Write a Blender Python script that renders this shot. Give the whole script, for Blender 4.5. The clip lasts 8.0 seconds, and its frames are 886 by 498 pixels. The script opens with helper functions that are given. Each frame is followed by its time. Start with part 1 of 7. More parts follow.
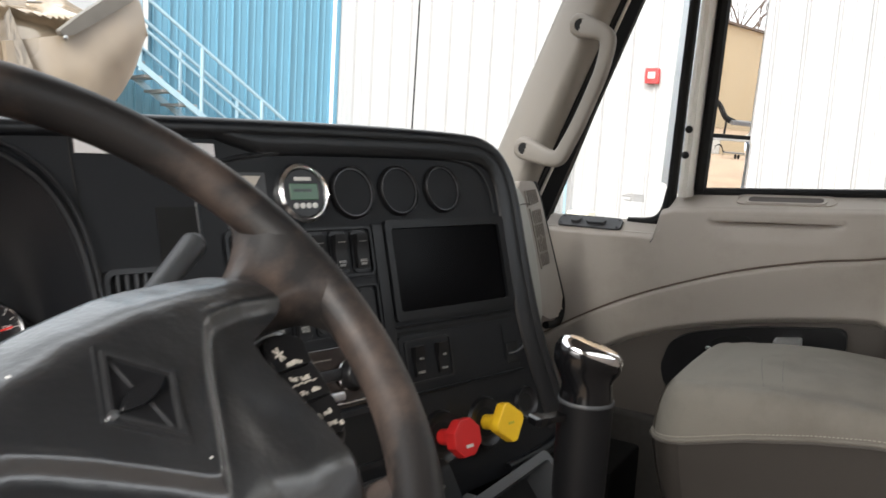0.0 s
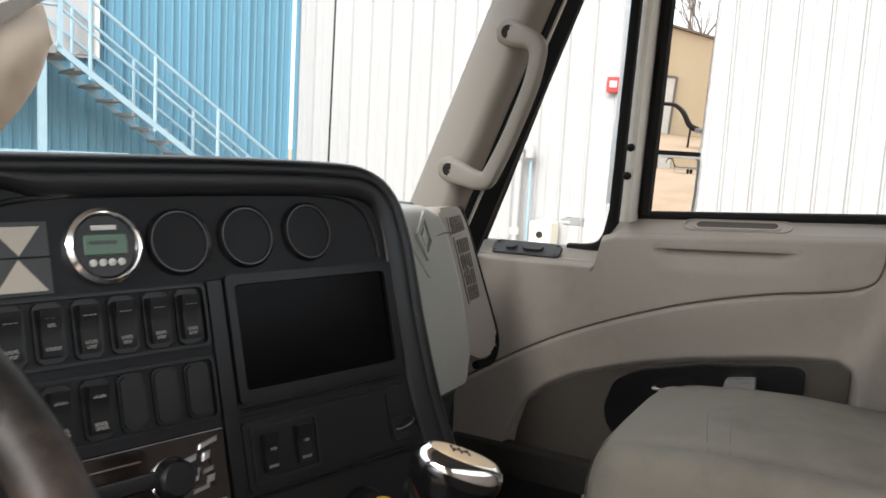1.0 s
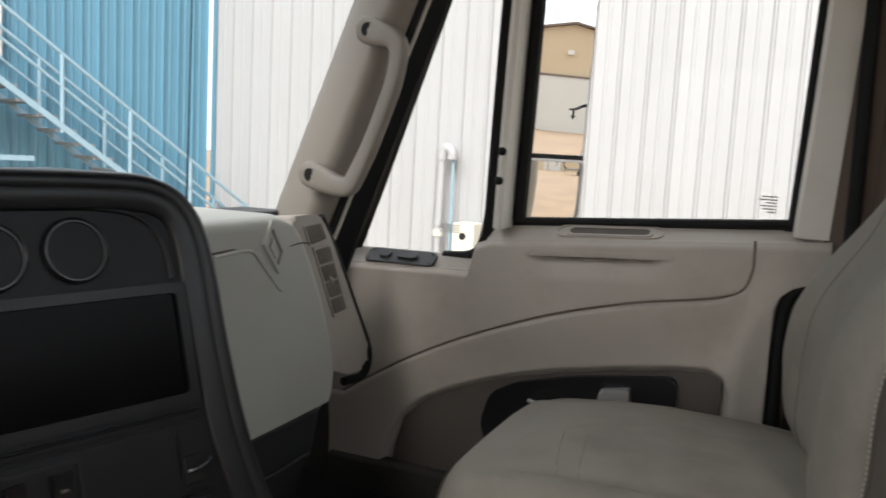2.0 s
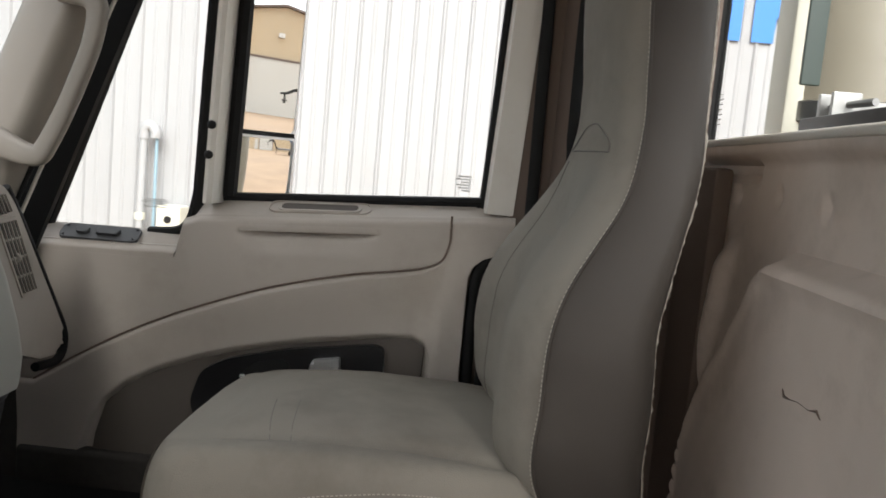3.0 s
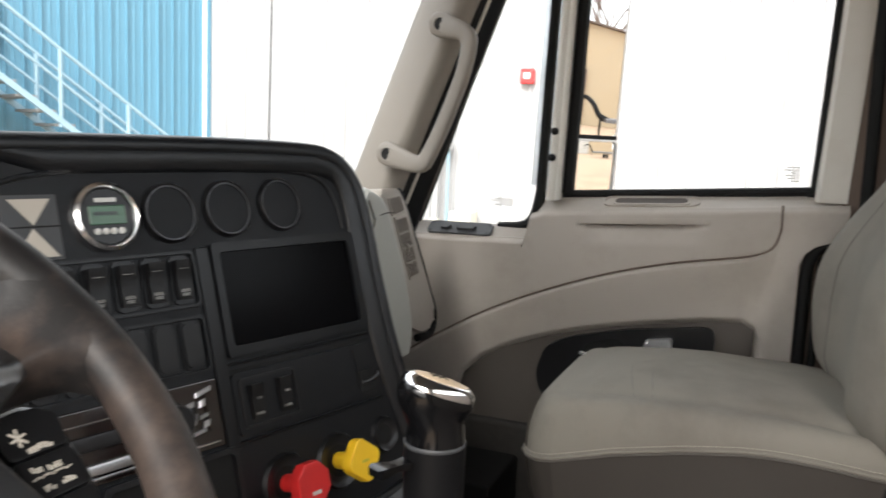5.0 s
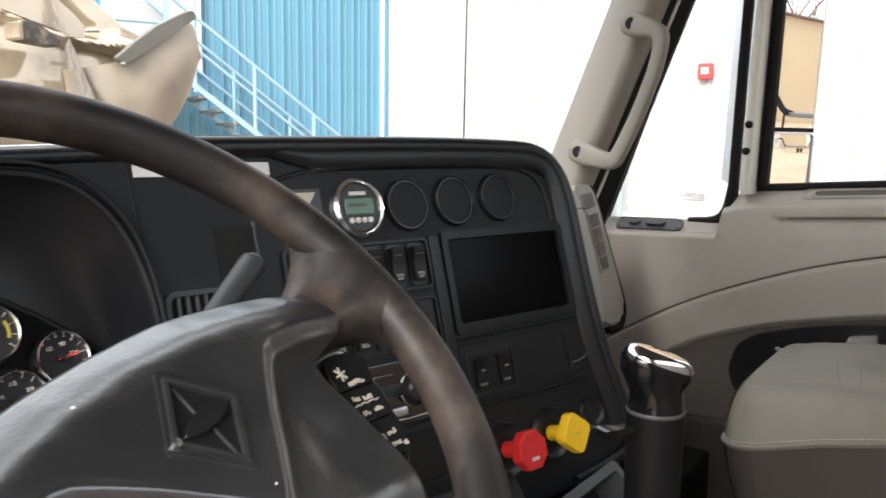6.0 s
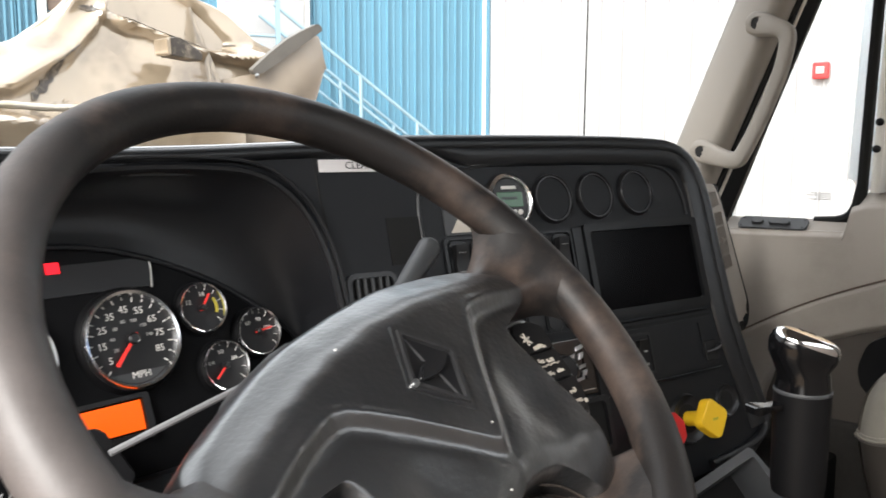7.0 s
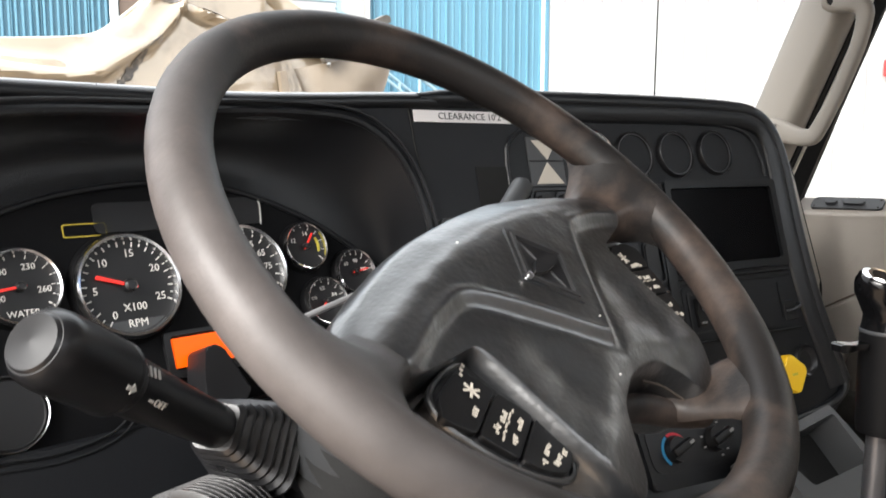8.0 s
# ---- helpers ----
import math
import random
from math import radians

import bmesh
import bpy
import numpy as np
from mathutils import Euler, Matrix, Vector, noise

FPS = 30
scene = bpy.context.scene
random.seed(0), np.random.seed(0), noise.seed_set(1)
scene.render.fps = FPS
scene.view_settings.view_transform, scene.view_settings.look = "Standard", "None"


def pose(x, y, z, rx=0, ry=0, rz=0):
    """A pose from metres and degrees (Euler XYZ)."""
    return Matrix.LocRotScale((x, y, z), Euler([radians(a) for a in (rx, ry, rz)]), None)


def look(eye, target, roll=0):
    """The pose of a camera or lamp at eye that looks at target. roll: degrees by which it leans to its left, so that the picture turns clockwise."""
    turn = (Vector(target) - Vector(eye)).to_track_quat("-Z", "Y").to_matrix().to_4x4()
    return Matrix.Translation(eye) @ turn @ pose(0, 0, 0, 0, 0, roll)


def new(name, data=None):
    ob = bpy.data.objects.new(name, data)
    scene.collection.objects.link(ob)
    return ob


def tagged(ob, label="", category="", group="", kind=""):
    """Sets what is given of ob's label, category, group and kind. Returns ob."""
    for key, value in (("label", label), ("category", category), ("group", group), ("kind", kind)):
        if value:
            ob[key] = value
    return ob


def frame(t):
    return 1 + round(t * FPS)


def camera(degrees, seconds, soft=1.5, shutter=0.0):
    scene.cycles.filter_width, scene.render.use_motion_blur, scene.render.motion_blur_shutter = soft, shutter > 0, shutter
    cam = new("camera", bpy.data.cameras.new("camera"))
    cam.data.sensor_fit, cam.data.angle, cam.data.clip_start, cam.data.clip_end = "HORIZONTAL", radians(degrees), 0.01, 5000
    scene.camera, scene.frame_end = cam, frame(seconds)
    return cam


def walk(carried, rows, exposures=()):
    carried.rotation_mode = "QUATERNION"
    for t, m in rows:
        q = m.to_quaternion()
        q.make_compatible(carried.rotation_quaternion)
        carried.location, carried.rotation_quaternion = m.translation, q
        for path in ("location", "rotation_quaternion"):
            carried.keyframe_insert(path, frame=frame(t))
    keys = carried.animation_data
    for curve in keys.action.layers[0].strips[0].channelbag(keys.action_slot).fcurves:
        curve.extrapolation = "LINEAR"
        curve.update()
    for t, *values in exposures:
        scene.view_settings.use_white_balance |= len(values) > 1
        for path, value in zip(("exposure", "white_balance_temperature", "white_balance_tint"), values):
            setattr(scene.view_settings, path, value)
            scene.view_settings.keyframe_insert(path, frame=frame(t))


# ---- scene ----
cam = camera(57.4, 8.0, soft=1.6, shutter=0.3)
PATH = [
    (0, (-0.195, -0.113, 2.038), (1.521, 0.878, 1.767), 3.4),
    (0.5, (-0.082, -0.117, 2.063), (1.651, 0.845, 1.795), 3.4),
    (1, (0.032, -0.105, 2.068), (1.787, 0.823, 1.821), 3.2),
    (1.2, (0.065, -0.116, 2.075), (1.825, 0.801, 1.834), 3.1),
    (2.3, (0.179, -0.217, 2.081), (2.074, 0.382, 1.854), 3.8),
    (2.5, (0.171, -0.233, 2.065), (2.113, 0.192, 1.848), 4.5),
    (3, (0.13, -0.196, 2.064), (2.116, -0.102, 1.845), 5.2),
    (3.5, (0.082, -0.154, 2.064), (2.069, -0.115, 1.837), 5.1),
    (4, (0.026, -0.133, 2.052), (2.007, 0.014, 1.826), 4.6),
    (4.5, (-0.037, -0.126, 2.054), (1.897, 0.319, 1.809), 3.5),
    (5, (-0.087, -0.112, 2.049), (1.753, 0.631, 1.795), 2.4),
    (5.2, (-0.107, -0.11, 2.054), (1.688, 0.732, 1.793), 1.9),
    (6.3, (-0.211, -0.102, 2.035), (1.389, 1.071, 1.782), 0.6),
    (6.5, (-0.228, -0.105, 2.034), (1.343, 1.107, 1.783), 0.5),
    (7, (-0.279, -0.099, 2.029), (1.221, 1.201, 1.785), 0.1),
    (7.5, (-0.326, -0.109, 2.017), (1.112, 1.261, 1.782), -0.1),
    (8, (-0.339, -0.103, 1.97), (1.07, 1.297, 1.736), 0.1),
]
EXPOSURES = [(0.0, 1.82), (0.5, 1.75), (1.0, 1.70), (1.2, 1.62), (2.3, 1.40), (2.5, 1.40), (3.0, 1.57), (3.5, 1.70), (4.0, 1.86), (4.5, 2.00), (5.0, 1.98), (6.5, 1.99), (7.0, 1.99), (7.5, 2.00), (8.0, 2.06)]
walk(cam, [(t, look(eye, target, roll)) for t, eye, target, roll in PATH], EXPOSURES)

# ---- world, sun, exposure ----
world = bpy.data.worlds.new("overcast_sky")
scene.world = world
world.use_nodes = True
wn = world.node_tree
sky = wn.nodes.new("ShaderNodeTexSky")
sky.sky_type = "NISHITA"
sky.sun_disc = False
sky.sun_elevation = radians(35)
sky.sun_rotation = radians(262)
sky.air_density, sky.dust_density, sky.ozone_density = 1.0, 6.0, 1.0
haze = wn.nodes.new("ShaderNodeMixRGB")
haze.inputs["Fac"].default_value = 0.85
haze.inputs["Color2"].default_value = (9.6, 9.7, 9.9, 1)
wn.links.new(sky.outputs["Color"], haze.inputs["Color1"])
wn.links.new(haze.outputs["Color"], wn.nodes["Background"].inputs["Color"])
wn.nodes["Background"].inputs["Strength"].default_value = 0.11
sun = new("sun", bpy.data.lights.new("sun", "SUN"))
sun.data.energy, sun.data.angle, sun.data.color = 2.3, radians(32), (1.0, 0.985, 0.955)
sun.matrix_world = look((-10.0, -1.4, 7.0), (0, 0, 0))


# ---- mesh helpers ----
def frame_matrix(origin, u, v):
    u, v = Vector(u).normalized(), Vector(v)
    n = u.cross(v).normalized()
    v = n.cross(u)
    m = Matrix((u, v, n)).transposed().to_4x4()
    return Matrix.Translation(origin) @ m


DASH = frame_matrix((0.62, 0.438, 1.92), (0.966, -0.257, 0.0), (0.072, 0.271, 0.96))
CLUSTER = frame_matrix((0.08, 0.60, 1.85), (1, 0, 0), (0, 0.343, 0.939))
WHEEL = frame_matrix((0.061, 0.237, 1.917), (0.999, 0.049, 0.0), (-0.036, 0.746, 0.665)) @ Matrix.Rotation(radians(15), 4, "Z")
ID = Matrix.Identity(4)
# local x = world y backwards, local y = world z, local z = towards the cab's middle
SIDE = Matrix(((0, 0, -1, 0), (-1, 0, 0, 0), (0, 1, 0, 0), (0, 0, 0, 1)))
# local x = world x, local y = world z, local z = backwards (towards the seats)


def at(m, x, y, z=0.0):
    return m @ Matrix.Translation((x, y, z))


def thing(name, loc, label, category, group="", kind=""):
    ob = new(name)
    ob.location = loc
    ob.empty_display_size = 0.05
    return tagged(ob, label, category, group, kind)


def weigh_normals(me, limit):
    """Lets large faces rule the shading of the small bevels beside them."""
    faces = [(p.normal.copy(), p.area) for p in me.polygons]
    around = [[] for _ in me.vertices]
    for p in me.polygons:
        for v in p.vertices:
            around[v].append(p.index)
    normals = [None] * len(me.loops)
    for p in me.polygons:
        n0 = faces[p.index][0]
        for li in p.loop_indices:
            s = Vector((0, 0, 0))
            for k in around[me.loops[li].vertex_index]:
                n, a = faces[k]
                if n.dot(n0) > limit:
                    s += n * a
            normals[li] = s.normalized() if s.length > 1e-12 else n0
    me.normals_split_custom_set(normals)


def finish(bm, mat, name, smooth=38):
    bmesh.ops.recalc_face_normals(bm, faces=bm.faces)
    me = bpy.data.meshes.new(name)
    bm.to_mesh(me)
    bm.free()
    me.materials.append(mat)
    me.polygons.foreach_set("use_smooth", [True] * len(me.polygons))
    me.set_sharp_from_angle(angle=radians(smooth))
    if len(me.polygons) < 700:
        weigh_normals(me, math.cos(radians(smooth)))
    return me


def part(name, bm, mat, parent=None, label="", smooth=38):
    """Links a bmesh in world metres as one mesh under a thing or a part."""
    ob = new(name, finish(bm, mat, name, smooth))
    if parent is not None:
        ob.parent = parent
        ob.matrix_parent_inverse = Matrix.Translation(-parent.location)
    return tagged(ob, label)


def solo(name, bm, mat, label, category, group="", kind="", smooth=38):
    return tagged(part(name, bm, mat, None, "", smooth), label, category, group, kind)


def take(bm, other, m=ID):
    """Adds another bmesh to bm through the matrix m."""
    idx = {}
    for v in other.verts:
        idx[v] = bm.verts.new(m @ v.co)
    for f in other.faces:
        try:
            bm.faces.new([idx[v] for v in f.verts])
        except ValueError:
            pass
    other.free()
    return bm


def box(x0, x1, y0, y1, z0, z1, bev=0.0, segs=2, m=ID, bm=None):
    b = bmesh.new()
    bmesh.ops.create_cube(b, size=1.0)
    for v in b.verts:
        v.co = Vector(((x0 + x1) / 2 + v.co.x * (x1 - x0), (y0 + y1) / 2 + v.co.y * (y1 - y0), (z0 + z1) / 2 + v.co.z * (z1 - z0)))
    if bev:
        bmesh.ops.bevel(b, geom=b.edges[:], offset=bev, segments=segs, profile=0.5, affect="EDGES")
    return take(bm or bmesh.new(), b, m)


def prism(pts, w0, w1, m=ID, bev=0.0, segs=2, bm=None, front_only=False):
    """A polygon in local x, y pushed from local z w0 to w1."""
    b = bmesh.new()
    lo = [b.verts.new((p[0], p[1], w0)) for p in pts]
    hi = [b.verts.new((p[0], p[1], w1)) for p in pts]
    n = len(pts)
    b.faces.new(lo[::-1])
    top = b.faces.new(hi)
    for i in range(n):
        b.faces.new((lo[i], lo[(i + 1) % n], hi[(i + 1) % n], hi[i]))
    if bev:
        edges = list(top.edges) if front_only else [e for e in b.edges if (e.verts[0].co.z == e.verts[1].co.z)]
        bmesh.ops.bevel(b, geom=edges, offset=bev, segments=segs, profile=0.5, affect="EDGES")
    return take(bm or bmesh.new(), b, m)


def rrect(u0, v0, u1, v1, r, n=5):
    out = []
    for cx, cy, a0 in ((u1 - r, v1 - r, 0), (u0 + r, v1 - r, 90), (u0 + r, v0 + r, 180), (u1 - r, v0 + r, 270)):
        for i in range(n + 1):
            a = radians(a0 + 90 * i / n)
            out.append((cx + r * math.cos(a), cy + r * math.sin(a)))
    return out


def rounded(pts, r, n=5):
    """A polygon with its corners rounded; r is one radius or one for each corner."""
    out, k = [], len(pts)
    for i, p in enumerate(pts):
        p = Vector(p[:2])
        a, b = Vector(pts[i - 1][:2]) - p, Vector(pts[(i + 1) % k][:2]) - p
        rr = r[i] if isinstance(r, (list, tuple)) else r
        d = min(rr, a.length * 0.49, b.length * 0.49)
        a, b = p + a.normalized() * d, p + b.normalized() * d
        if d < 1e-5:
            out.append(tuple(p))
            continue
        for j in range(n + 1):
            t = j / n
            q = a * (1 - t) ** 2 + p * 2 * t * (1 - t) + b * t * t
            out.append((q.x, q.y))
    return out


def ring_frame(outer, inner, w0, w1, m=ID, bm=None):
    """A flat frame between two outlines of equal count."""
    bm = bm or bmesh.new()
    n = len(outer)
    v = [[bm.verts.new(m @ Vector((p[0], p[1], w))) for p in o] for o, w in ((outer, w0), (outer, w1), (inner, w1), (inner, w0))]
    for k in range(4):
        a, b = v[k], v[(k + 1) % 4]
        for i in range(n):
            bm.faces.new((a[i], a[(i + 1) % n], b[(i + 1) % n], b[i]))
    return bm


def loft(rings, cap=True, closed=False, bm=None):
    bm = bm or bmesh.new()
    vs = [[bm.verts.new(p) for p in r] for r in rings]
    n = len(rings[0])
    pairs = list(zip(vs, vs[1:])) + ([(vs[-1], vs[0])] if closed else [])
    for a, b in pairs:
        for i in range(n):
            bm.faces.new((a[i], a[(i + 1) % n], b[(i + 1) % n], b[i]))
    if cap and not closed:
        bm.faces.new(vs[0][::-1])
        bm.faces.new(vs[-1])
    return bm


def smooth_path(pts, n=8, closed=False):
    """Catmull-Rom through the points."""
    P = [Vector(p) for p in pts]
    out, k = [], len(P)
    for i in range(k if closed else k - 1):
        p0 = P[i - 1] if (closed or i > 0) else P[0] * 2 - P[1]
        p1, p2 = P[i], P[(i + 1) % k]
        p3 = P[(i + 2) % k] if (closed or i + 2 < k) else P[-1] * 2 - P[-2]
        for j in range(n):
            t = j / n
            out.append(0.5 * (2 * p1 + (p2 - p0) * t + (2 * p0 - 5 * p1 + 4 * p2 - p3) * t * t + (3 * p1 - p0 - 3 * p2 + p3) * t ** 3))
    if not closed:
        out.append(P[-1])
    return out


def sweep(pts, r, segs=10, closed=False, flat=1.0, up=None, bm=None, m=ID):
    """A tube along points; r one radius or one for each point; flat squeezes it along the second axis."""
    P = [m @ Vector(p) for p in pts]
    n = len(P)
    rings = []
    side = None
    for i, p in enumerate(P):
        if closed:
            t = (P[(i + 1) % n] - P[i - 1]).normalized()
        else:
            t = (P[min(i + 1, n - 1)] - P[max(i - 1, 0)]).normalized()
        if side is None:
            ref = Vector(up) if up else (Vector((0, 0, 1)) if abs(t.z) < 0.9 else Vector((1, 0, 0)))
            side = (ref - t * ref.dot(t)).normalized()
        else:
            side = (side - t * side.dot(t)).normalized()
        other = t.cross(side)
        rr = r[i] if isinstance(r, (list, tuple)) else r
        rings.append([p + (side * math.cos(a) + other * math.sin(a) * flat) * rr for a in (2 * math.pi * k / segs for k in range(segs))])
    return loft(rings, True, closed, bm)


def lathe(profile, segs=32, m=ID, bm=None, cap=True):
    """Turns (radius, height) about local z."""
    rings = []
    for r, h in profile:
        rings.append([m @ Vector((max(r, 1e-5) * math.cos(2 * math.pi * k / segs), max(r, 1e-5) * math.sin(2 * math.pi * k / segs), h)) for k in range(segs)])
    return loft(rings, cap, False, bm)


def sheet(f, nu, nv, back, bm=None):
    """A moulded panel: f(s, t) gives the front for s, t in 0..1, back(p) the point behind it."""
    bm = bm or bmesh.new()
    F = [[bm.verts.new(f(i / nu, j / nv)) for i in range(nu + 1)] for j in range(nv + 1)]
    for j in range(nv):
        for i in range(nu):
            bm.faces.new((F[j][i], F[j][i + 1], F[j + 1][i + 1], F[j + 1][i]))
    border = [F[0][i] for i in range(nu)] + [F[j][nu] for j in range(nv)] + [F[nv][i] for i in range(nu, 0, -1)] + [F[j][0] for j in range(nv, 0, -1)]
    B = [bm.verts.new(back(v.co)) for v in border]
    k = len(B)
    for i in range(k):
        bm.faces.new((border[i], B[i], B[(i + 1) % k], border[(i + 1) % k]))
    bm.faces.new(B)
    return bm


def step(a, b, x):
    t = min(1.0, max(0.0, (x - a) / (b - a)))
    return t * t * (3 - 2 * t)


def along(pts, x):
    """Height of a polyline (sorted by its first number) at x."""
    if x <= pts[0][0]:
        return pts[0][1]
    for (x0, y0), (x1, y1) in zip(pts, pts[1:]):
        if x <= x1:
            return y0 + (y1 - y0) * (x - x0) / (x1 - x0)
    return pts[-1][1]


def lettering(name, words, size, m, mat, parent, depth=0.0004, align="CENTER"):
    cu = bpy.data.curves.new(name, "FONT")
    cu.body, cu.size, cu.extrude, cu.align_x, cu.align_y = words, size, depth, align, "CENTER"
    cu.resolution_u = 2
    tmp = bpy.data.objects.new(name, cu)
    scene.collection.objects.link(tmp)
    dg = bpy.context.evaluated_depsgraph_get()
    me = bpy.data.meshes.new_from_object(tmp.evaluated_get(dg))
    bpy.data.objects.remove(tmp)
    me.transform(m)
    me.materials.clear()
    me.materials.append(mat)
    ob = new(name, me)
    ob.parent = parent
    if parent is not None:
        ob.matrix_parent_inverse = Matrix.Translation(-parent.location)
    return ob


# ---- materials ----
def material(name, col, rough=0.5, metal=0.0, var=0.12, scale=6.0, swing=0.08, bump=0.1, fine=500.0, stain=None, stain_amount=0.0, stain_scale=3.0, spec=0.5, coat=0.0, piece=0.0, stretch=None):
    mt = bpy.data.materials.new(name)
    mt.use_nodes = True
    nt = mt.node_tree
    N, L = nt.nodes, nt.links
    p = N["Principled BSDF"]
    p.inputs["Metallic"].default_value = metal
    p.inputs["Specular IOR Level"].default_value = spec
    p.inputs["Coat Weight"].default_value = coat
    p.inputs["Coat Roughness"].default_value = 0.08
    co = N.new("ShaderNodeTexCoord")
    src = co.outputs["Object"]
    if stretch:
        mp = N.new("ShaderNodeMapping")
        mp.inputs["Scale"].default_value = stretch
        L.new(src, mp.inputs["Vector"])
        src = mp.outputs["Vector"]
    n1 = N.new("ShaderNodeTexNoise")
    n1.inputs["Scale"].default_value, n1.inputs["Detail"].default_value = scale, 6
    L.new(src, n1.inputs["Vector"])
    mix = N.new("ShaderNodeMixRGB")
    mix.inputs["Color1"].default_value = tuple(c * (1 - var) for c in col) + (1,)
    mix.inputs["Color2"].default_value = tuple(min(1, c * (1 + var)) for c in col) + (1,)
    L.new(n1.outputs["Fac"], mix.inputs["Fac"])
    out = mix.outputs["Color"]
    if stain:
        n3 = N.new("ShaderNodeTexNoise")
        n3.inputs["Scale"].default_value, n3.inputs["Detail"].default_value, n3.inputs["Roughness"].default_value = stain_scale, 8, 0.65
        L.new(src, n3.inputs["Vector"])
        rp = N.new("ShaderNodeMapRange")
        rp.inputs["From Min"].default_value, rp.inputs["From Max"].default_value = 0.5, 0.75
        rp.inputs["To Max"].default_value = stain_amount
        L.new(n3.outputs["Fac"], rp.inputs["Value"])
        m2 = N.new("ShaderNodeMixRGB")
        m2.inputs["Color2"].default_value = tuple(stain) + (1,)
        L.new(rp.outputs["Result"], m2.inputs["Fac"])
        L.new(out, m2.inputs["Color1"])
        out = m2.outputs["Color"]
    if piece:
        oi = N.new("ShaderNodeObjectInfo")
        hv = N.new("ShaderNodeHueSaturation")
        mr = N.new("ShaderNodeMapRange")
        mr.inputs["To Min"].default_value, mr.inputs["To Max"].default_value = 1 - piece, 1 + piece
        L.new(oi.outputs["Random"], mr.inputs["Value"])
        L.new(mr.outputs["Result"], hv.inputs["Value"])
        L.new(out, hv.inputs["Color"])
        out = hv.outputs["Color"]
    L.new(out, p.inputs["Base Color"])
    n2 = N.new("ShaderNodeTexNoise")
    n2.inputs["Scale"].default_value, n2.inputs["Detail"].default_value = fine, 3
    L.new(src, n2.inputs["Vector"])
    rr = N.new("ShaderNodeMapRange")
    rr.inputs["To Min"].default_value, rr.inputs["To Max"].default_value = max(0.0, rough - swing), min(1.0, rough + swing)
    L.new(n1.outputs["Fac"], rr.inputs["Value"])
    L.new(rr.outputs["Result"], p.inputs["Roughness"])
    if bump:
        bp = N.new("ShaderNodeBump")
        bp.inputs["Strength"].default_value, bp.inputs["Distance"].default_value = bump, 0.001
        L.new(n2.outputs["Fac"], bp.inputs["Height"])
        L.new(bp.outputs["Normal"], p.inputs["Normal"])
    return mt


def glowing(name, col, strength, rough=0.3):
    mt = material(name, tuple(c * 0.5 for c in col), rough, bump=0)
    p = mt.node_tree.nodes["Principled BSDF"]
    p.inputs["Emission Color"].default_value = tuple(col) + (1,)
    p.inputs["Emission Strength"].default_value = strength
    return mt


def pane(name, tint=(1, 1, 1), gloss=1.0):
    mt = bpy.data.materials.new(name)
    mt.use_nodes = True
    nt = mt.node_tree
    N, L = nt.nodes, nt.links
    N.remove(N["Principled BSDF"])
    tr, gl, fr, mx = N.new("ShaderNodeBsdfTransparent"), N.new("ShaderNodeBsdfGlossy"), N.new("ShaderNodeLayerWeight"), N.new("ShaderNodeMixShader")
    tr.inputs["Color"].default_value = tuple(tint) + (1,)
    gl.inputs["Roughness"].default_value = 0.0
    pw = N.new("ShaderNodeMath")
    pw.operation = "POWER"
    pw.inputs[1].default_value = 5.0
    mu = N.new("ShaderNodeMath")
    mu.operation = "MULTIPLY_ADD"
    mu.inputs[1].default_value, mu.inputs[2].default_value = 0.5 * gloss, 0.015 * gloss
    L.new(fr.outputs["Facing"], pw.inputs[0])
    L.new(pw.outputs["Value"], mu.inputs[0])
    L.new(mu.outputs["Value"], mx.inputs["Fac"])
    L.new(tr.outputs["BSDF"], mx.inputs[1])
    L.new(gl.outputs["BSDF"], mx.inputs[2])
    L.new(mx.outputs["Shader"], N["Material Output"].inputs["Surface"])
    return mt


M_DASH = material("black_grained_plastic", (0.0060, 0.0067, 0.0082), 0.46, swing=0.2, spec=0.28, var=0.2, scale=5, bump=0.25, fine=900, stain=(0.015, 0.0145, 0.014), stain_amount=0.25, stain_scale=9)
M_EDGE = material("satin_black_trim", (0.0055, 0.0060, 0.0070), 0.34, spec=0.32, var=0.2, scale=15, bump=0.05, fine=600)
M_DASH_TOP = material("black_dash_pad", (0.0055, 0.0061, 0.0074), 0.36, spec=0.42, var=0.2, scale=8, bump=0.3, fine=800)
M_CLUSTER = material("matt_black_cluster_face", (0.0035, 0.0036, 0.0042), 0.6, spec=0.10, var=0.2, scale=12, bump=0.05, fine=600)
M_SMOOTH = material("black_smooth_plastic", (0.0095, 0.0095, 0.0105), 0.32, spec=0.4, var=0.25, scale=12, bump=0.05, fine=600)
M_SWITCH = material("black_switch_plastic", (0.006, 0.006, 0.0065), 0.38, spec=0.35, var=0.2, scale=30, bump=0.1, fine=900)
M_GREY = material("dark_grey_plastic", (0.045, 0.047, 0.05), 0.5, var=0.15, scale=8, bump=0.2, fine=700)
M_SCREEN = material("black_glass_screen", (0.0015, 0.0015, 0.002), 0.22, spec=0.07, var=0.1, bump=0)
M_TAUPE = material("taupe_moulded_plastic", (0.40, 0.36, 0.315), 0.55, var=0.06, scale=4, bump=0.3, fine=700, stain=(0.27, 0.235, 0.195), stain_amount=0.5, stain_scale=5)
M_TAUPE_SIDE = material("taupe_rear_panel", (0.60, 0.51, 0.44), 0.36, var=0.12, scale=3, bump=0.25, fine=400, stain=(0.30, 0.24, 0.19), stain_amount=0.6, stain_scale=5)
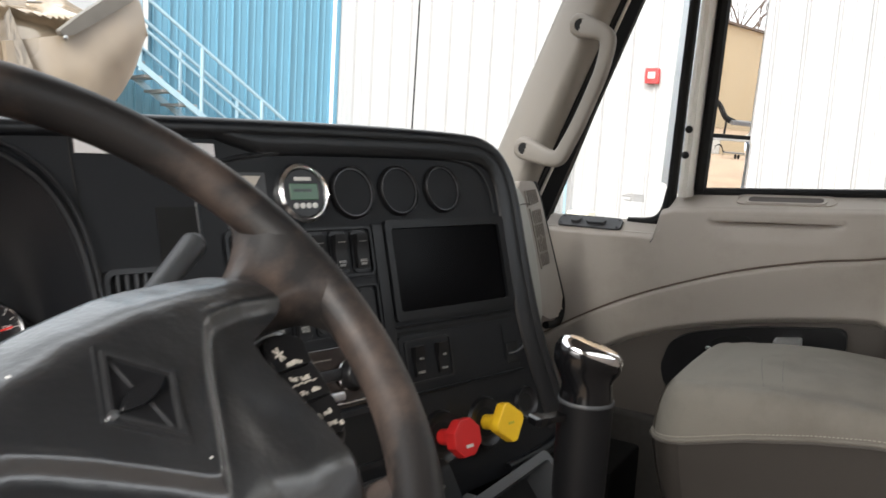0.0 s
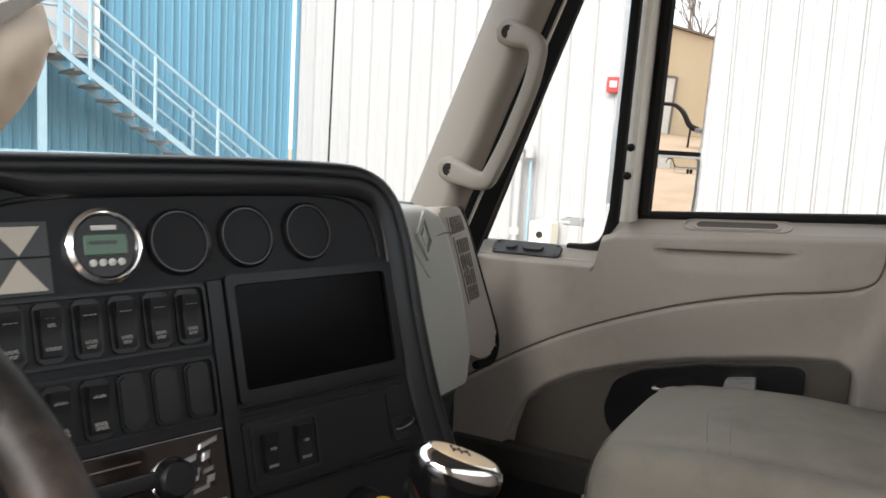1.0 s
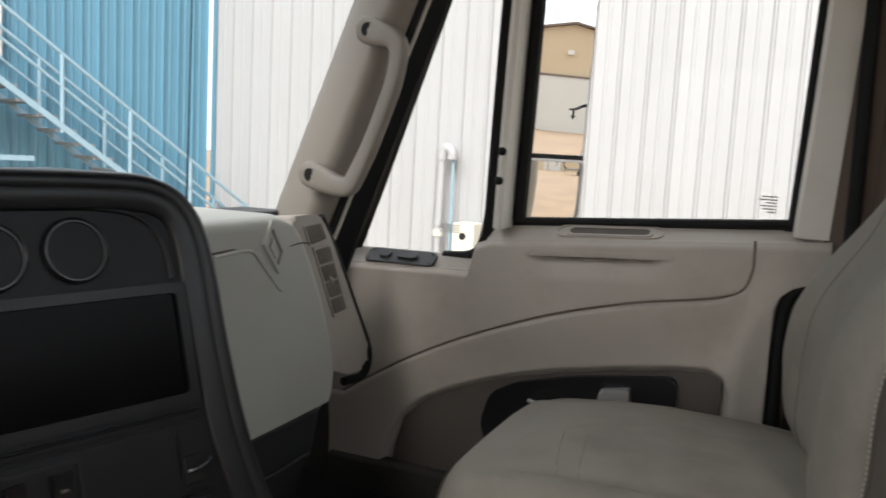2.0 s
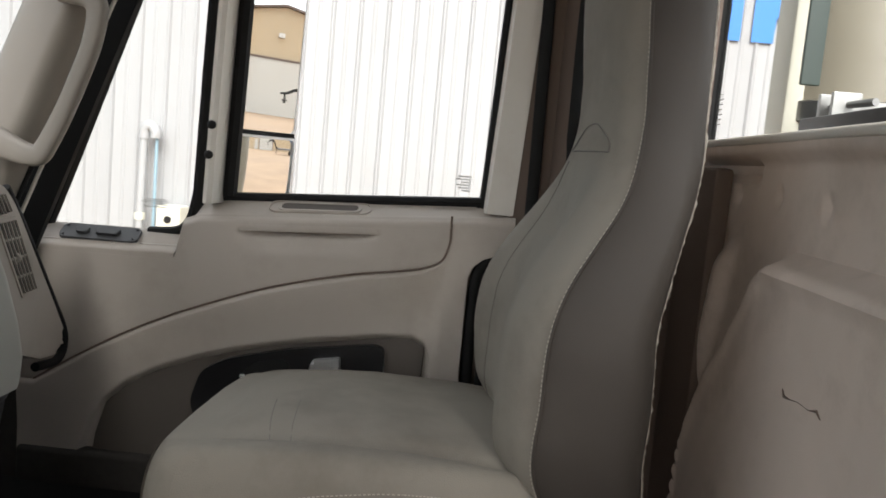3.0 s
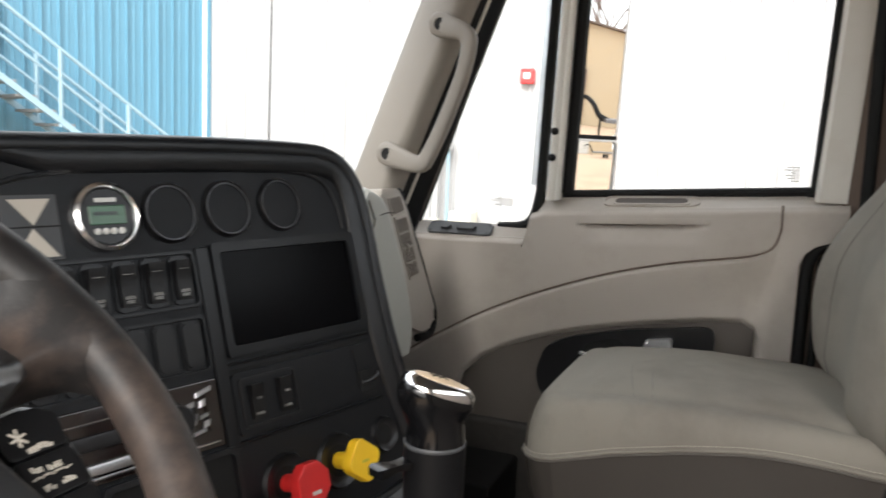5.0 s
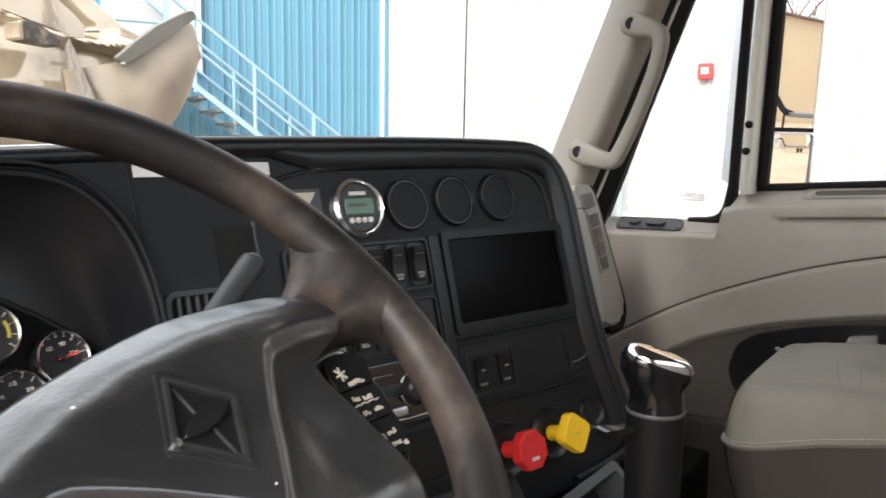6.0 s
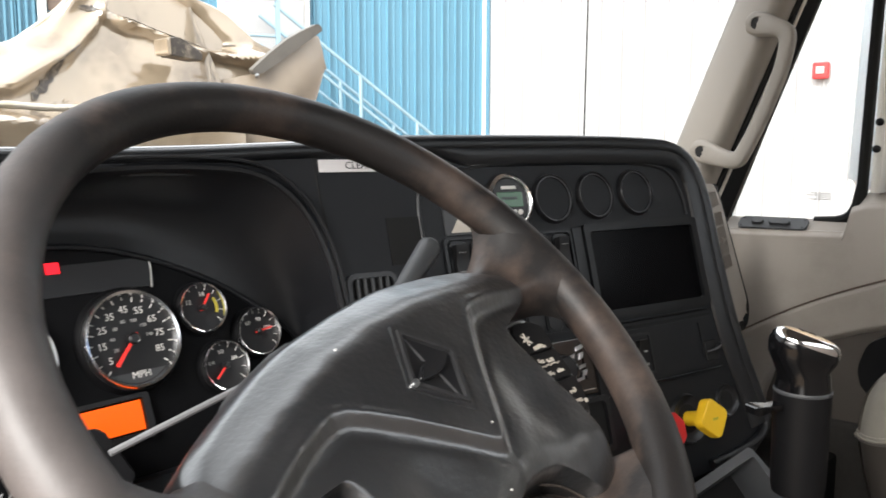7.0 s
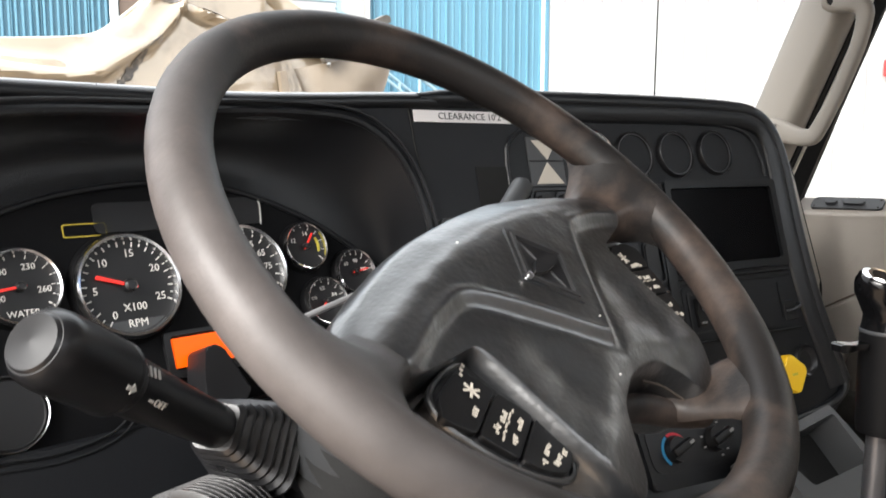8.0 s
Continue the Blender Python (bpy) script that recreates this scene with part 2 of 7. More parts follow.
M_BEIGE = material("beige_painted_frame", (0.60, 0.57, 0.51), 0.5, var=0.05, scale=5, bump=0.15, fine=600, stain=(0.45, 0.4, 0.34), stain_amount=0.3, stain_scale=8)
M_POD = material("pale_grey_green_plastic", (0.44, 0.44, 0.40), 0.55, var=0.05, scale=5, bump=0.25, fine=700)
M_CARPET = material("black_carpet", (0.036, 0.033, 0.030), 0.95, var=0.4, scale=60, bump=0.8, fine=900)
M_RUBBER = material("black_rubber", (0.010, 0.010, 0.010), 0.7, spec=0.2, var=0.3, scale=20, bump=0.2, fine=500)
M_BELLOWS = material("worn_rubber_boot", (0.008, 0.008, 0.009), 0.30, spec=0.7, var=0.3, scale=30, bump=0.1, fine=400)
M_SILVERGREY = material("pale_grey_trim", (0.16, 0.16, 0.165), 0.4, var=0.1, bump=0)
M_GLOSS = material("gloss_black_plastic", (0.004, 0.004, 0.0045), 0.16, spec=0.3, var=0.2, scale=20, bump=0)
M_GRIP = material("black_lever_grip", (0.005, 0.005, 0.0055), 0.5, spec=0.15, var=0.2, scale=20, bump=0.1, fine=700)
M_MAT = material("black_floor_mat", (0.022, 0.022, 0.023), 0.7, var=0.4, scale=15, bump=0.5, fine=250, stain=(0.06, 0.05, 0.04), stain_amount=0.5, stain_scale=6)
M_SEAT = material("grey_woven_fabric", (0.210, 0.193, 0.164), 0.78, spec=0.25, var=0.10, scale=6, bump=0.9, fine=600, stain=(0.125, 0.108, 0.088), stain_amount=0.65, stain_scale=5)
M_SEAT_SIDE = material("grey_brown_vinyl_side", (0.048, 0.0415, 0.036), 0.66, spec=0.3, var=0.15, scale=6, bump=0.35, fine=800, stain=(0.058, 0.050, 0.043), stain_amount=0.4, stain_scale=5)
M_THREAD = material("pale_thread", (0.36, 0.33, 0.285), 0.8, var=0.2, scale=200, bump=0)
M_FRAY = material("frayed_fabric_edge", (0.30, 0.27, 0.23), 0.9, var=0.5, scale=120, bump=0.5, fine=900)
M_PIPING = material("dark_seam", (0.10, 0.09, 0.08), 0.7, var=0.2, scale=50, bump=0)
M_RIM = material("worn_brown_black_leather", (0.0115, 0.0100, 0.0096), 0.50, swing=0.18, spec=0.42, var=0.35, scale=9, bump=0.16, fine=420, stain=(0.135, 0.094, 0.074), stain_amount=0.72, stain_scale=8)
# rim paler on its left: hand wear, plus side light put into the colour
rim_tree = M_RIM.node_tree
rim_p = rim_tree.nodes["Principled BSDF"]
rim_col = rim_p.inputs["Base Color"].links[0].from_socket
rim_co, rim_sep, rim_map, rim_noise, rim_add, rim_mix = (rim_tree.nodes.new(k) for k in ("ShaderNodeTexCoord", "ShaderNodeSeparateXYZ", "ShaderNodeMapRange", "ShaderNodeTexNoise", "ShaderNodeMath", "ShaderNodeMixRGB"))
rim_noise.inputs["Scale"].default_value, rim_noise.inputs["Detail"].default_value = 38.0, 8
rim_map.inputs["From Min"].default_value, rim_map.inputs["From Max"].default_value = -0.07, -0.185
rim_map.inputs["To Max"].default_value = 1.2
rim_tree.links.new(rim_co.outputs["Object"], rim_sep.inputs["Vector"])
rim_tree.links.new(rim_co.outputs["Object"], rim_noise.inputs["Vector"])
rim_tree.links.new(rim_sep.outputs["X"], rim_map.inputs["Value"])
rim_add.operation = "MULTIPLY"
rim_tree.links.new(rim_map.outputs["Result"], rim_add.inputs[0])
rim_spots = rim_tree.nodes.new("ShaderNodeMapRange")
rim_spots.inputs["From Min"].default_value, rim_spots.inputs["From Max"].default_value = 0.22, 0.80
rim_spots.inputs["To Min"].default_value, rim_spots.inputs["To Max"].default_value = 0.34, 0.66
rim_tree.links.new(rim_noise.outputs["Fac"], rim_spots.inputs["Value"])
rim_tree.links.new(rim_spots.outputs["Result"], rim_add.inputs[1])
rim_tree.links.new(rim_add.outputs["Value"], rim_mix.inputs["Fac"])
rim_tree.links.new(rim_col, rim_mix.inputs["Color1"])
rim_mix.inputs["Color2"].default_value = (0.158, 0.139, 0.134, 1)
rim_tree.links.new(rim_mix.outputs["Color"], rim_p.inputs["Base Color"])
M_HUB = material("black_wheel_cover", (0.0070, 0.0076, 0.0088), 0.36, swing=0.14, spec=0.9, coat=1.0, var=0.35, scale=10, bump=0.55, fine=230, stain=(0.034, 0.034, 0.035), stain_amount=0.55, stain_scale=14)
M_HUB.node_tree.nodes["Principled BSDF"].inputs["Coat Roughness"].default_value = 0.27
M_HUB.node_tree.nodes["Principled BSDF"].inputs["Coat IOR"].default_value = 1.75
M_LEVER = material("satin_chrome_lever", (0.84, 0.84, 0.85), 0.30, 0.8, var=0.05, bump=0)
M_RINGS = material("polished_gauge_ring", (0.93, 0.93, 0.94), 0.20, 1.0, var=0.03, bump=0)
M_CHROME = material("chrome", (0.85, 0.85, 0.86), 0.08, 1.0, var=0.05, bump=0)
M_SHELL = material("satin_chrome_shell", (0.86, 0.86, 0.86), 0.55, 1.0, var=0.08, scale=12, bump=0.05)
M_SILVER = material("brushed_silver", (0.55, 0.55, 0.56), 0.3, 1.0, var=0.1, scale=40, bump=0)
M_EMBLEM = material("worn_emblem_metal", (0.075, 0.075, 0.078), 0.35, 0.7, var=0.4, scale=60, bump=0.1)
M_DARKMETAL = material("dark_worn_metal", (0.18, 0.18, 0.19), 0.35, 0.8, var=0.2, scale=30, bump=0.1)
M_MIRROR = material("mirror_glass", (0.92, 0.93, 0.93), 0.0, 1.0, var=0.0, bump=0, swing=0.0)
M_DIAL = material("black_dial", (0.006, 0.006, 0.007), 0.5, var=0.1, bump=0)
M_PRINT = material("white_print", (0.62, 0.61, 0.58), 0.6, var=0.05, bump=0)
M_PRINT_DIM = material("grey_print", (0.30, 0.30, 0.29), 0.6, var=0.05, bump=0)
M_ICON = material("cream_icon_print", (0.46, 0.42, 0.36), 0.6, var=0.1, bump=0)
M_NEEDLE = glowing("red_needle", (0.9, 0.03, 0.02), 0.16)
M_ORANGE = glowing("orange_display", (1.0, 0.105, 0.0), 0.26)
M_REDLAMP = glowing("red_telltale", (1.0, 0.01, 0.02), 0.5)
M_YELLINE = glowing("yellow_telltale", (0.6, 0.46, 0.06), 0.08)
M_LCD = material("green_lcd", (0.06, 0.13, 0.08), 0.25, var=0.1, bump=0)
M_LCD_DARK = material("lcd_digits", (0.012, 0.03, 0.02), 0.3, bump=0)
M_LABEL = material("pale_label_tape", (0.62, 0.60, 0.60), 0.45, var=0.05, bump=0)
M_STRAP_RED = material("orange_red_webbing", (0.55, 0.06, 0.025), 0.7, var=0.15, scale=80, bump=0.3, fine=900)
M_YELLOW = material("yellow_knob_plastic", (0.80, 0.50, 0.02), 0.4, var=0.08, scale=25, bump=0.1)
M_YELLOW_BAND = material("yellow_band", (0.5, 0.42, 0.05), 0.5, bump=0)
M_REDK = material("red_knob_plastic", (0.62, 0.025, 0.025), 0.38, var=0.1, scale=25, bump=0.1)
M_BLUEARC = material("blue_print", (0.03, 0.22, 0.42), 0.5, bump=0)
M_REDARC = material("red_print", (0.55, 0.03, 0.05), 0.5, bump=0)
M_WOOD = material("cream_shift_inlay", (0.60, 0.44, 0.27), 0.5, var=0.15, scale=40, bump=0, coat=0.15)
M_BURL = material("dark_burl_trim", (0.009, 0.005, 0.0045), 0.16, var=0.8, scale=25, bump=0, coat=0.8)
M_GLASS = pane("window_glass", (0.84, 0.85, 0.853), 0.5)
M_WHITE_WALL = material("white_metal_siding", (0.36, 0.362, 0.364), 0.45, var=0.03, scale=1.5, bump=0.05, fine=40, stain=(0.37, 0.362, 0.345), stain_amount=0.25, stain_scale=0.8, piece=0.03)
M_BLUE_WALL = material("blue_metal_siding", (0.100, 0.240, 0.330), 0.45, var=0.06, scale=1.2, bump=0.05, fine=40, stain=(0.125, 0.285, 0.385), stain_amount=0.3, stain_scale=0.9, piece=0.05)
M_GALV = material("pale_blue_painted_steel", (0.25, 0.37, 0.44), 0.5, var=0.1, scale=10, bump=0.1)
M_TREAD = material("grey_steel_tread", (0.22, 0.23, 0.23), 0.6, 0.3, var=0.2, scale=15, bump=0.3, fine=200)
M_HOOD = material("tan_resin_fibreglass", (0.36, 0.285, 0.20), 0.14, metal=0.3, spec=0.9, var=0.25, scale=3.5, bump=0.3, fine=30, stain=(0.13, 0.09, 0.058), stain_amount=0.85, stain_scale=5.5, coat=1.0)
M_CREAM = material("cream_gel_coat", (0.50, 0.455, 0.38), 0.25, var=0.15, scale=6, bump=0.2, fine=40, stain=(0.42, 0.34, 0.2), stain_amount=0.7, stain_scale=14)
M_LIP = material("weathered_grey_fibreglass", (0.135, 0.122, 0.105), 0.55, var=0.3, scale=9, bump=0.3, fine=90, stain=(0.05, 0.042, 0.035), stain_amount=0.6, stain_scale=10)
M_SCUFF = material("dark_scraped_resin", (0.06, 0.05, 0.042), 0.45, var=0.6, scale=25, bump=0.5, fine=60, stain=(0.35, 0.29, 0.22), stain_amount=0.9, stain_scale=30)
M_GROUND = material("tan_gravel_ground", (0.33, 0.23, 0.15), 0.95, var=0.35, scale=0.6, bump=1.0, fine=20, stain=(0.2, 0.15, 0.11), stain_amount=0.6, stain_scale=0.15)
M_TAN_WALL = material("tan_metal_siding", (0.50, 0.39, 0.25), 0.6, var=0.05, scale=0.4, bump=0.05, fine=20)
M_PALE_DOOR = material("pale_grey_door", (0.55, 0.53, 0.48), 0.6, var=0.05, scale=1, bump=0)
M_BARK = material("grey_bark", (0.16, 0.12, 0.10), 0.95, var=0.3, scale=12, bump=0.5, fine=60)
M_SIGN_BLUE = material("blue_sign_paint", (0.03, 0.19, 0.55), 0.45, var=0.05, scale=2, bump=0)
M_BLUE_PAINT = material("blue_truck_paint", (0.03, 0.20, 0.42), 0.25, var=0.05, scale=3, bump=0, coat=0.8)
M_OLIVE = material("pale_olive_paint", (0.27, 0.245, 0.19), 0.45, var=0.08, scale=4, bump=0.05, stain=(0.2, 0.17, 0.12), stain_amount=0.4, stain_scale=5)
M_GREEN = material("dark_green_panel", (0.030, 0.048, 0.040), 0.4, var=0.1, scale=5, bump=0)
M_REDBOX = material("red_alarm_box", (0.55, 0.03, 0.03), 0.4, bump=0)
M_STEEL = material("stainless_clamp", (0.36, 0.36, 0.35), 0.38, 1.0, var=0.2, scale=20, bump=0.1)
M_METER = material("cream_meter_paint", (0.62, 0.60, 0.50), 0.5, var=0.08, scale=8, bump=0.05)
M_HEADLINER = material("grey_headliner", (0.10, 0.097, 0.092), 0.9, var=0.06, scale=10, bump=0.5, fine=600)
M_BROWN_TRIM = material("brown_pillar_trim", (0.13, 0.095, 0.075), 0.7, var=0.15, scale=6, bump=0.3, fine=500)
M_TAUPE_PILLAR = material("taupe_pillar_plastic", (0.215, 0.192, 0.165), 0.5, var=0.06, scale=4, bump=0.25, fine=700)
M_INSERT = material("brown_grey_door_insert", (0.080, 0.068, 0.058), 0.7, var=0.1, scale=6, bump=0.5, fine=600)
M_FLARE = material("dull_tan_fibreglass", (0.25, 0.20, 0.148), 0.3, var=0.35, scale=5, bump=0.2, fine=60, stain=(0.05, 0.035, 0.027), stain_amount=0.6, stain_scale=4)

# ---- outside: ground, buildings ----
solo("ground", box(-150, 150, -150, 150, -0.3, 0.0), M_GROUND, "tan gravel yard with tyre marks", "ground", kind="structure")

WALL_X, CORNER_Y = 11.5, 9.03
BLUE_DIR = Vector((math.cos(radians(25)), -math.sin(radians(25)), 0))
BLUE_OUT = Vector((-math.sin(radians(25)), -math.cos(radians(25)), 0))
CORNER = Vector((WALL_X, CORNER_Y, 0))
BLUE = frame_matrix(CORNER, BLUE_DIR, (0, 0, 1))  # local x along the wall (towards the corner), y up, z out of it

RIB = 0.384
RIBSHAPE = [(0, 0), (0.13, 0), (0.145, 0.012), (0.175, 0.012), (0.19, 0), (0.318, 0), (0.340, 0.040), (0.362, 0.040), (RIB, 0)]


def siding(width, height):
    """One metal panel with its seam, local x along, y up, z proud."""
    bm = bmesh.new()
    k = width / RIB
    front = [(x * k, z) for x, z in RIBSHAPE]
    rings = [[Vector((x, h, z)) for x, z in front] + [Vector((width, h, -0.04)), Vector((0, h, -0.04))] for h in (0.0, height)]
    return loft(rings, True, False, bm)


def clad(name, m, s0, s1, width, height, mat, label):
    wall = thing(name, m.translation, label, "wall", kind="structure")
    me = finish(siding(width, height), mat, "panel", 20)
    n = round((s1 - s0) / width)
    for i in range(n):
        ob = new("panel", me)
        ob.parent = wall
        ob.matrix_parent_inverse = Matrix.Translation(-wall.location)
        ob.matrix_basis = m @ Matrix.Translation((s0 + i * width, 0, 0))
    return wall


WHITE = frame_matrix((WALL_X, 0, 0), (0, -1, 0), (0, 0, 1))
clad("wall_white", WHITE, -9.02, 22.0, RIB, 6.5, M_WHITE_WALL, "white ribbed metal siding of a tall workshop")
clad("wall_blue", BLUE, -19.0, -0.02, 0.255, 7.0, M_BLUE_WALL, "blue ribbed metal siding of a tall workshop")
solo("trim", box(-0.06, 0.0, 0, 7.0, 0.0, 0.05, m=BLUE), M_BLUE_WALL, "blue corner flashing on the metal wall", "trim", kind="structure")

# letters painted on the white wall
sign = thing("wall_sign", (WALL_X - 0.05, -3.9, 4.0), "large blue letters on the white metal siding", "sign")
SIGN = frame_matrix((WALL_X - 0.036, 0, 0), (0, -1, 0), (0, 0, 1))
H = 1.5
ncap = [(3.53, 4.0), (3.82, 4.0), (3.835, 4.36), (4.01, 4.0), (4.30, 4.0), (4.30, 4.0 + H), (4.01, 4.0 + H), (3.995, 5.14), (3.82, 4.0 + H), (3.53, 4.0 + H)]
part("letter", prism(ncap, 0, 0.012, SIGN), M_SIGN_BLUE, sign, "blue letter N")
part("bar", box(3.06, 3.38, 4.0, 4.0 + H, 0, 0.012, m=SIGN), M_SIGN_BLUE, sign)

# fire alarm box
alarm = thing("fire_alarm", (WALL_X - 0.1, 3.32, 3.0), "small red alarm box on the white metal wall", "alarm box")
part("case", box(WALL_X - 0.14, WALL_X - 0.03, 3.22, 3.42, 2.98, 3.2, 0.02), M_REDBOX, alarm)
part("face", box(WALL_X - 0.15, WALL_X - 0.139, 3.27, 3.37, 3.05, 3.14, 0.003), M_PRINT, alarm, "white printed face")

# gas riser and meter
riser = thing("gas_riser", (WALL_X - 0.25, 4.5, 0.0), "white vertical gas pipe with elbow beside the metal wall", "pipe")
part("pipe", sweep([(11.22, 4.62, 0), (11.22, 4.62, 1.3), (11.22, 4.61, 2.02)], 0.055, 12), M_WHITE_WALL, riser)
part("elbow", sweep(smooth_path([(11.22, 4.61, 1.98), (11.22, 4.60, 2.12), (11.22, 4.53, 2.17), (11.22, 4.45, 2.10), (11.22, 4.45, 2.0)], 5), 0.075, 12), M_WHITE_WALL, riser)
part("thin_pipe", sweep([(11.25, 4.43, 0), (11.25, 4.44, 2.05)], 0.022, 10), M_GALV, riser)
part("coupling", lathe([(0.075, -0.05), (0.075, 0.05)], 12, Matrix.Translation((11.22, 4.62, 0.9))), M_METER, riser)
meter = thing("gas_meter", (11.2, 4.15, 0.0), "cream gas meter box on the white metal wall", "meter")
part("case", box(11.05, 11.4, 3.98, 4.32, 0.62, 1.09, 0.03), M_METER, meter)
part("stand", box(11.12, 11.3, 4.05, 4.25, 0.0, 0.62, 0.01), M_GALV, meter)
part("dial", lathe([(0.05, 0), (0.05, 0.02)], 20, frame_matrix((11.05, 4.15, 0.9), (0, -1, 0), (0, 0, 1))), M_SMOOTH, meter)

# outside stairs along the blue wall
stairs = thing("steel_staircase", CORNER - BLUE_DIR * 2.5 - Vector((0, 0, 0)) + BLUE_OUT * 0.7, "pale blue steel outside stairs with grey treads on the blue wall", "stairs")
SLOPE = 0.74


def on_stair(s, out, dz=0.0):
    z = 3.03 + (-4.0 - s) * SLOPE + dz
    return BLUE @ Vector((s, z, out))


S0, S1 = -4.15, 0.08
for out in (0.25, 1.3):
    bm = bmesh.new()
    ring = []
    for s in (S0, S1):
        c = on_stair(s, out)
        ring.append([c + BLUE_OUT * o + Vector((0, 0, z)) for o, z in ((-0.03, -0.07), (0.03, -0.07), (0.03, 0.03), (-0.03, 0.03))])
    part("stringer", loft(ring, bm=bm), M_GALV, stairs)
ntread = 17
for i in range(ntread):
    s = S0 + (S1 - S0) * (i + 0.5) / ntread
    z = 3.03 + (-4.0 - s) * SLOPE
    if z > 0.05:
        part("tread", box(s - 0.13, s + 0.13, z - 0.04, z, 0.28, 1.27, 0.004, 1, m=BLUE), M_TREAD, stairs)
for out in (0.25, 1.3):
    for lift, r in ((0.96, 0.026), (0.52, 0.022)):
        part("rail", sweep([on_stair(S0, out, lift), on_stair(S1, out, lift)], r, 8), M_GALV, stairs)
    for s in (-3.72, -2.85, -1.92, -1.0, -0.1):
        part("post", sweep([on_stair(s, out, -0.1), on_stair(s, out, 0.96)], 0.028, 8), M_GALV, stairs)
# landing on top of the stairs with its door
landing = thing("stair_landing", BLUE @ Vector((-5.3, 0, 0.7)), "steel landing with railing at the top of the stairs", "landing")
part("deck", box(-6.6, S0, 3.02, 3.12, 0.05, 1.35, 0.005, 1, m=BLUE), M_TREAD, landing)
for s in (-6.5, -5.3, -4.1):
    part("post", box(s - 0.03, s + 0.03, 3.1, 4.2, 1.27, 1.33, m=BLUE), M_GALV, landing)
for z in (3.65, 4.18):
    part("rail", sweep([BLUE @ Vector((-6.55, z, 1.3)), BLUE @ Vector((S0, z, 1.3))], 0.024, 8), M_GALV, landing)
for s in (-6.4, -4.31):
    part("leg", box(s - 0.05, s + 0.05, 0, 3.0, 1.2, 1.3, m=BLUE), M_GALV, landing)
part("brace", box(-6.4, -3.2, 1.68, 1.75, 1.22, 1.28, m=BLUE), M_GALV, landing)
door2 = thing("door_2", BLUE @ Vector((-3.7, 3.1, 0.06)), "white steel door in a white frame at the landing", "door", kind="structure")
part("door_frame", box(-4.75, -3.3, 3.1, 5.4, 0.03, 0.09, 0.005, 1, m=BLUE), M_PRINT, door2)
part("leaf", box(-4.65, -3.4, 3.14, 5.3, 0.09, 0.12, 0.004, 1, m=BLUE), M_WHITE_WALL, door2)
door3 = thing("door_3", BLUE @ Vector((-6.9, 0.0, 0.06)), "tall grey roller door with white frame in the blue wall", "door", kind="structure")
for i in range(25):
    part("siding_rib", box(-9.35 + i * 0.092, -9.315 + i * 0.092, 0.0, 5.6, 0.0, 0.052, 0.006, 1, m=BLUE), M_BLUE_WALL, door3)
part("jamb", box(-7.26, -7.14, 0.0, 6.0, 0.05, 0.1, 0.004, 1, m=BLUE), M_PRINT, door3)
for i in range(16):
    part("slat", box(-7.13, -6.42, 0.0 + i * 0.4, 0.38 + i * 0.4, 0.04, 0.065, 0.006, 1, m=BLUE), M_BROWN_TRIM, door3)

# yard behind the truck, seen in the mirrors
shed = thing("tan_workshop", (6.6, -54.6, 0), "tan metal workshop with pale doors across the yard", "building")
gable = [(-5.0, 0), (18.2, 0), (18.2, 5.0), (6.6, 7.2), (-5.0, 5.0)]
part("wall", prism(gable, -18.0, 0.0, frame_matrix((0, -54.6, 0), (1, 0, 0), (0, 0, 1)) @ Matrix.Rotation(math.pi, 4, "Y") @ Matrix.Diagonal((-1, 1, 1, 1))), M_TAN_WALL, shed)
roof = bmesh.new()
for a, b in (((-5.5, 4.9), (6.6, 7.25)), ((6.6, 7.25), (18.7, 4.9))):
    loft([[Vector((a[0], y, a[1])), Vector((b[0], y, b[1])), Vector((b[0], y, b[1] + 0.14)), Vector((a[0], y, a[1] + 0.14))] for y in (-54.2, -73.0)], bm=roof)
part("roof", roof, M_BARK, shed, "brown metal roof edge")
part("door", box(4.5, 8.7, -54.62, -54.45, 0, 3.7, 0.02), M_PALE_DOOR, shed, "pale overhead door")
part("door", box(3.0, 4.05, -54.62, -54.45, 0, 2.05, 0.02), M_PALE_DOOR, shed, "pale service door")
for x in (4.42, 8.78):
    part("door_trim", box(x - 0.08, x + 0.08, -54.62, -54.40, 0, 3.8), M_BARK, shed)
part("door_trim", box(4.5, 8.7, -54.62, -54.40, 3.7, 3.84), M_BARK, shed)
part("lamp", box(6.3, 6.7, -54.6, -54.3, 5.2, 5.5, 0.03), M_PRINT, shed)


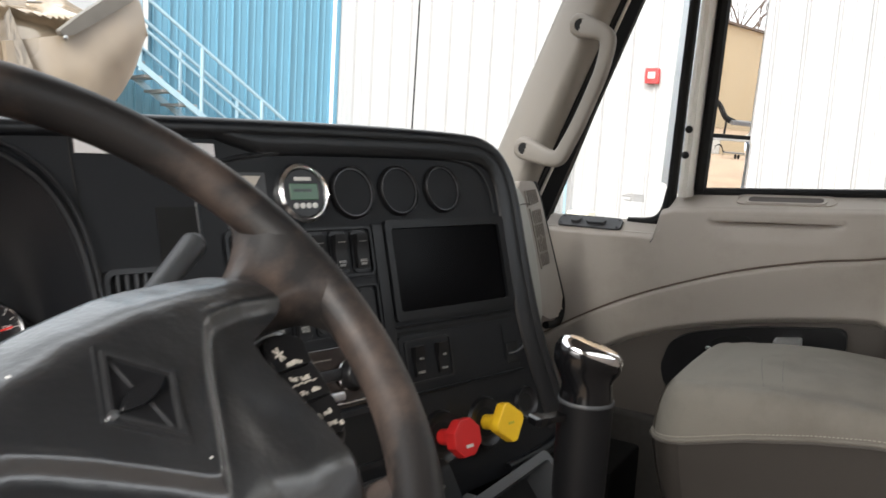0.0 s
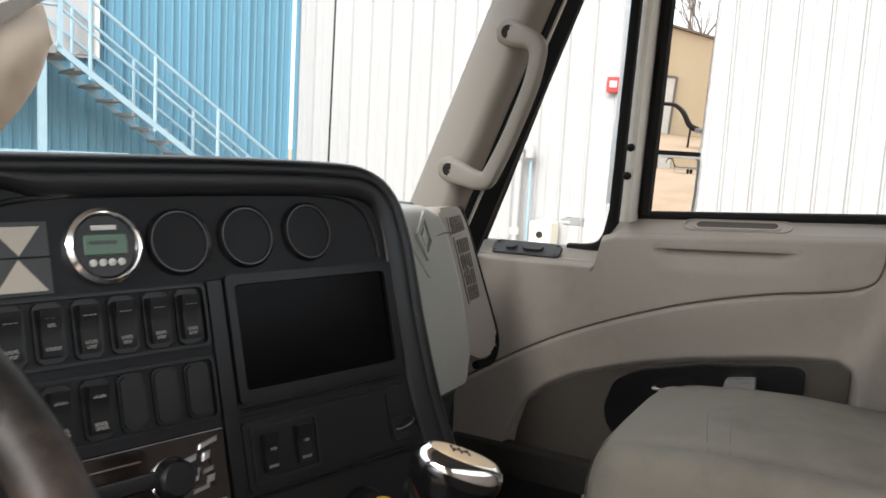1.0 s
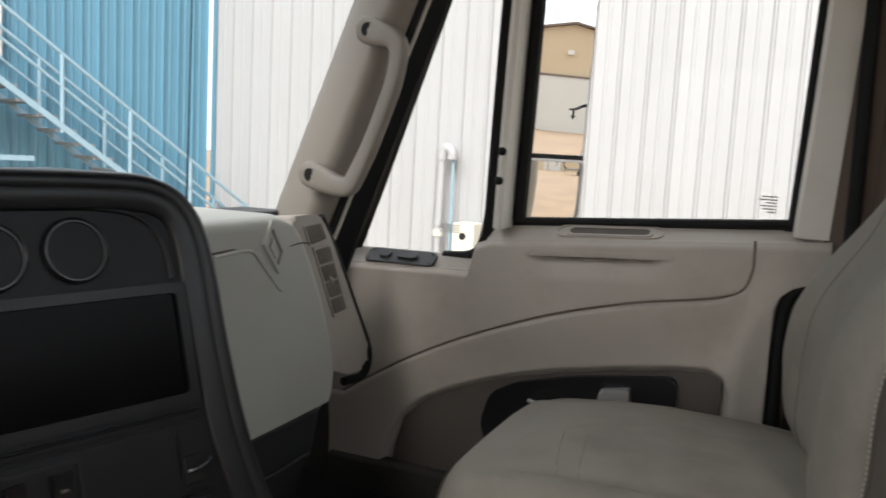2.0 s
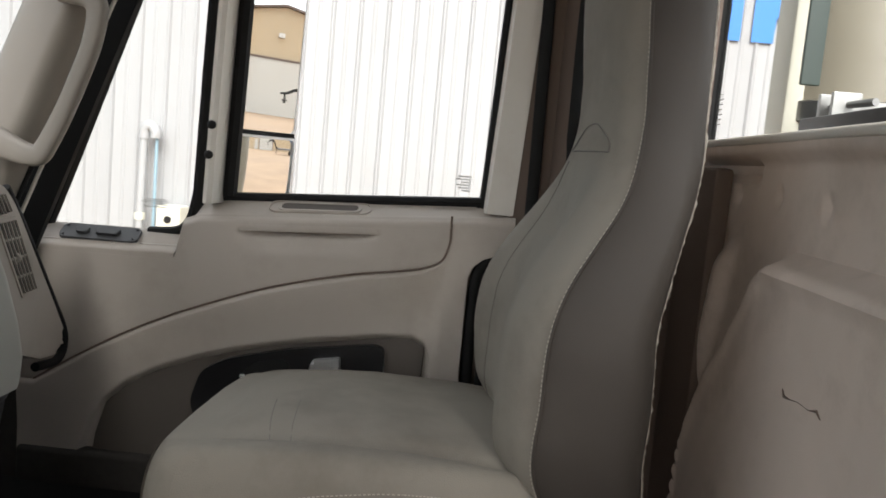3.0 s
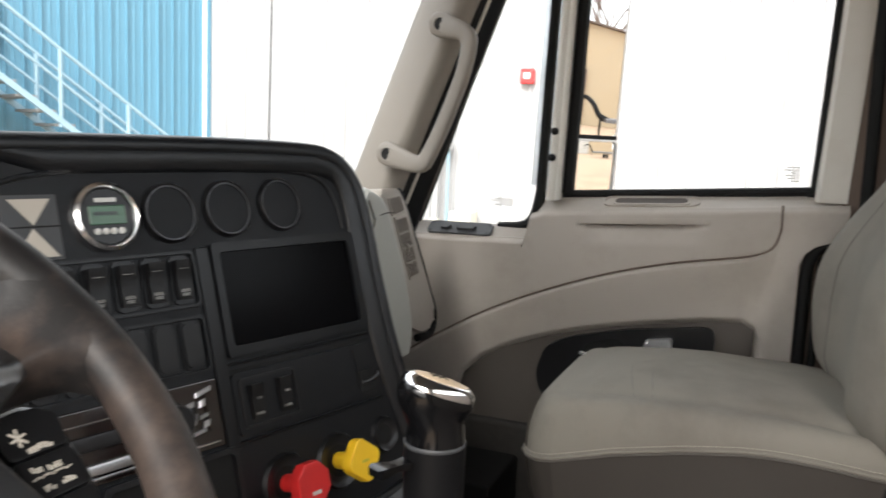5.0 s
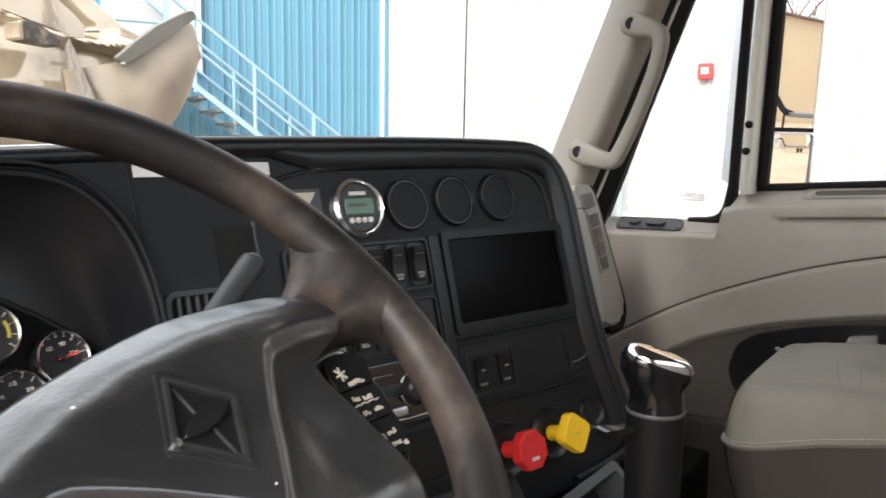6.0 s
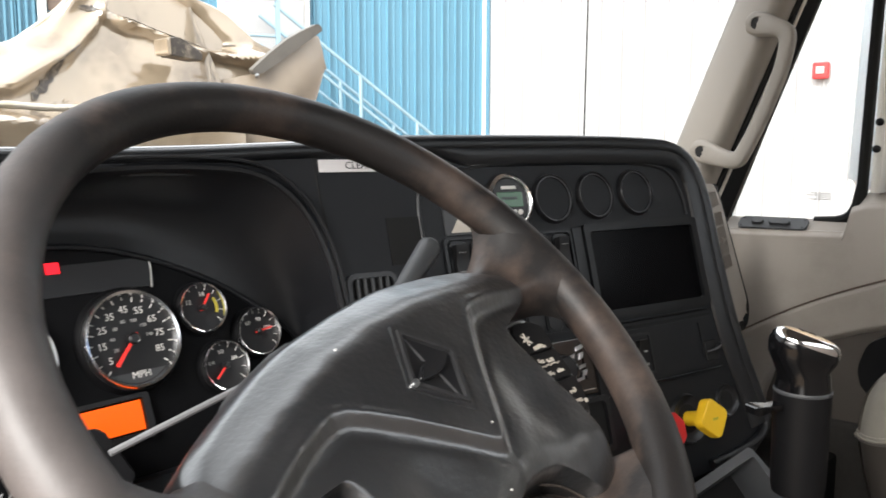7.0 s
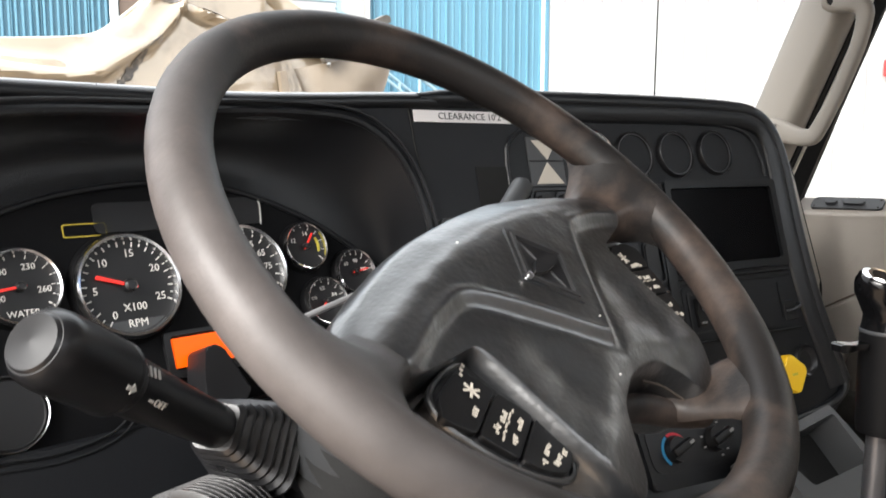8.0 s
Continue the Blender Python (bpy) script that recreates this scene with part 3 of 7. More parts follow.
def bare_tree(name, x, y, h, seed):
    rnd = random.Random(seed)
    tree = thing(name, (x, y, 0), "bare leafless tree beyond the workshop", "tree", "bare trees in the yard")
    part("trunk", sweep([(x, y, 0), (x + 0.1, y, h * 0.3), (x, y + 0.1, h * 0.55)], [h * 0.022, h * 0.017, h * 0.011], 8), M_BARK, tree)
    crown = bmesh.new()

    def grow(p, d, ln, r, lvl):
        q = p + d * ln
        sweep([p, p + d * ln * 0.5 + Vector((rnd.uniform(-1, 1), rnd.uniform(-1, 1), 0)) * ln * 0.06, q], [r, r * 0.75, r * 0.5], 5, bm=crown)
        if lvl:
            for _ in range(4):
                dd = (d + Vector((rnd.uniform(-1, 1), rnd.uniform(-1, 1), rnd.uniform(-0.2, 0.9))) * 0.65).normalized()
                grow(p + d * ln * rnd.uniform(0.5, 1.0), dd, ln * rnd.uniform(0.5, 0.75), r * 0.5, lvl - 1)

    for i in range(7):
        a = 2 * math.pi * i / 7 + rnd.random()
        grow(Vector((x, y, h * rnd.uniform(0.25, 0.55))), Vector((math.cos(a) * 0.6, math.sin(a) * 0.6, 1)).normalized(), h * 0.28, h * 0.008, 3)
    part("crown", crown, M_BARK, tree)


bare_tree("bare_tree", 15.0, -88.0, 17.0, 3)
bare_tree("bare_tree", 24.0, -70.0, 13.0, 5)
bare_tree("bare_tree", -2.0, -86.0, 15.0, 8)
bare_tree("bare_tree", 20.0, -76.0, 14.0, 11)

# gooseneck trailer and drum on the yard
gooseneck = thing("gooseneck_trailer", (7.0, -41, 0), "black gooseneck trailer parked on the gravel", "trailer")
part("neck", sweep(smooth_path([(5.60, -40, 1.74), (5.95, -40, 1.80), (6.30, -40, 1.98), (6.75, -40, 2.04), (7.20, -40, 1.98), (7.60, -40, 1.66), (7.95, -40, 1.12), (8.40, -40, 0.9)], 6), [0.05 + 0.0025 * i for i in range(43)], 8), M_RUBBER, gooseneck)
part("coupler", sweep([(5.84, -40, 1.82), (5.84, -40, 1.27)], 0.055, 8), M_RUBBER, gooseneck)
part("jack", sweep([(5.70, -40, 1.42), (5.98, -40, 1.42)], 0.035, 8), M_RUBBER, gooseneck)
part("landing_leg", box(7.98, 8.08, -40.06, -39.96, 0.0, 1.2, 0.02), M_RUBBER, gooseneck)
part("deck", box(8.2, 14.0, -41.4, -39, 0.8, 1.0, 0.02), M_DARKMETAL, gooseneck)
for wx in (11.4, 12.3):
    part("wheel", lathe([(0.0, 0), (0.36, 0), (0.38, 0.05), (0.38, 0.2), (0.36, 0.25), (0, 0.25)], 20, frame_matrix((wx, -39, 0.38), (1, 0, 0), (0, 0, 1))), M_RUBBER, gooseneck)
solo("water_tank", lathe([(0.0, 0), (0.56, 0), (0.60, 0.04), (0.58, 0.27), (0.60, 0.29), (0.58, 0.31), (0.58, 0.56), (0.60, 0.58), (0.58, 0.60), (0.58, 0.80), (0.50, 0.86), (0, 0.88)], 28, Matrix.Translation((10.25, -60, 0))), M_BLUE_PAINT, "round blue water tank standing on the gravel", "tank")

# ---- the truck's raised hood, seen through the windshield ----
hood = thing("raised_hood", (0.9, 2.3, 1.0), "glossy tan underside of the truck's raised fibreglass hood", "hood")
HOOD_TOP = [(-0.9, 2.30), (0.0, 2.285), (0.35, 2.29), (0.58, 2.31), (0.72, 2.335), (0.80, 2.385), (0.88, 2.46), (0.96, 2.56), (1.06, 2.60), (1.16, 2.585), (1.25, 2.558), (1.36, 2.520), (1.425, 2.492), (1.49, 2.440), (1.545, 2.392), (1.60, 2.352)]


FOLD = [(0.3, 2.235), (0.527, 2.234), (0.601, 2.235), (0.66, 2.262), (0.705, 2.298), (0.77, 2.35), (0.825, 2.407), (0.9, 2.52), (0.96, 2.64)]
CREASE = [(0.3, 2.205), (0.525, 2.20), (0.613, 2.198), (0.678, 2.209), (0.763, 2.266), (0.886, 2.337), (0.957, 2.414), (1.02, 2.52), (1.08, 2.64)]
RIDGE = [(0.98, 2.47), (1.083, 2.445), (1.167, 2.418), (1.255, 2.385), (1.339, 2.37), (1.46, 2.36)]


def hood_y(x, z):
    """How far ahead the hood's underside lies at x, z: a curved fold, a raised crease and a ridge to the flare."""
    high = step(2.13, 2.2, z)
    y = 2.25 + 0.09 * math.sin(max(0.0, min(1.0, (x + 0.2) / 1.8)) * math.pi) + 0.10 * step(2.1, 2.5, z) - 0.18 * step(2.16, 2.10, z)
    d, c, r = z - along(FOLD, x), z - along(CREASE, x), z - along(RIDGE, x)
    y += (0.10 * step(-0.06, 0.05, d) - 0.035 * math.exp(-(c / 0.030) ** 2)) * high * step(1.15, 0.95, x)
    y += (0.09 * step(-0.03, 0.045, r) - 0.05 * math.exp(-((r + 0.02) / 0.024) ** 2)) * step(0.98, 1.06, x) * high
    y -= 0.09 * step(0.0, 0.10, z - 2.38 - 0.9 * (1.36 - x)) * step(1.18, 1.3, x)
    y += high * (0.030 * noise.noise(Vector((x * 3.2, z * 4.5, 1.3))) + 0.011 * noise.noise(Vector((x * 8, z * 11, 4.3))) + 0.0015 * noise.noise(Vector((x * 24, z * 30, 7.3))))
    return y


def hood_front(s, t):
    x = -0.9 + (2.20 + 0.27 * step(0.78, 0.90, t)) * s
    z = 1.0 + (along(HOOD_TOP, x) - 1.0) * t
    return Vector((x, hood_y(x, z), z))


part("shell", sheet(hood_front, 200, 150, lambda p: p + Vector((0, 0.03, 0))), M_HOOD, hood)


def scuff(pts, wide, seed):
    """A ragged dark scrape lying on the hood's underside."""
    path = smooth_path([(x, 0.0, z) for x, z in pts], 8)
    n = len(path) - 1

    def f(s, t):
        i = min(n - 1, int(s * n))
        p = path[i].lerp(path[i + 1], s * n - i)
        q = path[i + 1] - path[i]
        side = Vector((-q.z, 0, q.x)).normalized()
        w = wide * (0.25 + 0.75 * math.sin(math.pi * min(1, s * 1.02)) ** 0.6) * (1 + 0.9 * noise.noise(Vector((s * 9, (t > 0.5) * 5, seed))))
        p = p + side * (t - 0.5) * w
        return Vector((p.x, hood_y(p.x, p.z) - 0.005, p.z))
    part("scuff", sheet(f, 40, 5, lambda p: p + Vector((0, 0.004, 0))), M_SCUFF, hood, "ragged dark scrape")


scuff([(0.735, 2.169), (0.76, 2.198), (0.797, 2.24), (0.838, 2.292)], 0.024, 1.7)
scuff([(0.838, 2.295), (0.865, 2.318), (0.90, 2.345)], 0.006, 3.1)
scuff([(1.05, 2.446), (1.10, 2.438), (1.167, 2.415), (1.255, 2.383), (1.339, 2.386), (1.43, 2.39)], 0.014, 5.2)
scuff([(0.92, 2.462), (0.95, 2.464), (0.975, 2.460)], 0.014, 8.4)
scuff([(0.4, 2.150), (0.6, 2.146), (0.70, 2.150), (0.83, 2.152)], 0.010, 6.3)


def ear_front(s, t):
    a = 1.28 + 0.442 * s
    lo = along([(1.28, 1.72), (1.44, 1.80), (1.509, 1.993), (1.544, 2.049), (1.624, 2.132), (1.68, 2.20), (1.712, 2.27), (1.722, 2.32)], a)
    hi = along([(1.28, 2.250), (1.413, 2.284), (1.52, 2.345), (1.624, 2.407), (1.68, 2.436), (1.705, 2.440), (1.716, 2.40), (1.722, 2.325)], a)
    z = lo + (hi - lo) * t
    return Vector((a, 2.19 + 0.20 * (s - 0.55) ** 2 - 0.03 * math.sin(t * 3.1) + 0.05 * step(0.25, 0.0, s) + 0.006 * noise.noise(Vector((a * 9, z * 9, 3.0))), z))


part("fender_flare", sheet(ear_front, 28, 26, lambda p: p + Vector((0, 0.02, 0))), M_FLARE, hood, "flared dull tan fender end")
LIPM = frame_matrix((0, 2.175, 0), (1, 0, 0), (0, 0, 1))
lip_pts = [(1.385, 2.276), (1.372, 2.292), (1.45, 2.354), (1.524, 2.406), (1.60, 2.446), (1.655, 2.471), (1.672, 2.470), (1.682, 2.450), (1.640, 2.424), (1.53, 2.352), (1.42, 2.284)]
part("flare_lip", prism(rounded(lip_pts, 0.006, 3)[::-1], -0.02, 0.004, LIPM, 0.003, 2), M_LIP, hood, "weathered grey lip of the fender flare")
part("raw_edge", sweep(smooth_path([(x, hood_y(x, z) + 0.012, z) for x, z in HOOD_TOP], 4), 0.007, 8), M_CREAM, hood, "pale raw edge of the hood")
part("rivet", lathe([(0.0, 0.004), (0.006, 0.003), (0.009, 0.0)], 14, at(LIPM, 1.392, 2.272, 0.006)), M_STEEL, hood)
BR = frame_matrix((1.14, 2.205, 2.342), (1, 0, 0), (0, 0, 1))
part("bracket", prism(rounded([(-0.050, -0.028), (0.060, -0.036), (0.064, -0.010), (-0.018, 0.030), (-0.052, 0.028)], 0.008, 3), -0.06, 0.012, BR, 0.004, 2), M_SCUFF, hood, "dark steel hinge bracket")
part("bracket_edge", prism(rounded([(-0.062, -0.022), (-0.048, -0.028), (-0.050, 0.028), (-0.064, 0.022)], 0.004, 3), -0.06, 0.016, BR, 0.003, 2), M_HOOD, hood)
part("lip", sweep(smooth_path([(-0.9, 2.10, 2.13), (0.2, 2.12, 2.135), (0.38, 2.118, 2.131), (0.55, 2.122, 2.141), (0.7, 2.116, 2.137), (0.82, 2.123, 2.147), (0.95, 2.12, 2.150)], 5), [0.006 + 0.005 * abs(math.sin(i * 1.7)) for i in range(31)], 8), M_CREAM, hood, "cream lower lip of the hood")

part("engine_block", box(-0.1, 1.3, 1.2, 2.3, 0.9, 1.5, 0.05), M_RUBBER, hood, "dark engine bay below the hood")
solo("truck_chassis", box(-0.35, 1.5, -8.0, 2.6, 0.0, 0.9, 0.05), M_RUBBER, "dark truck chassis standing on the gravel", "truck chassis", kind="structure")

antenna = thing("antenna", (1.55, 1.0, 1.9), "thin dark whip antenna outside the windshield", "antenna")
part("whip", sweep([(1.545, 1.005, 1.86), (1.56, 1.0, 3.4)], [0.0022, 0.0014], 6), M_RUBBER, antenna)
part("base", lathe([(0.012, 0), (0.012, 0.03), (0.004, 0.05)], 12, Matrix.Translation((1.545, 1.005, 1.82))), M_RUBBER, antenna)

# ---- cab shell ----
FLOOR_Z = 1.17
solo("floor", box(-0.62, 1.86, -0.62, 1.02, FLOOR_Z - 0.06, FLOOR_Z), M_MAT, "black rubber cab floor", "floor", kind="structure")
solo("ceiling", box(-0.62, 1.86, -0.62, 0.50, 2.74, 2.80), M_HEADLINER, "grey cloth cab headliner", "ceiling", kind="structure")
solo("wall_front", box(-0.62, 1.86, 0.98, 1.02, FLOOR_Z, 1.90), M_CARPET, "dark firewall under the dashboard", "wall", kind="structure")
solo("wall_right", box(1.74, 1.80, 0.74, 1.02, FLOOR_Z, 1.90), M_CARPET, "dark kick panel beside the foot well", "wall", kind="structure")
# driver's side, closed but for its window
left = thing("wall_left", (-0.6, 0, FLOOR_Z), "taupe driver's side of the cab with an open doorway", "wall", kind="structure")
part("sill", box(-0.68, -0.60, -0.62, 1.02, FLOOR_Z - 0.05, 1.24, 0.01), M_TAUPE, left)
part("post", box(-0.68, -0.60, -0.62, -0.30, 1.24, 2.54), M_TAUPE, left)
part("post", box(-0.68, -0.60, 0.70, 1.02, 1.24, 1.95), M_TAUPE, left)
part("header", box(-0.68, -0.60, -0.62, 0.60, 2.54, 2.76), M_TAUPE, left)
part("post", prism([(-0.62, 2.54), (-0.44, 2.54), (-0.70, 1.95), (-0.98, 1.95)], 0.60, 0.68, SIDE), M_TAUPE, left)

# rear wall with its window
rear = thing("wall_rear", (0.6, -0.6, FLOOR_Z), "taupe moulded rear cab wall with window opening", "wall", kind="structure")
FOLD = [(0.2, 1.984), (1.17, 1.979), (1.21, 1.968), (1.376, 1.794), (1.46, 1.66), (1.50, 1.50), (1.55, 1.2)]


def rear_front(s, t):
    x = -0.6 + 2.42 * s
    z = FLOOR_Z + (2.128 - FLOOR_Z) * t
    f = along(FOLD, x)
    d = f - z if x < 1.19 else (f - z) * 0.70
    y = -0.60 + 0.040 * step(-0.012, 0.016, d)
    y += 0.006 * math.exp(-((d - 0.022) / 0.010) ** 2)
    # upright channel beside the fold
    c = x - (1.545 - (z - 1.60) * 0.245)
    y += 0.022 * step(-0.03, 0.0, c) * step(0.05, 0.01, c) * step(1.99, 1.93, z)
    y -= 0.014 * step(1.36, 1.39, x) * step(1.66, 1.63, x) * step(2.07, 2.082, z) * step(2.108, 2.098, z)
    y += 0.016 * step(2.100, 2.118, z)
    y += 0.006 * noise.noise(Vector((x * 5, 0.3, z * 5))) + 0.0012 * noise.noise(Vector((x * 30, 0.3, z * 30)))
    for hx, hz in ((1.28, 2.055), (1.46, 2.05), (1.112, 2.046)):
        y -= 0.010 * math.exp(-(((x - hx) / 0.008) ** 2 + ((z - hz) / 0.013) ** 2))
    return Vector((x, y, z))


part("panel", sheet(rear_front, 320, 130, lambda p: Vector((p.x, -0.66, p.z))), M_TAUPE_SIDE, rear)
# added panel: the shade beside the seat is put into its darker brown
part("corner_shade", box(1.50, 1.74, -0.602, -0.570, FLOOR_Z, 2.092, 0.008, 2), M_BROWN_TRIM, rear, "thin brown panel standing in for shade in the rear corner")
part("sill", box(-0.6, 1.70, -0.63, -0.582, 2.128, 2.142, 0.006, 3), M_BEIGE, rear, "pale worn window sill")
part("header", box(-0.6, 1.82, -0.62, -0.60, 2.56, 2.76), M_TAUPE, rear)
part("post", box(-0.6, -0.42, -0.66, -0.60, 2.142, 2.56), M_TAUPE, rear)
part("post", box(1.70, 1.82, -0.616, -0.60, 2.142, 2.56), M_RUBBER, rear)
rear_scuff = [rear_front((x + 0.6) / 2.42, (z - FLOOR_Z) / (2.128 - FLOOR_Z)) + Vector((0, 0.0004, 0)) for x, z in ((1.068, 1.836), (1.060, 1.829), (1.045, 1.830), (1.02, 1.834), (0.995, 1.833), (0.975, 1.838), (0.966, 1.832))]
part("scuff", sweep(rear_scuff, [0.0006, 0.0022, 0.0008, 0.0004, 0.0005, 0.0018, 0.0006], 6), M_BROWN_TRIM, rear, "dark gouge in the panel")
rw = thing("window_2", (0.6, -0.64, 2.142), "clear rear cab window pane with printed marks", "window", kind="structure")
g = part("pane", box(-0.42, 1.70, -0.611, -0.607, 2.142, 2.56), M_GLASS, rw)
g.visible_shadow = False
for i in range(7):
    part("mark", box(1.640 - 0.002 * (i % 3), 1.667, -0.6060, -0.6055, 2.172 + i * 0.009, 2.1735 + i * 0.009), M_PRINT_DIM, rw)

# equipment right behind the cab
rack = thing("equipment_rack", (1.5, -0.78, 1.2), "olive post and tank with steel clamp behind the cab", "truck equipment")
part("post", box(1.775, 1.88, -0.82, -0.76, 1.0, 3.0, 0.006), M_METER, rack, "cream painted post")
part("post", box(1.69, 1.74, -1.06, -1.0, 1.0, 3.0, 0.006), M_BARK, rack, "thin brown post")
part("panel", box(1.640, 1.650, -0.772, -0.737, 2.255, 3.0, 0.003), M_GREEN, rack, "dark green panel")
part("tank", lathe([(0.155, 1.0), (0.155, 3.0)], 48, Matrix.Translation((1.850, -0.93, 0))), M_OLIVE, rack, "pale olive cylinder")
part("clamp", lathe([(0.158, 2.20), (0.163, 2.203), (0.163, 2.240), (0.158, 2.243)], 40, Matrix.Translation((1.850, -0.93, 0))), M_STEEL, rack, "stainless clamp band")
part("bolt", sweep([(1.52, -0.82, 2.222), (1.66, -0.80, 2.222)], 0.007, 8), M_STEEL, rack)
for bx in (1.655, 1.60):
    part("lug", box(bx - 0.006, bx + 0.006, -0.83, -0.78, 2.2, 2.243, 0.002), M_STEEL, rack)
part("base", box(1.0, 1.665, -1.0, -0.752, 2.12, 2.197, 0.004), M_SMOOTH, rack, "black gloss base shelf")

# ceiling header over the windshield and far door frame
solo("trim", box(-0.62, 1.86, 0.40, 0.66, 2.69, 2.78, 0.02), M_TAUPE, "taupe header over the windshield", "trim", kind="structure")
solo("trim", box(1.74, 1.86, -0.62, 0.50, 2.58, 2.78, 0.01), M_TAUPE, "taupe rail over the passenger door", "trim", kind="structure")
cowl = solo("trim", box(-0.62, 1.80, 0.96, 1.16, 1.80, 1.910, 0.02), M_RUBBER, "black cowl under the windshield", "trim", kind="structure")

# windshield
ws = thing("window_1", (0.6, 1.0, 1.95), "clear curved windshield", "window", kind="structure")


def ws_front(s, t):
    x = -0.55 + 2.2 * s
    c = 1 - ((x - 0.55) / 1.1) ** 2
    z = 1.94 + 0.77 * t
    return Vector((x, 0.80 + 0.16 * c - 0.42 * (z - 1.95), z))


g = part("pane", sheet(ws_front, 24, 8, lambda p: p + Vector((0, 0.005, 0.002))), M_GLASS, ws)
g.visible_shadow = False


# ---- A-pillars ----
def pillar(name, x, sgn, label):
    th = thing(name, (x, 0.70, 1.90), label, "pillar", kind="structure")
    rings = []
    for k in range(13):
        z = 1.88 + 0.86 * k / 12
        yc = 0.712 - 0.40 * (z - 1.95)
        ring = []
        for i in range(32):
            a = 2 * math.pi * i / 32
            cx, cy = math.cos(a), math.sin(a)
            px = abs(cx) ** 0.9 * (1 if cx > 0 else -1) * 0.052
            py = abs(cy) ** 0.9 * (1 if cy > 0 else -1) * 0.054
            py = py * 1.68 if py > 0 else py * 0.62
            px *= 1.0 - 0.45 * max(0.0, py / 0.091) ** 1.5
            ring.append(Vector((x + px, yc + py, z + 0.28 * py)))
        rings.append(ring)
    part("cover", loft(rings), M_TAUPE_PILLAR, th)
    for dy, dx, r, mt in ((0.0910, 0.012, 0.003, M_RUBBER), (-0.034, 0.010, 0.006, M_RUBBER), (-0.042, 0.030, 0.004, M_BEIGE)):
        part("edge_strip", sweep([(x + sgn * dx, 0.712 - 0.40 * (z - 1.95) + dy, z + 0.28 * dy) for z in (1.88, 2.74)], r, 8), mt, th)
    return th


PILLAR = pillar("pillar_right", 1.605, 1, "taupe moulded windshield pillar cover")
pillar("pillar_left", -0.50, -1, "taupe moulded windshield pillar cover")
# dark door opening between the pillar and the quarter window
part("door_gap", prism([(-0.704, 1.80), (-0.403, 2.6), (-0.60, 2.66), (-0.80, 1.98), (-0.86, 1.80)], -1.715, -1.70, SIDE), M_RUBBER, PILLAR, "black rubber door opening")

grab = thing("grab_handle", (1.56, 0.6, 2.0), "taupe grab handle bolted to the windshield pillar", "grab handle")
GRIP = smooth_path([(0.5850, 2.3060, 0.010), (0.5790, 2.3045, 0.0215), (0.5610, 2.2995, 0.0265), (0.5340, 2.2915, 0.0220), (0.5130, 2.2845, 0.0190), (0.4990, 2.2720, 0.0185), (0.4970, 2.2480, 0.0160), (0.5050, 2.2050, 0.0150), (0.5165, 2.1700, 0.0150), (0.5345, 2.1220, 0.0150), (0.5530, 2.0770, 0.0155), (0.5800, 2.0220, 0.0165), (0.5920, 2.0090, 0.0190), (0.6080, 2.0070, 0.0195), (0.6320, 2.0125, 0.0215), (0.6750, 2.0255, 0.0265), (0.6930, 2.0300, 0.0215), (0.6990, 2.0315, 0.010)], 4)
rings = []
for i, p in enumerate(GRIP):
    d = GRIP[min(i + 1, len(GRIP) - 1)] - GRIP[max(i - 1, 0)]
    d = Vector((d.x, d.y, 0)).normalized()
    stand = 1.524 - 0.008 * step(0.09, 0.20, i / len(GRIP)) * step(0.90, 0.76, i / len(GRIP))
    ring = []
    for k in range(20):
        a = 2 * math.pi * k / 20
        w = abs(math.cos(a)) ** 0.6 * math.copysign(p.z, math.cos(a))
        h = abs(math.sin(a)) ** 0.6 * math.copysign(0.0145, math.sin(a))
        ring.append(Vector((stand + h, p.x - d.y * w, p.y + d.x * w)))
    rings.append(ring)
part("bar", loft(rings), M_TAUPE_PILLAR, grab, smooth=60)
for by, bz in ((0.5605, 2.2993), (0.6745, 2.0252)):
    m = frame_matrix((1.5086, by, bz), (0, -1, 0), (0, 0, 1))
    part("boss", lathe([(0.0, -0.004), (0.0158, -0.004), (0.0158, 0.0002), (0.0145, 0.0014), (0.0130, 0.0006), (0.0128, -0.003)], 32, m), M_TAUPE_PILLAR, grab)
    part("bolt", lathe([(0.0, 0.0002), (0.006, 0.0006), (0.0085, 0.0004), (0.0095, 0.0001), (0.0129, 0.0001), (0.0129, -0.004)], 20, m), M_RUBBER, grab, "dark recessed bolt")
    part("foot", box(1.530, 1.585, by - 0.012, by + 0.012, bz - 0.012, bz + 0.012, 0.004), M_TAUPE_PILLAR, grab)

# ---- passenger door ----
door = thing("door_1", (1.76, 0.2, FLOOR_Z), "taupe moulded passenger door with window, closed", "door", kind="structure")
SEAM = [(-0.133, 1.90), (-0.12, 1.865), (-0.085, 1.847), (-0.028, 1.835), (0.05, 1.822), (0.144, 1.800), (0.23, 1.775), (0.316, 1.744), (0.40, 1.710), (0.478, 1.674), (0.55, 1.635), (0.624, 1.590), (0.70, 1.54)]
ARCH = [(-0.118, 1.45), (-0.114, 1.66), (-0.10, 1.70), (-0.073, 1.713), (0.0, 1.706), (0.101, 1.690), (0.20, 1.671), (0.287, 1.650), (0.37, 1.624), (0.45, 1.592), (0.51, 1.558), (0.555, 1.515), (0.585, 1.46), (0.600, 1.413), (0.61, 1.36)]
SILL = [(-0.30, 1.965), (-0.255, 1.962), (0.372, 1.912), (0.405, 1.900), (0.418, 1.842), (0.75, 1.832)]
DOOR_Y0, DOOR_Y1 = -0.258, 0.735


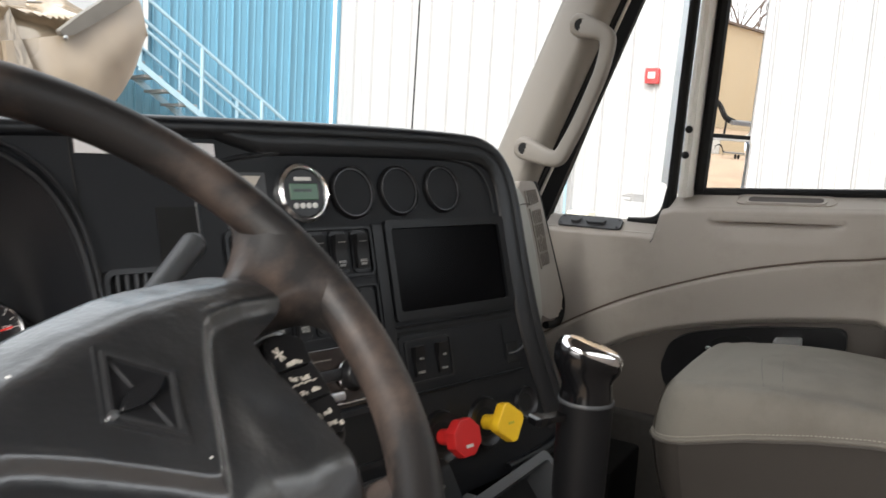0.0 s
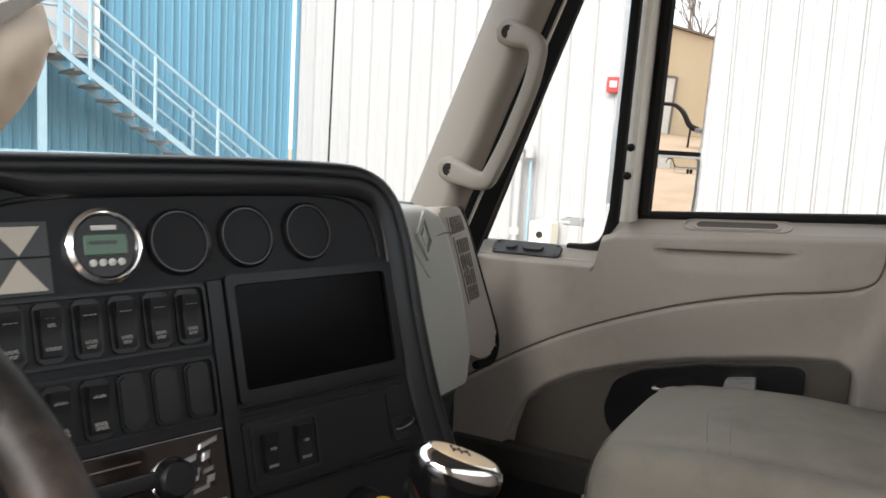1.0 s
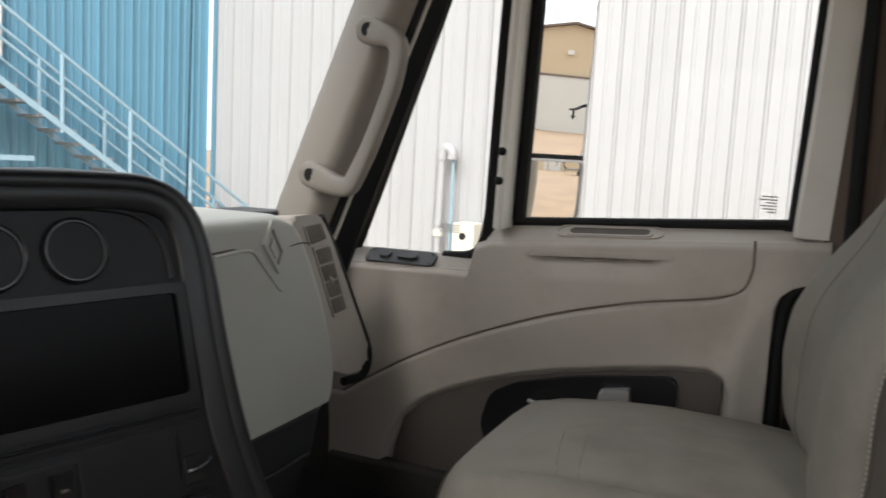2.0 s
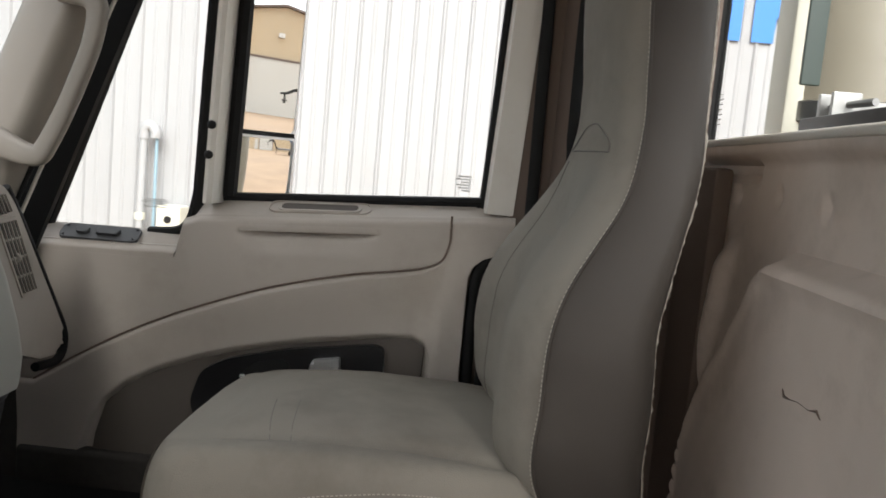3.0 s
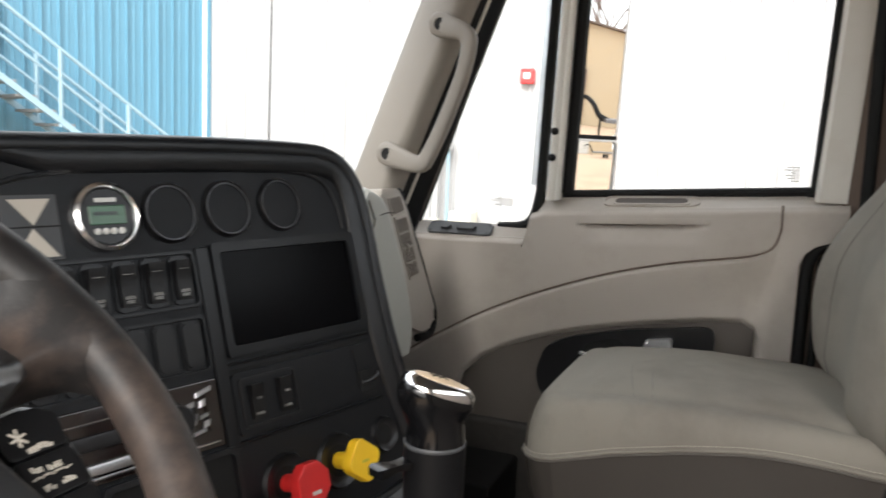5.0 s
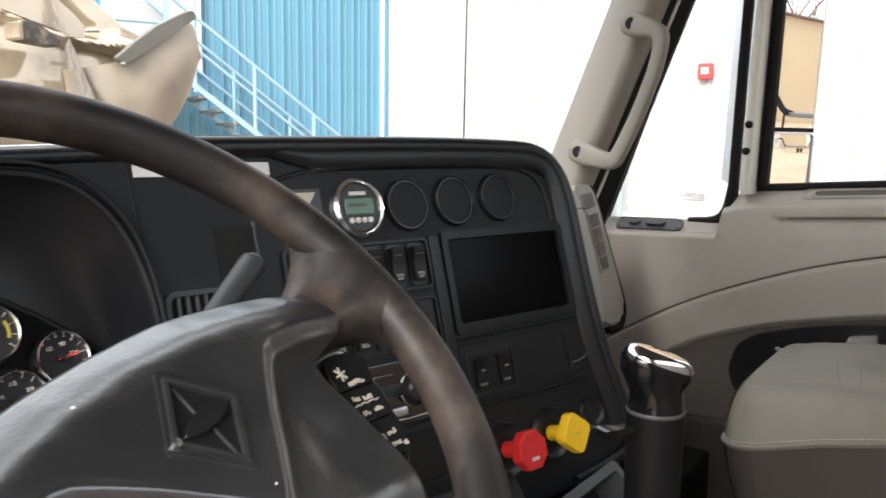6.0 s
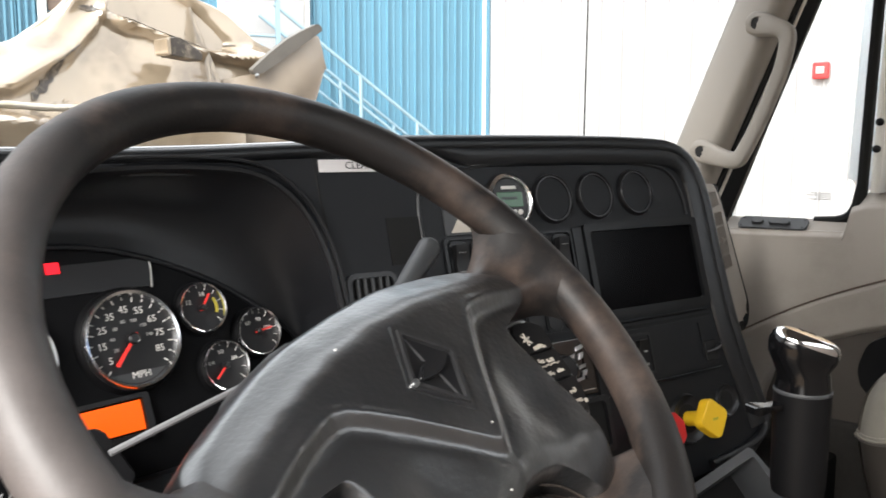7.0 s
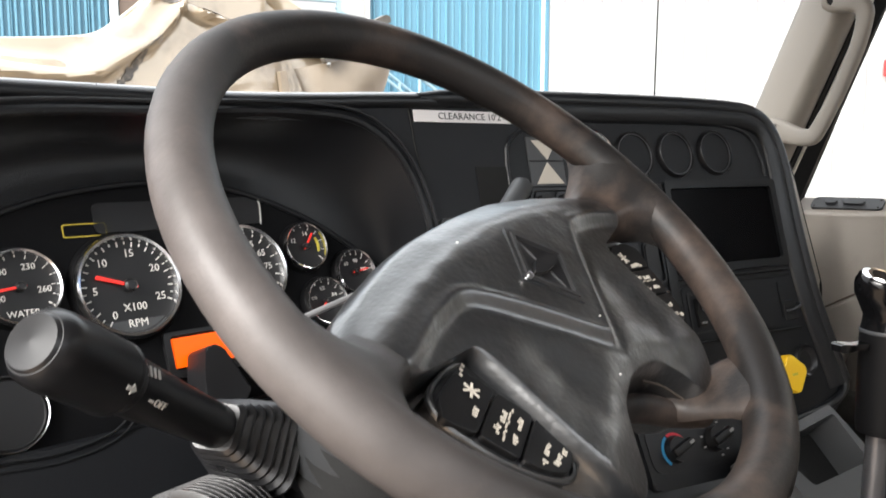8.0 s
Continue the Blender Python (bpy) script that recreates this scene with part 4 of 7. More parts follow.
def door_face(s, t):
    base = FLOOR_Z + 0.05

    def rise(top):
        return base + (1.80 - base) * t / 0.8 if t < 0.8 else 1.80 + (top - 1.80) * (t - 0.8) / 0.2
    y0 = along([(1.835, -0.174), (1.858, -0.182), (1.875, -0.202), (1.885, -0.232), (1.889, DOOR_Y0)], rise(1.958))
    y = y0 + (DOOR_Y1 - y0) * s
    top = along(SILL, y)
    z = rise(top)
    x = 1.718
    # upper pad stands proud of the panel below its seam
    if y > -0.132:
        sm = along(SEAM, y)
        x += (0.005 * step(sm + 0.002, sm - 0.003, z) - 0.010 * step(0.12, 0.0, sm - z) * step(-0.001, 0.01, sm - z)) * step(-0.132, -0.105, y)
    # finger scoop under the ledge
    e = step(0.30, 0.25, y) * step(0.0, 0.06, y)
    zc = 1.893 + (0.16 - y) * 0.07
    x += e * (0.016 * math.exp(-((z - zc) / 0.007) ** 2) + 0.007 * step(-0.05, -0.005, z - zc) * step(0.012, 0.0, z - zc))
    # recess under the arch
    ar = along(ARCH, y)
    if -0.118 < y < 0.612:
        d = min(ar - z, (y + 0.118) * 1.5, (0.612 - y) * 2)
        x += 0.024 * step(0.0, 0.026, d)
    # rolled top edge
    x += 0.014 * step(0.018, 0.0, top - z) ** 2
    return Vector((x, y, z))


part("panel", sheet(door_face, 250, 210, lambda p: Vector((1.79, p.y, p.z))), M_TAUPE, door, smooth=60)
groove = smooth_path([(1.7172, -0.133, 1.955), (1.7172, -0.1335, 1.925)] + [(1.7172, y, z) for y, z in SEAM], 5)
part("seam", sweep(groove, 0.0021, 8), M_BROWN_TRIM, door, "dark seam in the door panel", smooth=60)
# sill ledge on top of the panel
ledgetop = bmesh.new()
loft([[Vector((x, y, z + dz)) for x, dz in ((1.7200, -0.056), (1.7178, -0.043), (1.7215, -0.033), (1.736, -0.024), (1.79, 0.008), (1.80, -0.055))] for y, z in ((-0.258, 1.976), (-0.05, 1.964), (0.15, 1.952), (0.33, 1.940), (0.365, 1.936), (0.385, 1.925), (0.40, 1.905), (0.412, 1.88))], bm=ledgetop)
part("ledge", ledgetop, M_TAUPE, door, smooth=60)
low = bmesh.new()
loft([[Vector((x, y, z + dz)) for x, dz in ((1.7200, -0.046), (1.7178, -0.036), (1.7225, -0.027), (1.772, 0.010), (1.80, 0.013), (1.80, -0.05))] for y, z in ((0.40, 1.850), (0.55, 1.850), (0.735, 1.846))], bm=low)
part("ledge", low, M_TAUPE, door, smooth=60)
# cup in the ledge
cup = frame_matrix((1.7600, 0.138, 1.9452), (0.0, -1, 0.058), (1, 0, 0.592))
part("cup_rim", ring_frame(rrect(-0.106, -0.0190, 0.106, 0.0190, 0.0185), rrect(-0.1025, -0.0178, 0.1025, 0.0178, 0.0172), -0.003, 0.0012, cup), M_TAUPE, door, "oval rim of the ledge slot")
part("cup_rim", ring_frame(rrect(-0.086, -0.0145, 0.086, 0.0145, 0.014), rrect(-0.079, -0.0108, 0.079, 0.0108, 0.0104), -0.003, 0.0016, cup), M_TAUPE, door, "oval rim of the ledge slot")
# flat slot floor; the shadow inside it is put into the darker colour
part("cup_floor", prism(rrect(-0.081, -0.0115, 0.081, 0.0115, 0.0110), -0.001, 0.0005, cup), M_INSERT, door, "flat slot floor in a dark shadow tone")
# switch plate on the low ledge
plate = frame_matrix((1.750, 0.586, 1.8475), (0.0, -1, 0.012), (1, 0, 0.71))
sp = part("switch_plate", prism(rrect(-0.082, -0.021, 0.082, 0.021, 0.010), 0, 0.007, plate, 0.002, 2, front_only=True), M_GREY, door, "dark grey window switch plate")
part("button", prism(rrect(-0.050, -0.010, -0.022, 0.010, 0.009), 0.007, 0.014, plate, 0.003, 2, front_only=True), M_GREY, sp)
part("button", prism(rrect(-0.008, -0.010, 0.042, 0.010, 0.009), 0.007, 0.014, plate, 0.003, 2, front_only=True), M_GREY, sp)
for px in (-0.073, 0.073):
    for py in (-0.014, 0.014):
        part("screw", lathe([(0.0025, 0.0), (0.0025, 0.009), (0.001, 0.0095)], 8, at(plate, px, py)), M_SMOOTH, sp)
inset = [(-y, z - 0.014) for y, z in ARCH if -0.11 < y < 0.57]
part("insert", prism([(0.094, 1.39)] + inset + [(-0.575, 1.43), (-0.582, 1.39)], -1.775, -1.7385, SIDE, 0.003, 2, front_only=True), M_INSERT, door, "darker brown-grey door insert")
# inside handle in its black bezel
hb = [(-0.352, 1.47), (-0.372, 1.525), (-0.352, 1.592), (-0.30, 1.622), (-0.17, 1.655), (0.0, 1.680), (0.017, 1.676), (0.022, 1.66), (0.022, 1.47)]
HX = 1.735
bez = part("handle_bezel", prism(rounded([(p[0], p[1]) for p in hb], 0.02), -HX - 0.03, -HX + 0.014, SIDE, 0.004, 2, front_only=True), M_SMOOTH, door, "black door handle bezel")
part("pocket", prism(rounded([(-0.27, 1.56), (-0.255, 1.615), (-0.20, 1.632), (-0.17, 1.63), (-0.165, 1.55)], 0.02), -HX + 0.0135, -HX + 0.016, SIDE), M_RUBBER, bez, "dark finger pocket")
part("lever", prism(rounded([(-0.130, 1.59), (-0.122, 1.640), (-0.066, 1.650), (-0.062, 1.59)], 0.006), -HX + 0.014, -HX + 0.034, SIDE, 0.008, 4, front_only=True), M_LEVER, bez, "chrome door lever")
part("edge_strip", box(-0.268, -0.210, 1.588, 1.595, -HX + 0.0165, -HX + 0.026, 0.002, 2, m=SIDE), M_LEVER, bez, "thin chrome strip")
# upper frame and glass
part("division_bar", loft([[Vector((x, y0 + w, z)) for x, w in ((1.712, -0.009), (1.708, 0.0), (1.712, 0.009), (1.79, 0.012), (1.79, -0.012))] for y0, z in ((0.356, 1.935), (0.350, 2.2), (0.338, 2.6))]), M_BEIGE, door, "beige bar between the door panes")
for sz, sy in ((2.091, 0.354), (2.032, 0.357)):
    part("screw", lathe([(0.0, 0.009), (0.005, 0.008), (0.0085, 0.004), (0.009, 0.0)], 16, frame_matrix((1.710, sy, sz), (0, -1, 0), (0, 0, 1))), M_RUBBER, door, "black screw cap")
# beige rear frame of the door, black seals
part("rear_frame", loft([[Vector((x, y + w, z)) for x, w in ((1.735, 0.0), (1.735, -0.052), (1.80, -0.055), (1.80, 0.012))] for y, z in ((-0.200, 1.965), (-0.212, 2.2), (-0.228, 2.6))]), M_BEIGE, door, "beige rear window frame of the door")


def seal(pts, r, name="window_seal"):
    return part(name, sweep(pts, r, 8), M_RUBBER, door, "black rubber window seal")


seal([(1.785, 0.352, 1.946), (1.785, 0.10, 1.963), (1.785, -0.19, 1.984)], 0.0105)
seal(smooth_path([(1.785, -0.185, 1.980), (1.785, -0.194, 2.0), (1.785, -0.205, 2.3), (1.785, -0.215, 2.6)], 3), 0.011)
seal([(1.782, 0.334, 1.95), (1.782, 0.326, 2.2), (1.782, 0.316, 2.6)], 0.016)
seal([(1.785, 0.400, 1.90), (1.785, 0.393, 2.2), (1.785, 0.382, 2.6)], 0.013)
seal(smooth_path([(1.785, 0.399, 1.95), (1.785, 0.412, 1.89), (1.785, 0.440, 1.864), (1.785, 0.50, 1.857)], 4), 0.013)
seal([(1.785, 0.730, 1.835), (1.785, 0.670, 2.0), (1.785, 0.548, 2.35), (1.785, 0.462, 2.6)], 0.017)
seal([(1.785, 0.715, 1.842), (1.785, 0.40, 1.853)], 0.005)
g = part("pane", box(1.799, 1.803, -0.23, 0.345, 1.93, 2.6), M_GLASS, door, "clear door window pane")
g.visible_shadow = False
g = part("pane", prism([(-0.37, 1.84), (-0.76, 1.84), (-0.44, 2.6), (-0.35, 2.6)], -1.803, -1.799, SIDE), M_GLASS, door, "clear quarter window pane")
g.visible_shadow = False
for i, (w, y) in enumerate(((0.028, 0), (0.033, 0), (0.02, 0), (0.03, 0), (0.026, 0), (0.018, 0))):
    part("print", box(1.7975, 1.7985, -0.162, -0.162 + w, 2.032 - i * 0.0058, 2.0345 - i * 0.0058), M_PRINT_DIM, door)
    if i < 4:
        part("print", box(1.7975, 1.7985, 0.47, 0.47 + w * 1.7, 1.925 - i * 0.005, 1.927 - i * 0.005), M_PRINT_DIM, door)
part("lower_trim", box(1.714, 1.80, -0.24, 0.735, FLOOR_Z, 1.395, 0.012, 3), M_CARPET, door, "dark carpeted lower edge")
part("outer_skin", box(1.806, 1.84, -0.28, 0.76, 1.0, 1.80, 0.01), M_BLUE_PAINT, door, "blue outer door skin")

# behind the door: rubber seal, brown post with belt slot
bp = thing("pillar_rear", (1.78, -0.42, FLOOR_Z), "brown trimmed door post with black seal", "pillar", kind="structure")
part("cover", loft([[Vector((1.74, -0.315, z)), Vector((1.70, -0.34, z)), Vector((1.70, -0.60, z)), Vector((1.82, -0.60, z)), Vector((1.82, -0.315, z))] for z in (FLOOR_Z, 2.1, 2.66)]), M_BROWN_TRIM, bp)
part("door_seal", sweep(smooth_path([(1.733, -0.190, 1.40), (1.733, -0.189, 1.62), (1.733, -0.189, 1.80), (1.733, -0.196, 1.852), (1.733, -0.218, 1.877), (1.732, -0.25, 1.889), (1.732, -0.282, 1.92), (1.73, -0.286, 2.0), (1.73, -0.282, 2.3), (1.73, -0.279, 2.6)], 5), 0.0125, 10), M_RUBBER, bp, "black rubber door seal")
part("lower_jamb", box(1.738, 1.82, -0.318, -0.245, FLOOR_Z, 2.66), M_BROWN_TRIM, bp)
part("jamb_trim", box(1.745, 1.82, -0.246, -0.165, FLOOR_Z, 1.90), M_BROWN_TRIM, bp)
part("inner_seal", sweep(smooth_path([(1.738, -0.216, 1.40), (1.738, -0.215, 1.80), (1.738, -0.224, 1.850), (1.738, -0.245, 1.868)], 5), 0.008, 8), M_RUBBER, bp, "black rubber door seal")
part("knob", lathe([(0.022, 0), (0.022, 0.02), (0.015, 0.03), (0, 0.03)], 20, frame_matrix((1.70, -0.37, 2.02), (0, -1, 0), (0, 0, 1))), M_RUBBER, bp, "black belt anchor cap")

# seat belt hanging on the door post
belt = thing("seat_belt", (1.688, -0.352, 2.02), "black seat belt webbing with an orange-red sleeve", "seat belt")
part("webbing", sweep([(1.694, -0.362, 2.02), (1.692, -0.352, 2.12), (1.692, -0.350, 2.30), (1.694, -0.352, 2.66)], 0.006, 8, flat=2.4), M_RUBBER, belt)
part("sleeve", box(1.668, 1.697, -0.382, -0.364, 2.128, 2.172, 0.004, 2), M_STRAP_RED, belt, "orange-red plastic sleeve")

# ---- dashboard ----
dash = thing("dashboard", (0.6, 0.6, 1.3), "black moulded truck dashboard with gauges and switches", "dashboard")
BAY_EDGE = [(-0.546, 0.096), (-0.491, 0.096), (-0.449, 0.093), (-0.427, 0.087), (-0.412, 0.079), (-0.396, 0.065), (-0.383, 0.048), (-0.372, 0.025), (-0.365, 0.002), (-0.360, -0.021), (-0.356, -0.06), (-0.350, -0.16)]
outline = [(-0.345, -0.36), (0.03, -0.36), (0.06, -0.335), (0.255, -0.325), (0.285, -0.30), (0.262, -0.18), (0.243, -0.08), (0.240, 0.03), (0.228, 0.085), (0.205, 0.108), (0.16, 0.118), (0.0, 0.122), (-0.56, 0.113), (-0.56, 0.098)] + [(u, v) for u, v in BAY_EDGE]
part("center_panel", prism(rounded(outline, [0.0, 0.02, 0.02, 0.03, 0.03, 0.05, 0.05, 0.05, 0.03, 0.03, 0.04, 0.1, 0.0, 0.0] + [0.0] * len(BAY_EDGE)), -0.05, 0.0, DASH, 0.004, 2, front_only=True), M_DASH, dash)
# raised border along the top and down the driver-facing end
edge = smooth_path([(-0.53, 0.110, 0.0), (-0.381, 0.115, 0.0), (-0.2, 0.119, 0.0), (0.0, 0.121, 0.0), (0.14, 0.119, 0.0), (0.195, 0.112, 0.0), (0.226, 0.088, 0.0), (0.240, 0.04, 0.0), (0.243, -0.06, 0.0), (0.252, -0.16, 0.0), (0.273, -0.25, 0.0), (0.281, -0.285, 0.0)], 6)
edge_t = [p for p in edge if p[0] > -0.375]
part("border", sweep(edge_t, [0.0045 + 0.007 * step(-0.375, -0.30, p[0]) for p in edge_t], 12, m=DASH), M_DASH_TOP, dash)
band = [p for p in edge if p[0] > -0.245]
lanes = []
for i, p in enumerate(band):
    q = (band[min(i + 1, len(band) - 1)] - band[max(i - 1, 0)]).normalized()
    wide = 0.024 * step(-0.25, -0.16, p[0]) + 0.004 + 0.004 * step(0.10, 0.0, p[1])
    lanes.append([DASH @ Vector((p[0] + q.y * wide * f, p[1] - q.x * wide * f, h)) for f, h in ((-0.1, -0.006), (0.0, 0.002), (0.10, 0.0065), (0.30, 0.0092), (0.6, 0.0080), (0.88, 0.0045), (1.0, 0.0015), (1.02, -0.006))])
part("border", loft(lanes), M_DASH_TOP, dash, "rounded black border of the gauge field", smooth=60)
part("border", sweep([(p[0] - 0.020 * step(0.15, 0.24, p[0]), p[1] - 0.022 * step(0.23, 0.15, p[0]), p[2]) for p in edge[13:-6]], 0.0035, 8, m=DASH), M_DASH_TOP, dash)
part("border", sweep(smooth_path([(0.266, -0.215, 0.004), (0.275, -0.250, 0.004), (0.2795, -0.278, 0.004), (0.272, -0.298, 0.004), (0.245, -0.3105, 0.004), (0.205, -0.317, 0.004), (0.15, -0.322, 0.004)], 6), 0.0065, 10, m=DASH), M_DASH_TOP, dash)
# gauge field edge
gf = smooth_path([(-0.246, 0.0, 0.0), (-0.246, 0.040, 0.0), (-0.236, 0.070, 0.0), (-0.19, 0.089, 0.0), (-0.10, 0.096, 0.0), (0.04, 0.096, 0.0), (0.14, 0.092, 0.0), (0.18, 0.078, 0.0), (0.197, 0.048, 0.0), (0.200, 0.02, 0.0)], 6)
part("trim_line", sweep(gf, 0.0028, 8, m=DASH), M_DASH_TOP, dash)
# top pad, running to the windshield
lip = []
for u in (-0.56, -0.47, -0.381, -0.2, 0.0, 0.12, 0.185):
    p = DASH @ Vector((u, 0.118 if u < 0.15 else 0.118 - (u - 0.15) * 0.25, -0.002))
    lip.append((p.x, p.y))
plan = [(-0.60, 0.617), (-0.02, 0.617)] + lip + [(0.855, 0.48), (0.86, 0.62), (0.86, 0.97), (0.57, 0.98), (-0.05, 0.94), (-0.60, 0.82)]
pad = bmesh.new()
zt = lambda x, y: 2.040 - 0.012 * step(0.45, 0.05, x) - 0.17 * max(0.0, y - 0.62) - 0.02 * step(0.86, 1.0, x)
rings = [[Vector((x, y, z)) for x, y in plan] for z in (2.004,)]
hi = [Vector((x, y, zt(x, y))) for x, y in plan]
loft([rings[0], hi], bm=pad)
part("top_pad", pad, M_DASH_TOP, dash)
lipline = [(x, y, zt(x, y) - 0.0080) for x, y in [(-0.60, 0.612), (-0.3, 0.612), (-0.02, 0.612)] + [(x, y - 0.002) for x, y in lip[:4]]]
part("lip", sweep(smooth_path(lipline, 6), 0.0085, 10), M_DASH_TOP, dash)
part("seam_strip", sweep([(p.x, p.y + 0.005, p.z + 0.0085) for p in smooth_path(lipline, 6)], 0.0020, 6), M_SILVER, dash, "thin pale edge of the windshield gasket")

# instrument cluster in its hooded bay
arch_l = [(-0.34, -0.12), (-0.34, 0.05), (-0.30, 0.115), (-0.209, 0.142), (-0.075, 0.148)]
arch_i = [(-0.30, -0.12), (-0.295, 0.0), (-0.25, 0.055), (-0.16, 0.088), (-0.055, 0.098), (0.02, 0.085), (0.09, 0.055), (0.145, 0.018), (0.185, -0.02), (0.20, -0.06), (0.205, -0.12)]


def even(pts, n):
    """Points at even steps along a path."""
    d = [0.0]
    for p, q in zip(pts, pts[1:]):
        d.append(d[-1] + (q - p).length)
    out, j = [], 0
    for i in range(n):
        want = d[-1] * i / (n - 1)
        while j < len(d) - 2 and d[j + 1] < want:
            j += 1
        out.append(pts[j].lerp(pts[j + 1], (want - d[j]) / max(1e-9, d[j + 1] - d[j])))
    return out


so = even(smooth_path([CLUSTER @ Vector((x, y, 0.055)) for x, y in arch_l] + [DASH @ Vector((u, v, 0.0)) for u, v in BAY_EDGE], 5), 70)
si = even(smooth_path([CLUSTER @ Vector((x, y, 0.0)) for x, y in arch_i], 5), 70)
n_in = (CLUSTER.to_3x3() @ Vector((0, 0, 1))).normalized()
up_c = (CLUSTER.to_3x3() @ Vector((0, 1, 0))).normalized()
bay = bmesh.new()
rows = [[p + up_c * 0.02 - n_in * 0.06 for p in so], so]
rows += [[p.lerp(q, k) - n_in * 0.020 * math.sin(k * math.pi) + up_c * 0.010 * math.sin(k * math.pi) for p, q in zip(so, si)] for k in (0.12, 0.25, 0.4, 0.55, 0.7, 0.85)]
rows += [si]
vs = [[bay.verts.new(p) for p in r] for r in rows]
for a, b in zip(vs, vs[1:]):
    for i in range(len(a) - 1):
        bay.faces.new((a[i], a[i + 1], b[i + 1], b[i]))
part("hood_bay", bay, M_DASH_TOP, dash, "deep black hood round the instruments", smooth=50)
part("bay_edge", sweep(so, 0.0045, 8), M_DASH_TOP, dash)
part("bay_edge", sweep([p + (p - q).normalized() * 0.010 for p, q in zip(so, si)][8:], 0.0022, 8), M_DASH_TOP, dash)
part("panel_seam", sweep([(-0.366, 0.105, 0.0003), (-0.364, 0.06, 0.0003), (-0.3595, 0.017, 0.0003), (-0.353, -0.011, 0.0003), (-0.340, -0.06, 0.0003)], 0.0011, 6, m=DASH), M_RUBBER, dash)
inv = CLUSTER.inverted()
part("cluster_panel", prism([((inv @ p).x, (inv @ p).y) for p in si], -0.03, 0.0, CLUSTER), M_CLUSTER, dash)
part("panel_edge", sweep([p + n_in * 0.002 for p in si], 0.0030, 8), M_DASH_TOP, dash)
part("filler", prism([(-0.66, 0.165), (0.03, 0.168), (0.03, 0.1535), (-0.075, 0.152), (-0.209, 0.146), (-0.30, 0.12), (-0.344, 0.05), (-0.344, -0.20), (-0.66, -0.20)], 0.0, 0.05, CLUSTER), M_DASH, dash)
part("filler", box(-0.66, 0.24, -0.30, -0.12, -0.06, 0.02, 0.01, m=CLUSTER), M_DASH, dash)
part("lower_cover", box(-0.58, 0.30, 0.36, 0.56, 1.32, 1.66, 0.03, 3), M_DASH, dash)
part("lower_cover", box(0.36, 0.93, 0.56, 0.95, 1.25, 1.90, 0.02, 2), M_DASH, dash)


def gauge(c, R, label, ticks, a0, a1, needle, items, size, caption=None):
    """A round gauge on the cluster with chrome ring, dial, ticks and needle; angles in degrees."""
    m = at(CLUSTER, c[0], c[1])
    ga = part("gauge", lathe([(R * 0.86, 0.0), (R * 0.87, 0.007), (R * 0.90, 0.0115), (R * 0.95, 0.0125), (R * 0.99, 0.009), (R, 0.0)], 56, m), M_RINGS, dash, label)
    part("surround", lathe([(R * 0.98, 0.0), (R * 1.0, 0.006), (R * 1.04, 0.004), (R * 1.07, 0.0)], 48, m), M_CLUSTER, ga)
    part("dial", lathe([(0, 0.005), (R * 0.87, 0.005), (R * 0.87, 0.001), (0, 0.001)], 48, m), M_DIAL, ga)
    bm = bmesh.new()
    for i in range(ticks + 1):
        a = radians(a0 + (a1 - a0) * i / ticks)
        long = i % 2 == 0
        box(R * (0.75 if long else 0.79), R * 0.84, -R * 0.010, R * 0.010, 0.005, 0.0062, m=m @ Matrix.Rotation(a, 4, "Z"), bm=bm)
    part("scale_marks", bm, M_PRINT, ga)
    part("needle", prism([(-R * 0.14, -R * 0.022), (-R * 0.14, R * 0.022), (R * 0.62, R * 0.035), (R * 0.64, 0), (R * 0.62, -R * 0.035)], 0.0085, 0.010, m @ Matrix.Rotation(radians(needle), 4, "Z")), M_NEEDLE, ga, "red needle")
    part("hub_cap", lathe([(R * 0.12, 0.005), (R * 0.12, 0.0115), (R * 0.08, 0.013), (0, 0.013)], 20, m), M_SMOOTH, ga)
    if caption:
        sec = [(R * 0.85 * math.cos(radians(q)), R * 0.85 * math.sin(radians(q))) for q in range(228, 313, 6)]
        part("caption_field", prism(sec, 0.0045, 0.0053, m), M_GREY, ga)
    if caption == "MPH":
        for k, w in enumerate(("20", "40", "60", "80", "100", "120", "140")):
            q = radians(205 - 33 * k)
            lettering("numeral", w, size * 0.62, at(m, 0.38 * R * math.cos(q), 0.38 * R * math.sin(q), 0.0055), M_PRINT_DIM, ga, 0.0003)
    for words, x, y in items:
        lettering("numeral", words, size * 1.22, at(m, x * R, y * R, 0.0055), M_PRINT, ga, 0.0003)
    return ga


def ring_items(values, a0, a1, r):
    n = len(values) - 1
    return [(v, r * math.cos(radians(a0 + (a1 - a0) * i / n)), r * math.sin(radians(a0 + (a1 - a0) * i / n))) for i, v in enumerate(values)]


gauge((0.005, 0.003), 0.0475, "chrome ringed speedometer with black dial", 18, 225, -40, 228, ring_items(["5", "15", "25", "35", "45", "55", "65", "75", "85"], 215, -26, 0.60) + [("MPH", 0.05, -0.70)], 0.0076, "MPH")
gauge((-0.112, 0.001), 0.0485, "chrome ringed engine speed gauge with black dial", 26, 236, -24, 161, ring_items(["0", "5", "10", "15", "20", "25"], 236, -24, 0.62) + [("RPM", 0.05, -0.70), ("X100", 0.05, -0.40)], 0.0080, "RPM")
gauge((0.082, 0.021), 0.0262, "small chrome ringed voltage gauge", 10, 215, -35, 52, ring_items(["12", "14"], 150, 75, 0.55), 0.0056)
